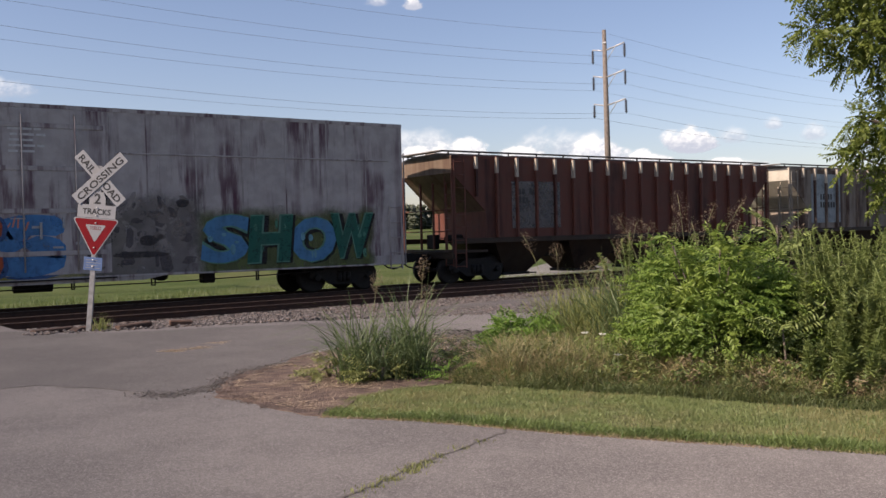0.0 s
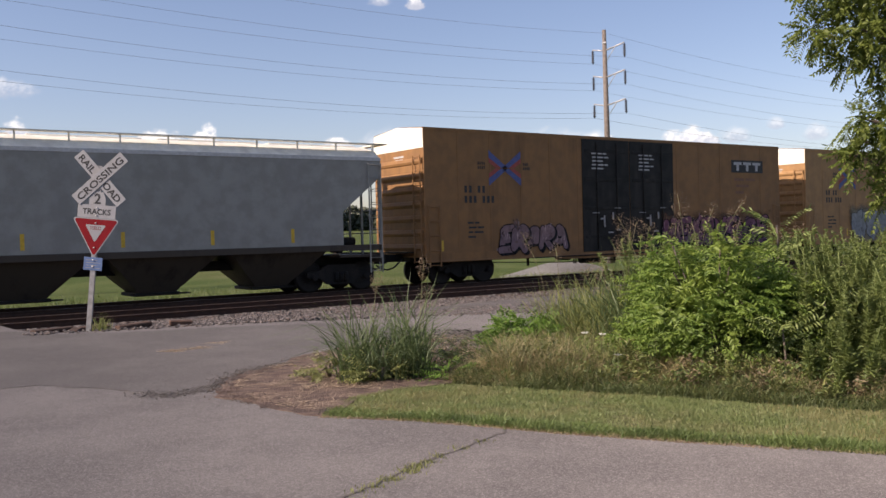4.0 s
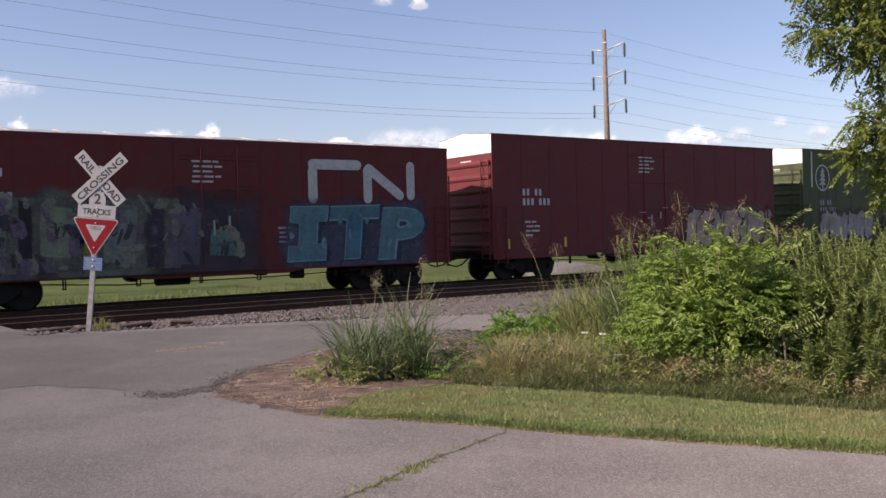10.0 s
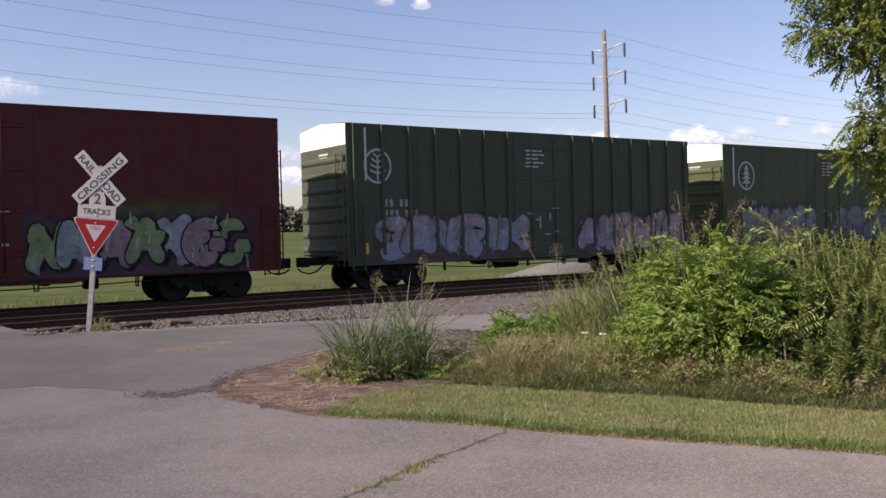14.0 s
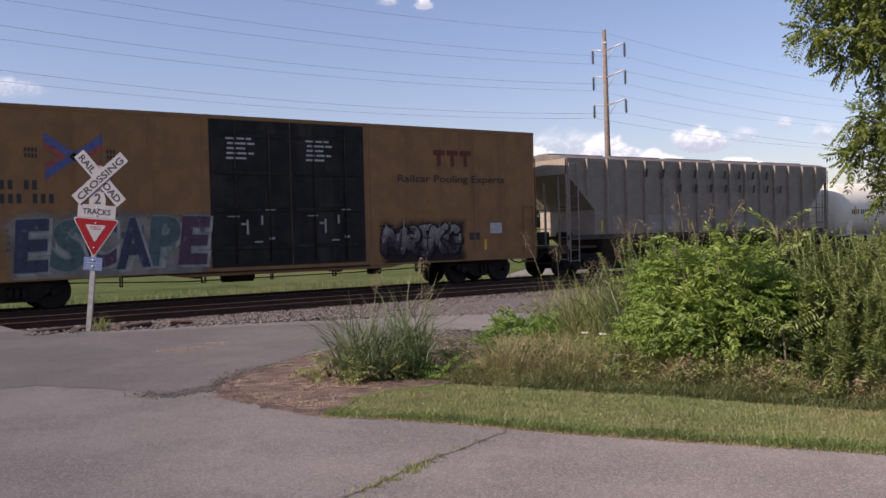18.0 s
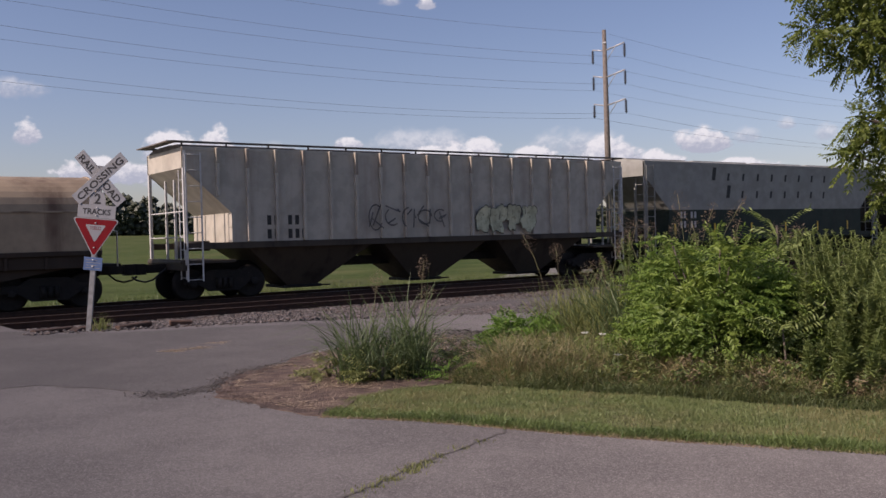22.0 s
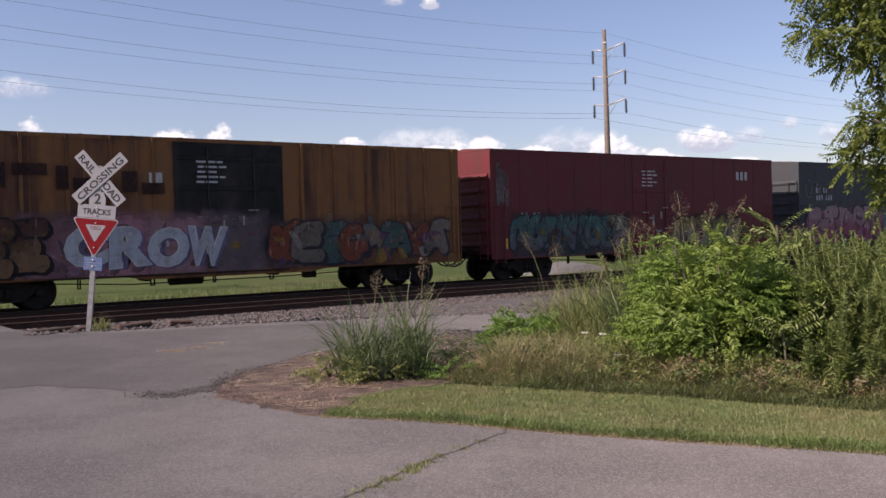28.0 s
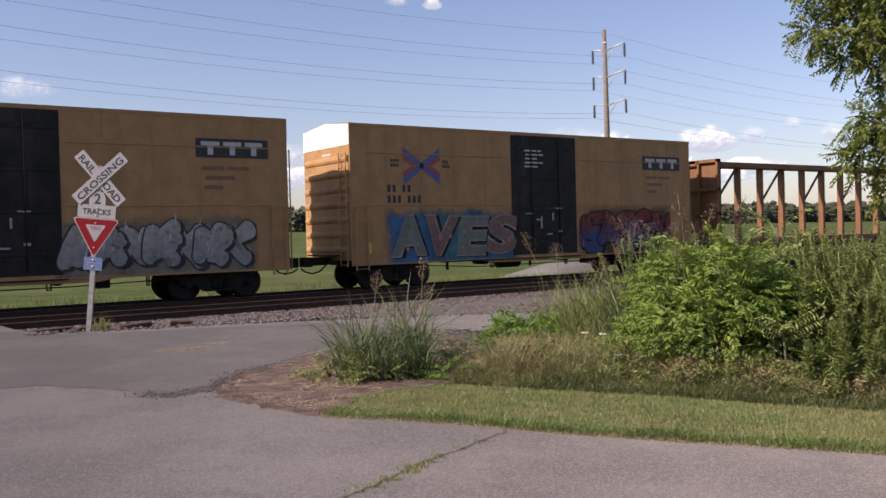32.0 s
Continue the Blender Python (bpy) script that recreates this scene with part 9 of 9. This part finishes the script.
feather_bush("large dense bush of feathered mid-green leaves", *beside(2.98, 10.0), (0.98, 0.92, 0.73), 2500, 0.068, G_BUSH, 46, 6)
feather_bush("low green shrub in front of the tall weeds", *beside(3.62, 9.6), (0.45, 0.45, 0.36), 420, 0.062, G_BUSH, 12, 1)
feather_bush("side shrub of green leaves beside the bush", *beside(2.30, 10.3), (0.36, 0.40, 0.36), 320, 0.06, G_BUSH, 10, 2)


feather_bush("small bright green shrub at the dirt edge", *beside(1.02, 11.6), (0.44, 0.40, 0.27), 420, 0.06, G_BRIGHT, 14)
feather_bush("low leafy weed under the tall grass", *beside(-0.72, 9.95), (0.22, 0.16, 0.10), 80, 0.05, G_ROUGH, 6)
feather_bush("low leafy weed on bare dirt", *beside(-1.32, 10.3), (0.17, 0.15, 0.12), 60, 0.045, G_ROUGH, 5)
feather_bush("small leafy weed at the corner of the lawn", *beside(0.05, 10.0), (0.10, 0.10, 0.09), 34, 0.045, G_BRIGHT, 4)
feather_bush("dark withered brush beside the tall grass", *beside(0.22, 10.9), (0.26, 0.22, 0.12), 60, 0.045, G_DARK, 7)
feather_bush("brown dead brush beside the tall grass", *beside(0.05, 11.2), (0.34, 0.26, 0.17), 60, 0.04, G_BROWN, 8)
# Dark leaves here paint the shade beneath the large bush.
feather_bush("green shrub coloured dark for the shade under the bush", *beside(3.55, 9.3), (0.5, 0.4, 0.30), 330, 0.06, G_DARK, 12)


def sumac():
    """Saplings with long feathered leaves that rise over the weeds."""
    rng = np.random.default_rng(31)
    for side, far, tall, count, lab in ((3.72, 10.1, 1.62, 11, "young sapling with long feathered leaves above the weeds"), (3.35, 9.0, 0.62, 8, "small sapling with narrow leaves before the bush"), (3.9, 9.3, 0.85, 7, "slim sapling with pale narrow leaves among weeds")):
        root = thing("sumac_sapling", lab, "sapling", "saplings")
        x, y = beside(side, far)
        root.location = (x, y, -0.02)
        part("stem", Shape().tube([(0, 0, 0), (0.02, 0, tall * 0.5), (0, 0.02, tall)], 0.010, 6), G_BARK, root)
        A, D, S = [], [], []
        for k in range(count):
            a = 6.28 * k / count + rng.uniform(-0.2, 0.2)
            b = (0, 0.02, tall * rng.uniform(0.72, 1.0))
            q = fronds(b, (math.cos(a) * 0.34, math.sin(a) * 0.34, b[2] + rng.uniform(0.12, 0.34)), rng, 11, 0.085)
            A.append(q[0]), D.append(q[1]), S.append(q[2])
        v, f = leaves(rng, np.concatenate(A), np.concatenate(D), np.concatenate(S), 0.26, 0.15)
        part("leaves", bulk("leaves", v, f, G_WEED), None, root, "feathered green leaves")


sumac()


def locust_tree():
    """The tree whose limbs hang in from the side: trunk, limbs and feathered leaves."""
    rng = RNG
    root = thing("walnut_tree", "leafy walnut-like tree with feathered drooping leaves", "tree")
    o = spot(5.9, 9.9)
    root.location = (o[0], o[1], -0.05)
    local = lambda s, d, z: Vector(spot(s, d, z) - o)
    lumps = [(3.76, 4.06, 0.22), (4.0, 3.95, 0.26), (4.3, 3.9, 0.35), (4.55, 3.8, 0.4), (3.7, 3.55, 0.13), (3.9, 3.57, 0.2), (4.2, 3.52, 0.26), (4.46, 3.38, 0.26), (4.15, 3.27, 0.15), (4.36, 3.22, 0.15), (4.55, 2.95, 0.14),
             (4.3, 2.6, 0.16), (4.5, 2.55, 0.21), (4.14, 2.64, 0.1), (4.22, 2.38, 0.14), (4.46, 2.32, 0.2), (4.08, 2.24, 0.1), (4.53, 2.08, 0.19), (4.52, 1.85, 0.15), (4.8, 4.1, 0.64), (5.05, 3.25, 0.7), (5.1, 2.3, 0.7), (5.6, 4.6, 1.2)]
    part("trunk", Shape().turned([(0, 0.16), (0.6, 0.13), (2.2, 0.11), (4.2, 0.07), (5.6, 0.03)], (0, 0, 0), "z", 12), G_BARK, root, "grey-brown tapered trunk")
    A, D, S = [], [], []
    for s, z, r in lumps:
        c = local(s + (0.10 if z > 2.8 else 0.16), 9.4 + rng.uniform(-0.12, 0.12), z + 0.10)
        start = Vector((0, 0, max(0.9, min(4.6, z - 0.9))))
        mid = (start + c) / 2 + Vector((0, 0, 0.25))
        part("limb", Shape().tube([start, mid, c], 0.010 if r < 1 else 0.035, 6), G_BARK, root)
        n = int(10 + 330 * r ** 1.6)
        for _ in range(n):
            q = Vector(rng.normal(size=3)).normalized() * r * rng.uniform(0.2, 1.0)
            base = c + q * 0.7
            aim = (q.normalized() * 0.9 + RIGHT * -0.25 + Vector((0, 0, -0.35)) + Vector(rng.normal(0, 0.30, 3))).normalized()
            k = fronds(base, base + aim * rng.uniform(0.16, 0.30), rng, 8, 0.066)
            A.append(k[0]), D.append(k[1]), S.append(k[2])
    v, f = leaves(rng, np.concatenate(A), np.concatenate(D), np.concatenate(S), 0.36, 0.15)
    part("crown", bulk("crown", v, f, G_TREE), None, root, "open crown of feathered green leaves")


locust_tree()


def small_weeds():
    for s, d, h, n in ((-6.35, 16.7, 0.45, 50), (-6.2, 16.65, 0.35, 40), (0.15, 11.8, 0.25, 60), (0.5, 10.6, 0.25, 90), (0.2, 10.2, 0.2, 80)):
        x, y = beside(s, d)
        root = thing("weed", "small tuft of grass growing out of gravel", "weed", "", (x, y, -0.06))
        a, q = RNG.uniform(0, 6.28, n), RNG.random(n) * 0.12
        v, f = blades(RNG, np.stack((np.cos(a) * q, np.sin(a) * q, np.zeros(n)), 1), h * RNG.uniform(0.5, 1.1, n), np.full(n, 0.009), RNG.uniform(0.1, 0.7, n))
        part("blade_tuft", bulk("blade_tuft", v, f, G_ROUGH), None, root)
    q = np.repeat(np.array([(2.58, 4.60), (2.66, 4.76), (2.8, 4.95), (2.95, 5.0), (3.1, 5.06), (3.3, 5.15), (3.42, 5.22), (3.55, 5.27), (3.7, 5.35), (3.95, 5.45), (4.2, 5.53)]), (60, 70, 40, 60, 90, 130, 110, 50, 40, 30, 25), axis=0)
    q = np.column_stack((q + RNG.normal(0, 0.04, q.shape), np.zeros(len(q))))
    stuff("crack_weeds", *tufts(RNG, q, RNG.uniform(0.01, 0.035, len(q)), np.full(len(q), 0.007)), G_ROUGH, "low green weeds growing in the road crack")


small_weeds()


def field_edge():
    """Taller unmown grass along the far side of the ballast."""
    n = 30000
    x = 0.5 + 45 * RNG.random(n)
    y = 28.6 + np.abs(RNG.normal(0, 4.5, n))
    p = np.stack((x, y, np.where(y < 31.5, -0.215 - 0.35 * np.clip((y - 28.5) / 3, 0, 1), -0.6)), 1)
    stuff("field_edge_grass", *tufts(RNG, p, RNG.uniform(0.05, 0.26, n) * (0.4 + 1.0 * patchy(p, 0.9)), np.full(n, 0.022)), G_FIELD, "unmown grass between the tracks and the field")


field_edge()


def white_flowers():
    """A few white blooms on thin stems in the dead grass."""
    for side, far, z in ((1.47, 9.6, 0.53), (1.66, 9.6, 0.51), (1.70, 9.0, 0.37)):
        x, y = beside(side, far)
        root = thing("wildflower", "white wildflower on a thin stem among dead grass", "flower", "white flowers", (x, y, -0.02))
        part("stem", Shape().tube([(0, 0, 0), (0.01, 0, z * 0.5), (0, 0, z)], 0.004, 4), G_STEM, root)
        a = np.arange(9) * 0.698
        v, f = leaves(RNG, np.tile((0.0, 0.0, z), (9, 1)), np.stack((np.cos(a), np.sin(a), np.full(9, 0.35)), 1), np.full(9, 0.045), 0.6, 0.1)
        part("bloom", bulk("bloom", v, f, M_PETAL), None, root, "white petals")


M_PETAL = leafy("white_petal", (0.72, 0.72, 0.66), (0.62, 0.62, 0.55), 0.3)
white_flowers()


# ---------------------------------------------------------------- what moves
SPEEDS = ((0, 19.15), (3, 19.10), (8, 19.03), (14, 19.00), (20, 19.02), (28, 18.98), (32, 18.88))


def gone(t):
    """How far the train has run since the start, in metres."""
    total = 0.0
    for (t0, v0), (t1, v1) in zip(SPEEDS, SPEEDS[1:]):
        if t <= t0:
            break
        e = min(t, t1)
        ve = v0 + (v1 - v0) * (e - t0) / (t1 - t0)
        total += (v0 + ve) / 2 * (e - t0)
    return total


def motions():
    """The train rolls past, its wheels turn, and the clouds drift."""
    for ob, u in TRAIN:
        walk(ob, [(t, pose(u - gone(t), YC, 0)) for t in range(0, 33, 2)])
    frames = 32 * FPS
    for lot, dx in ((FRONT_SETS, -0.89), (REAR_SETS, 0.89)):
        walk(lot[0], [(k / FPS, pose(dx, 0, R_W) @ Matrix.Rotation(-gone(k / FPS) / R_W, 4, "Y")) for k in range(frames + 1)])
        keys = lot[0].animation_data
        for ob in lot[1:]:
            ob.rotation_mode = "QUATERNION"
            mine = ob.animation_data_create()
            mine.action = keys.action
            mine.action_slot = keys.action_slot
    for ob in CLOUDS:
        m = ob.matrix_world.copy()
        walk(ob, [(t, Matrix.Translation(FLAT_RIGHT * (t - 16) * 2.0) @ m) for t in (0, 16, 32)])


motions()
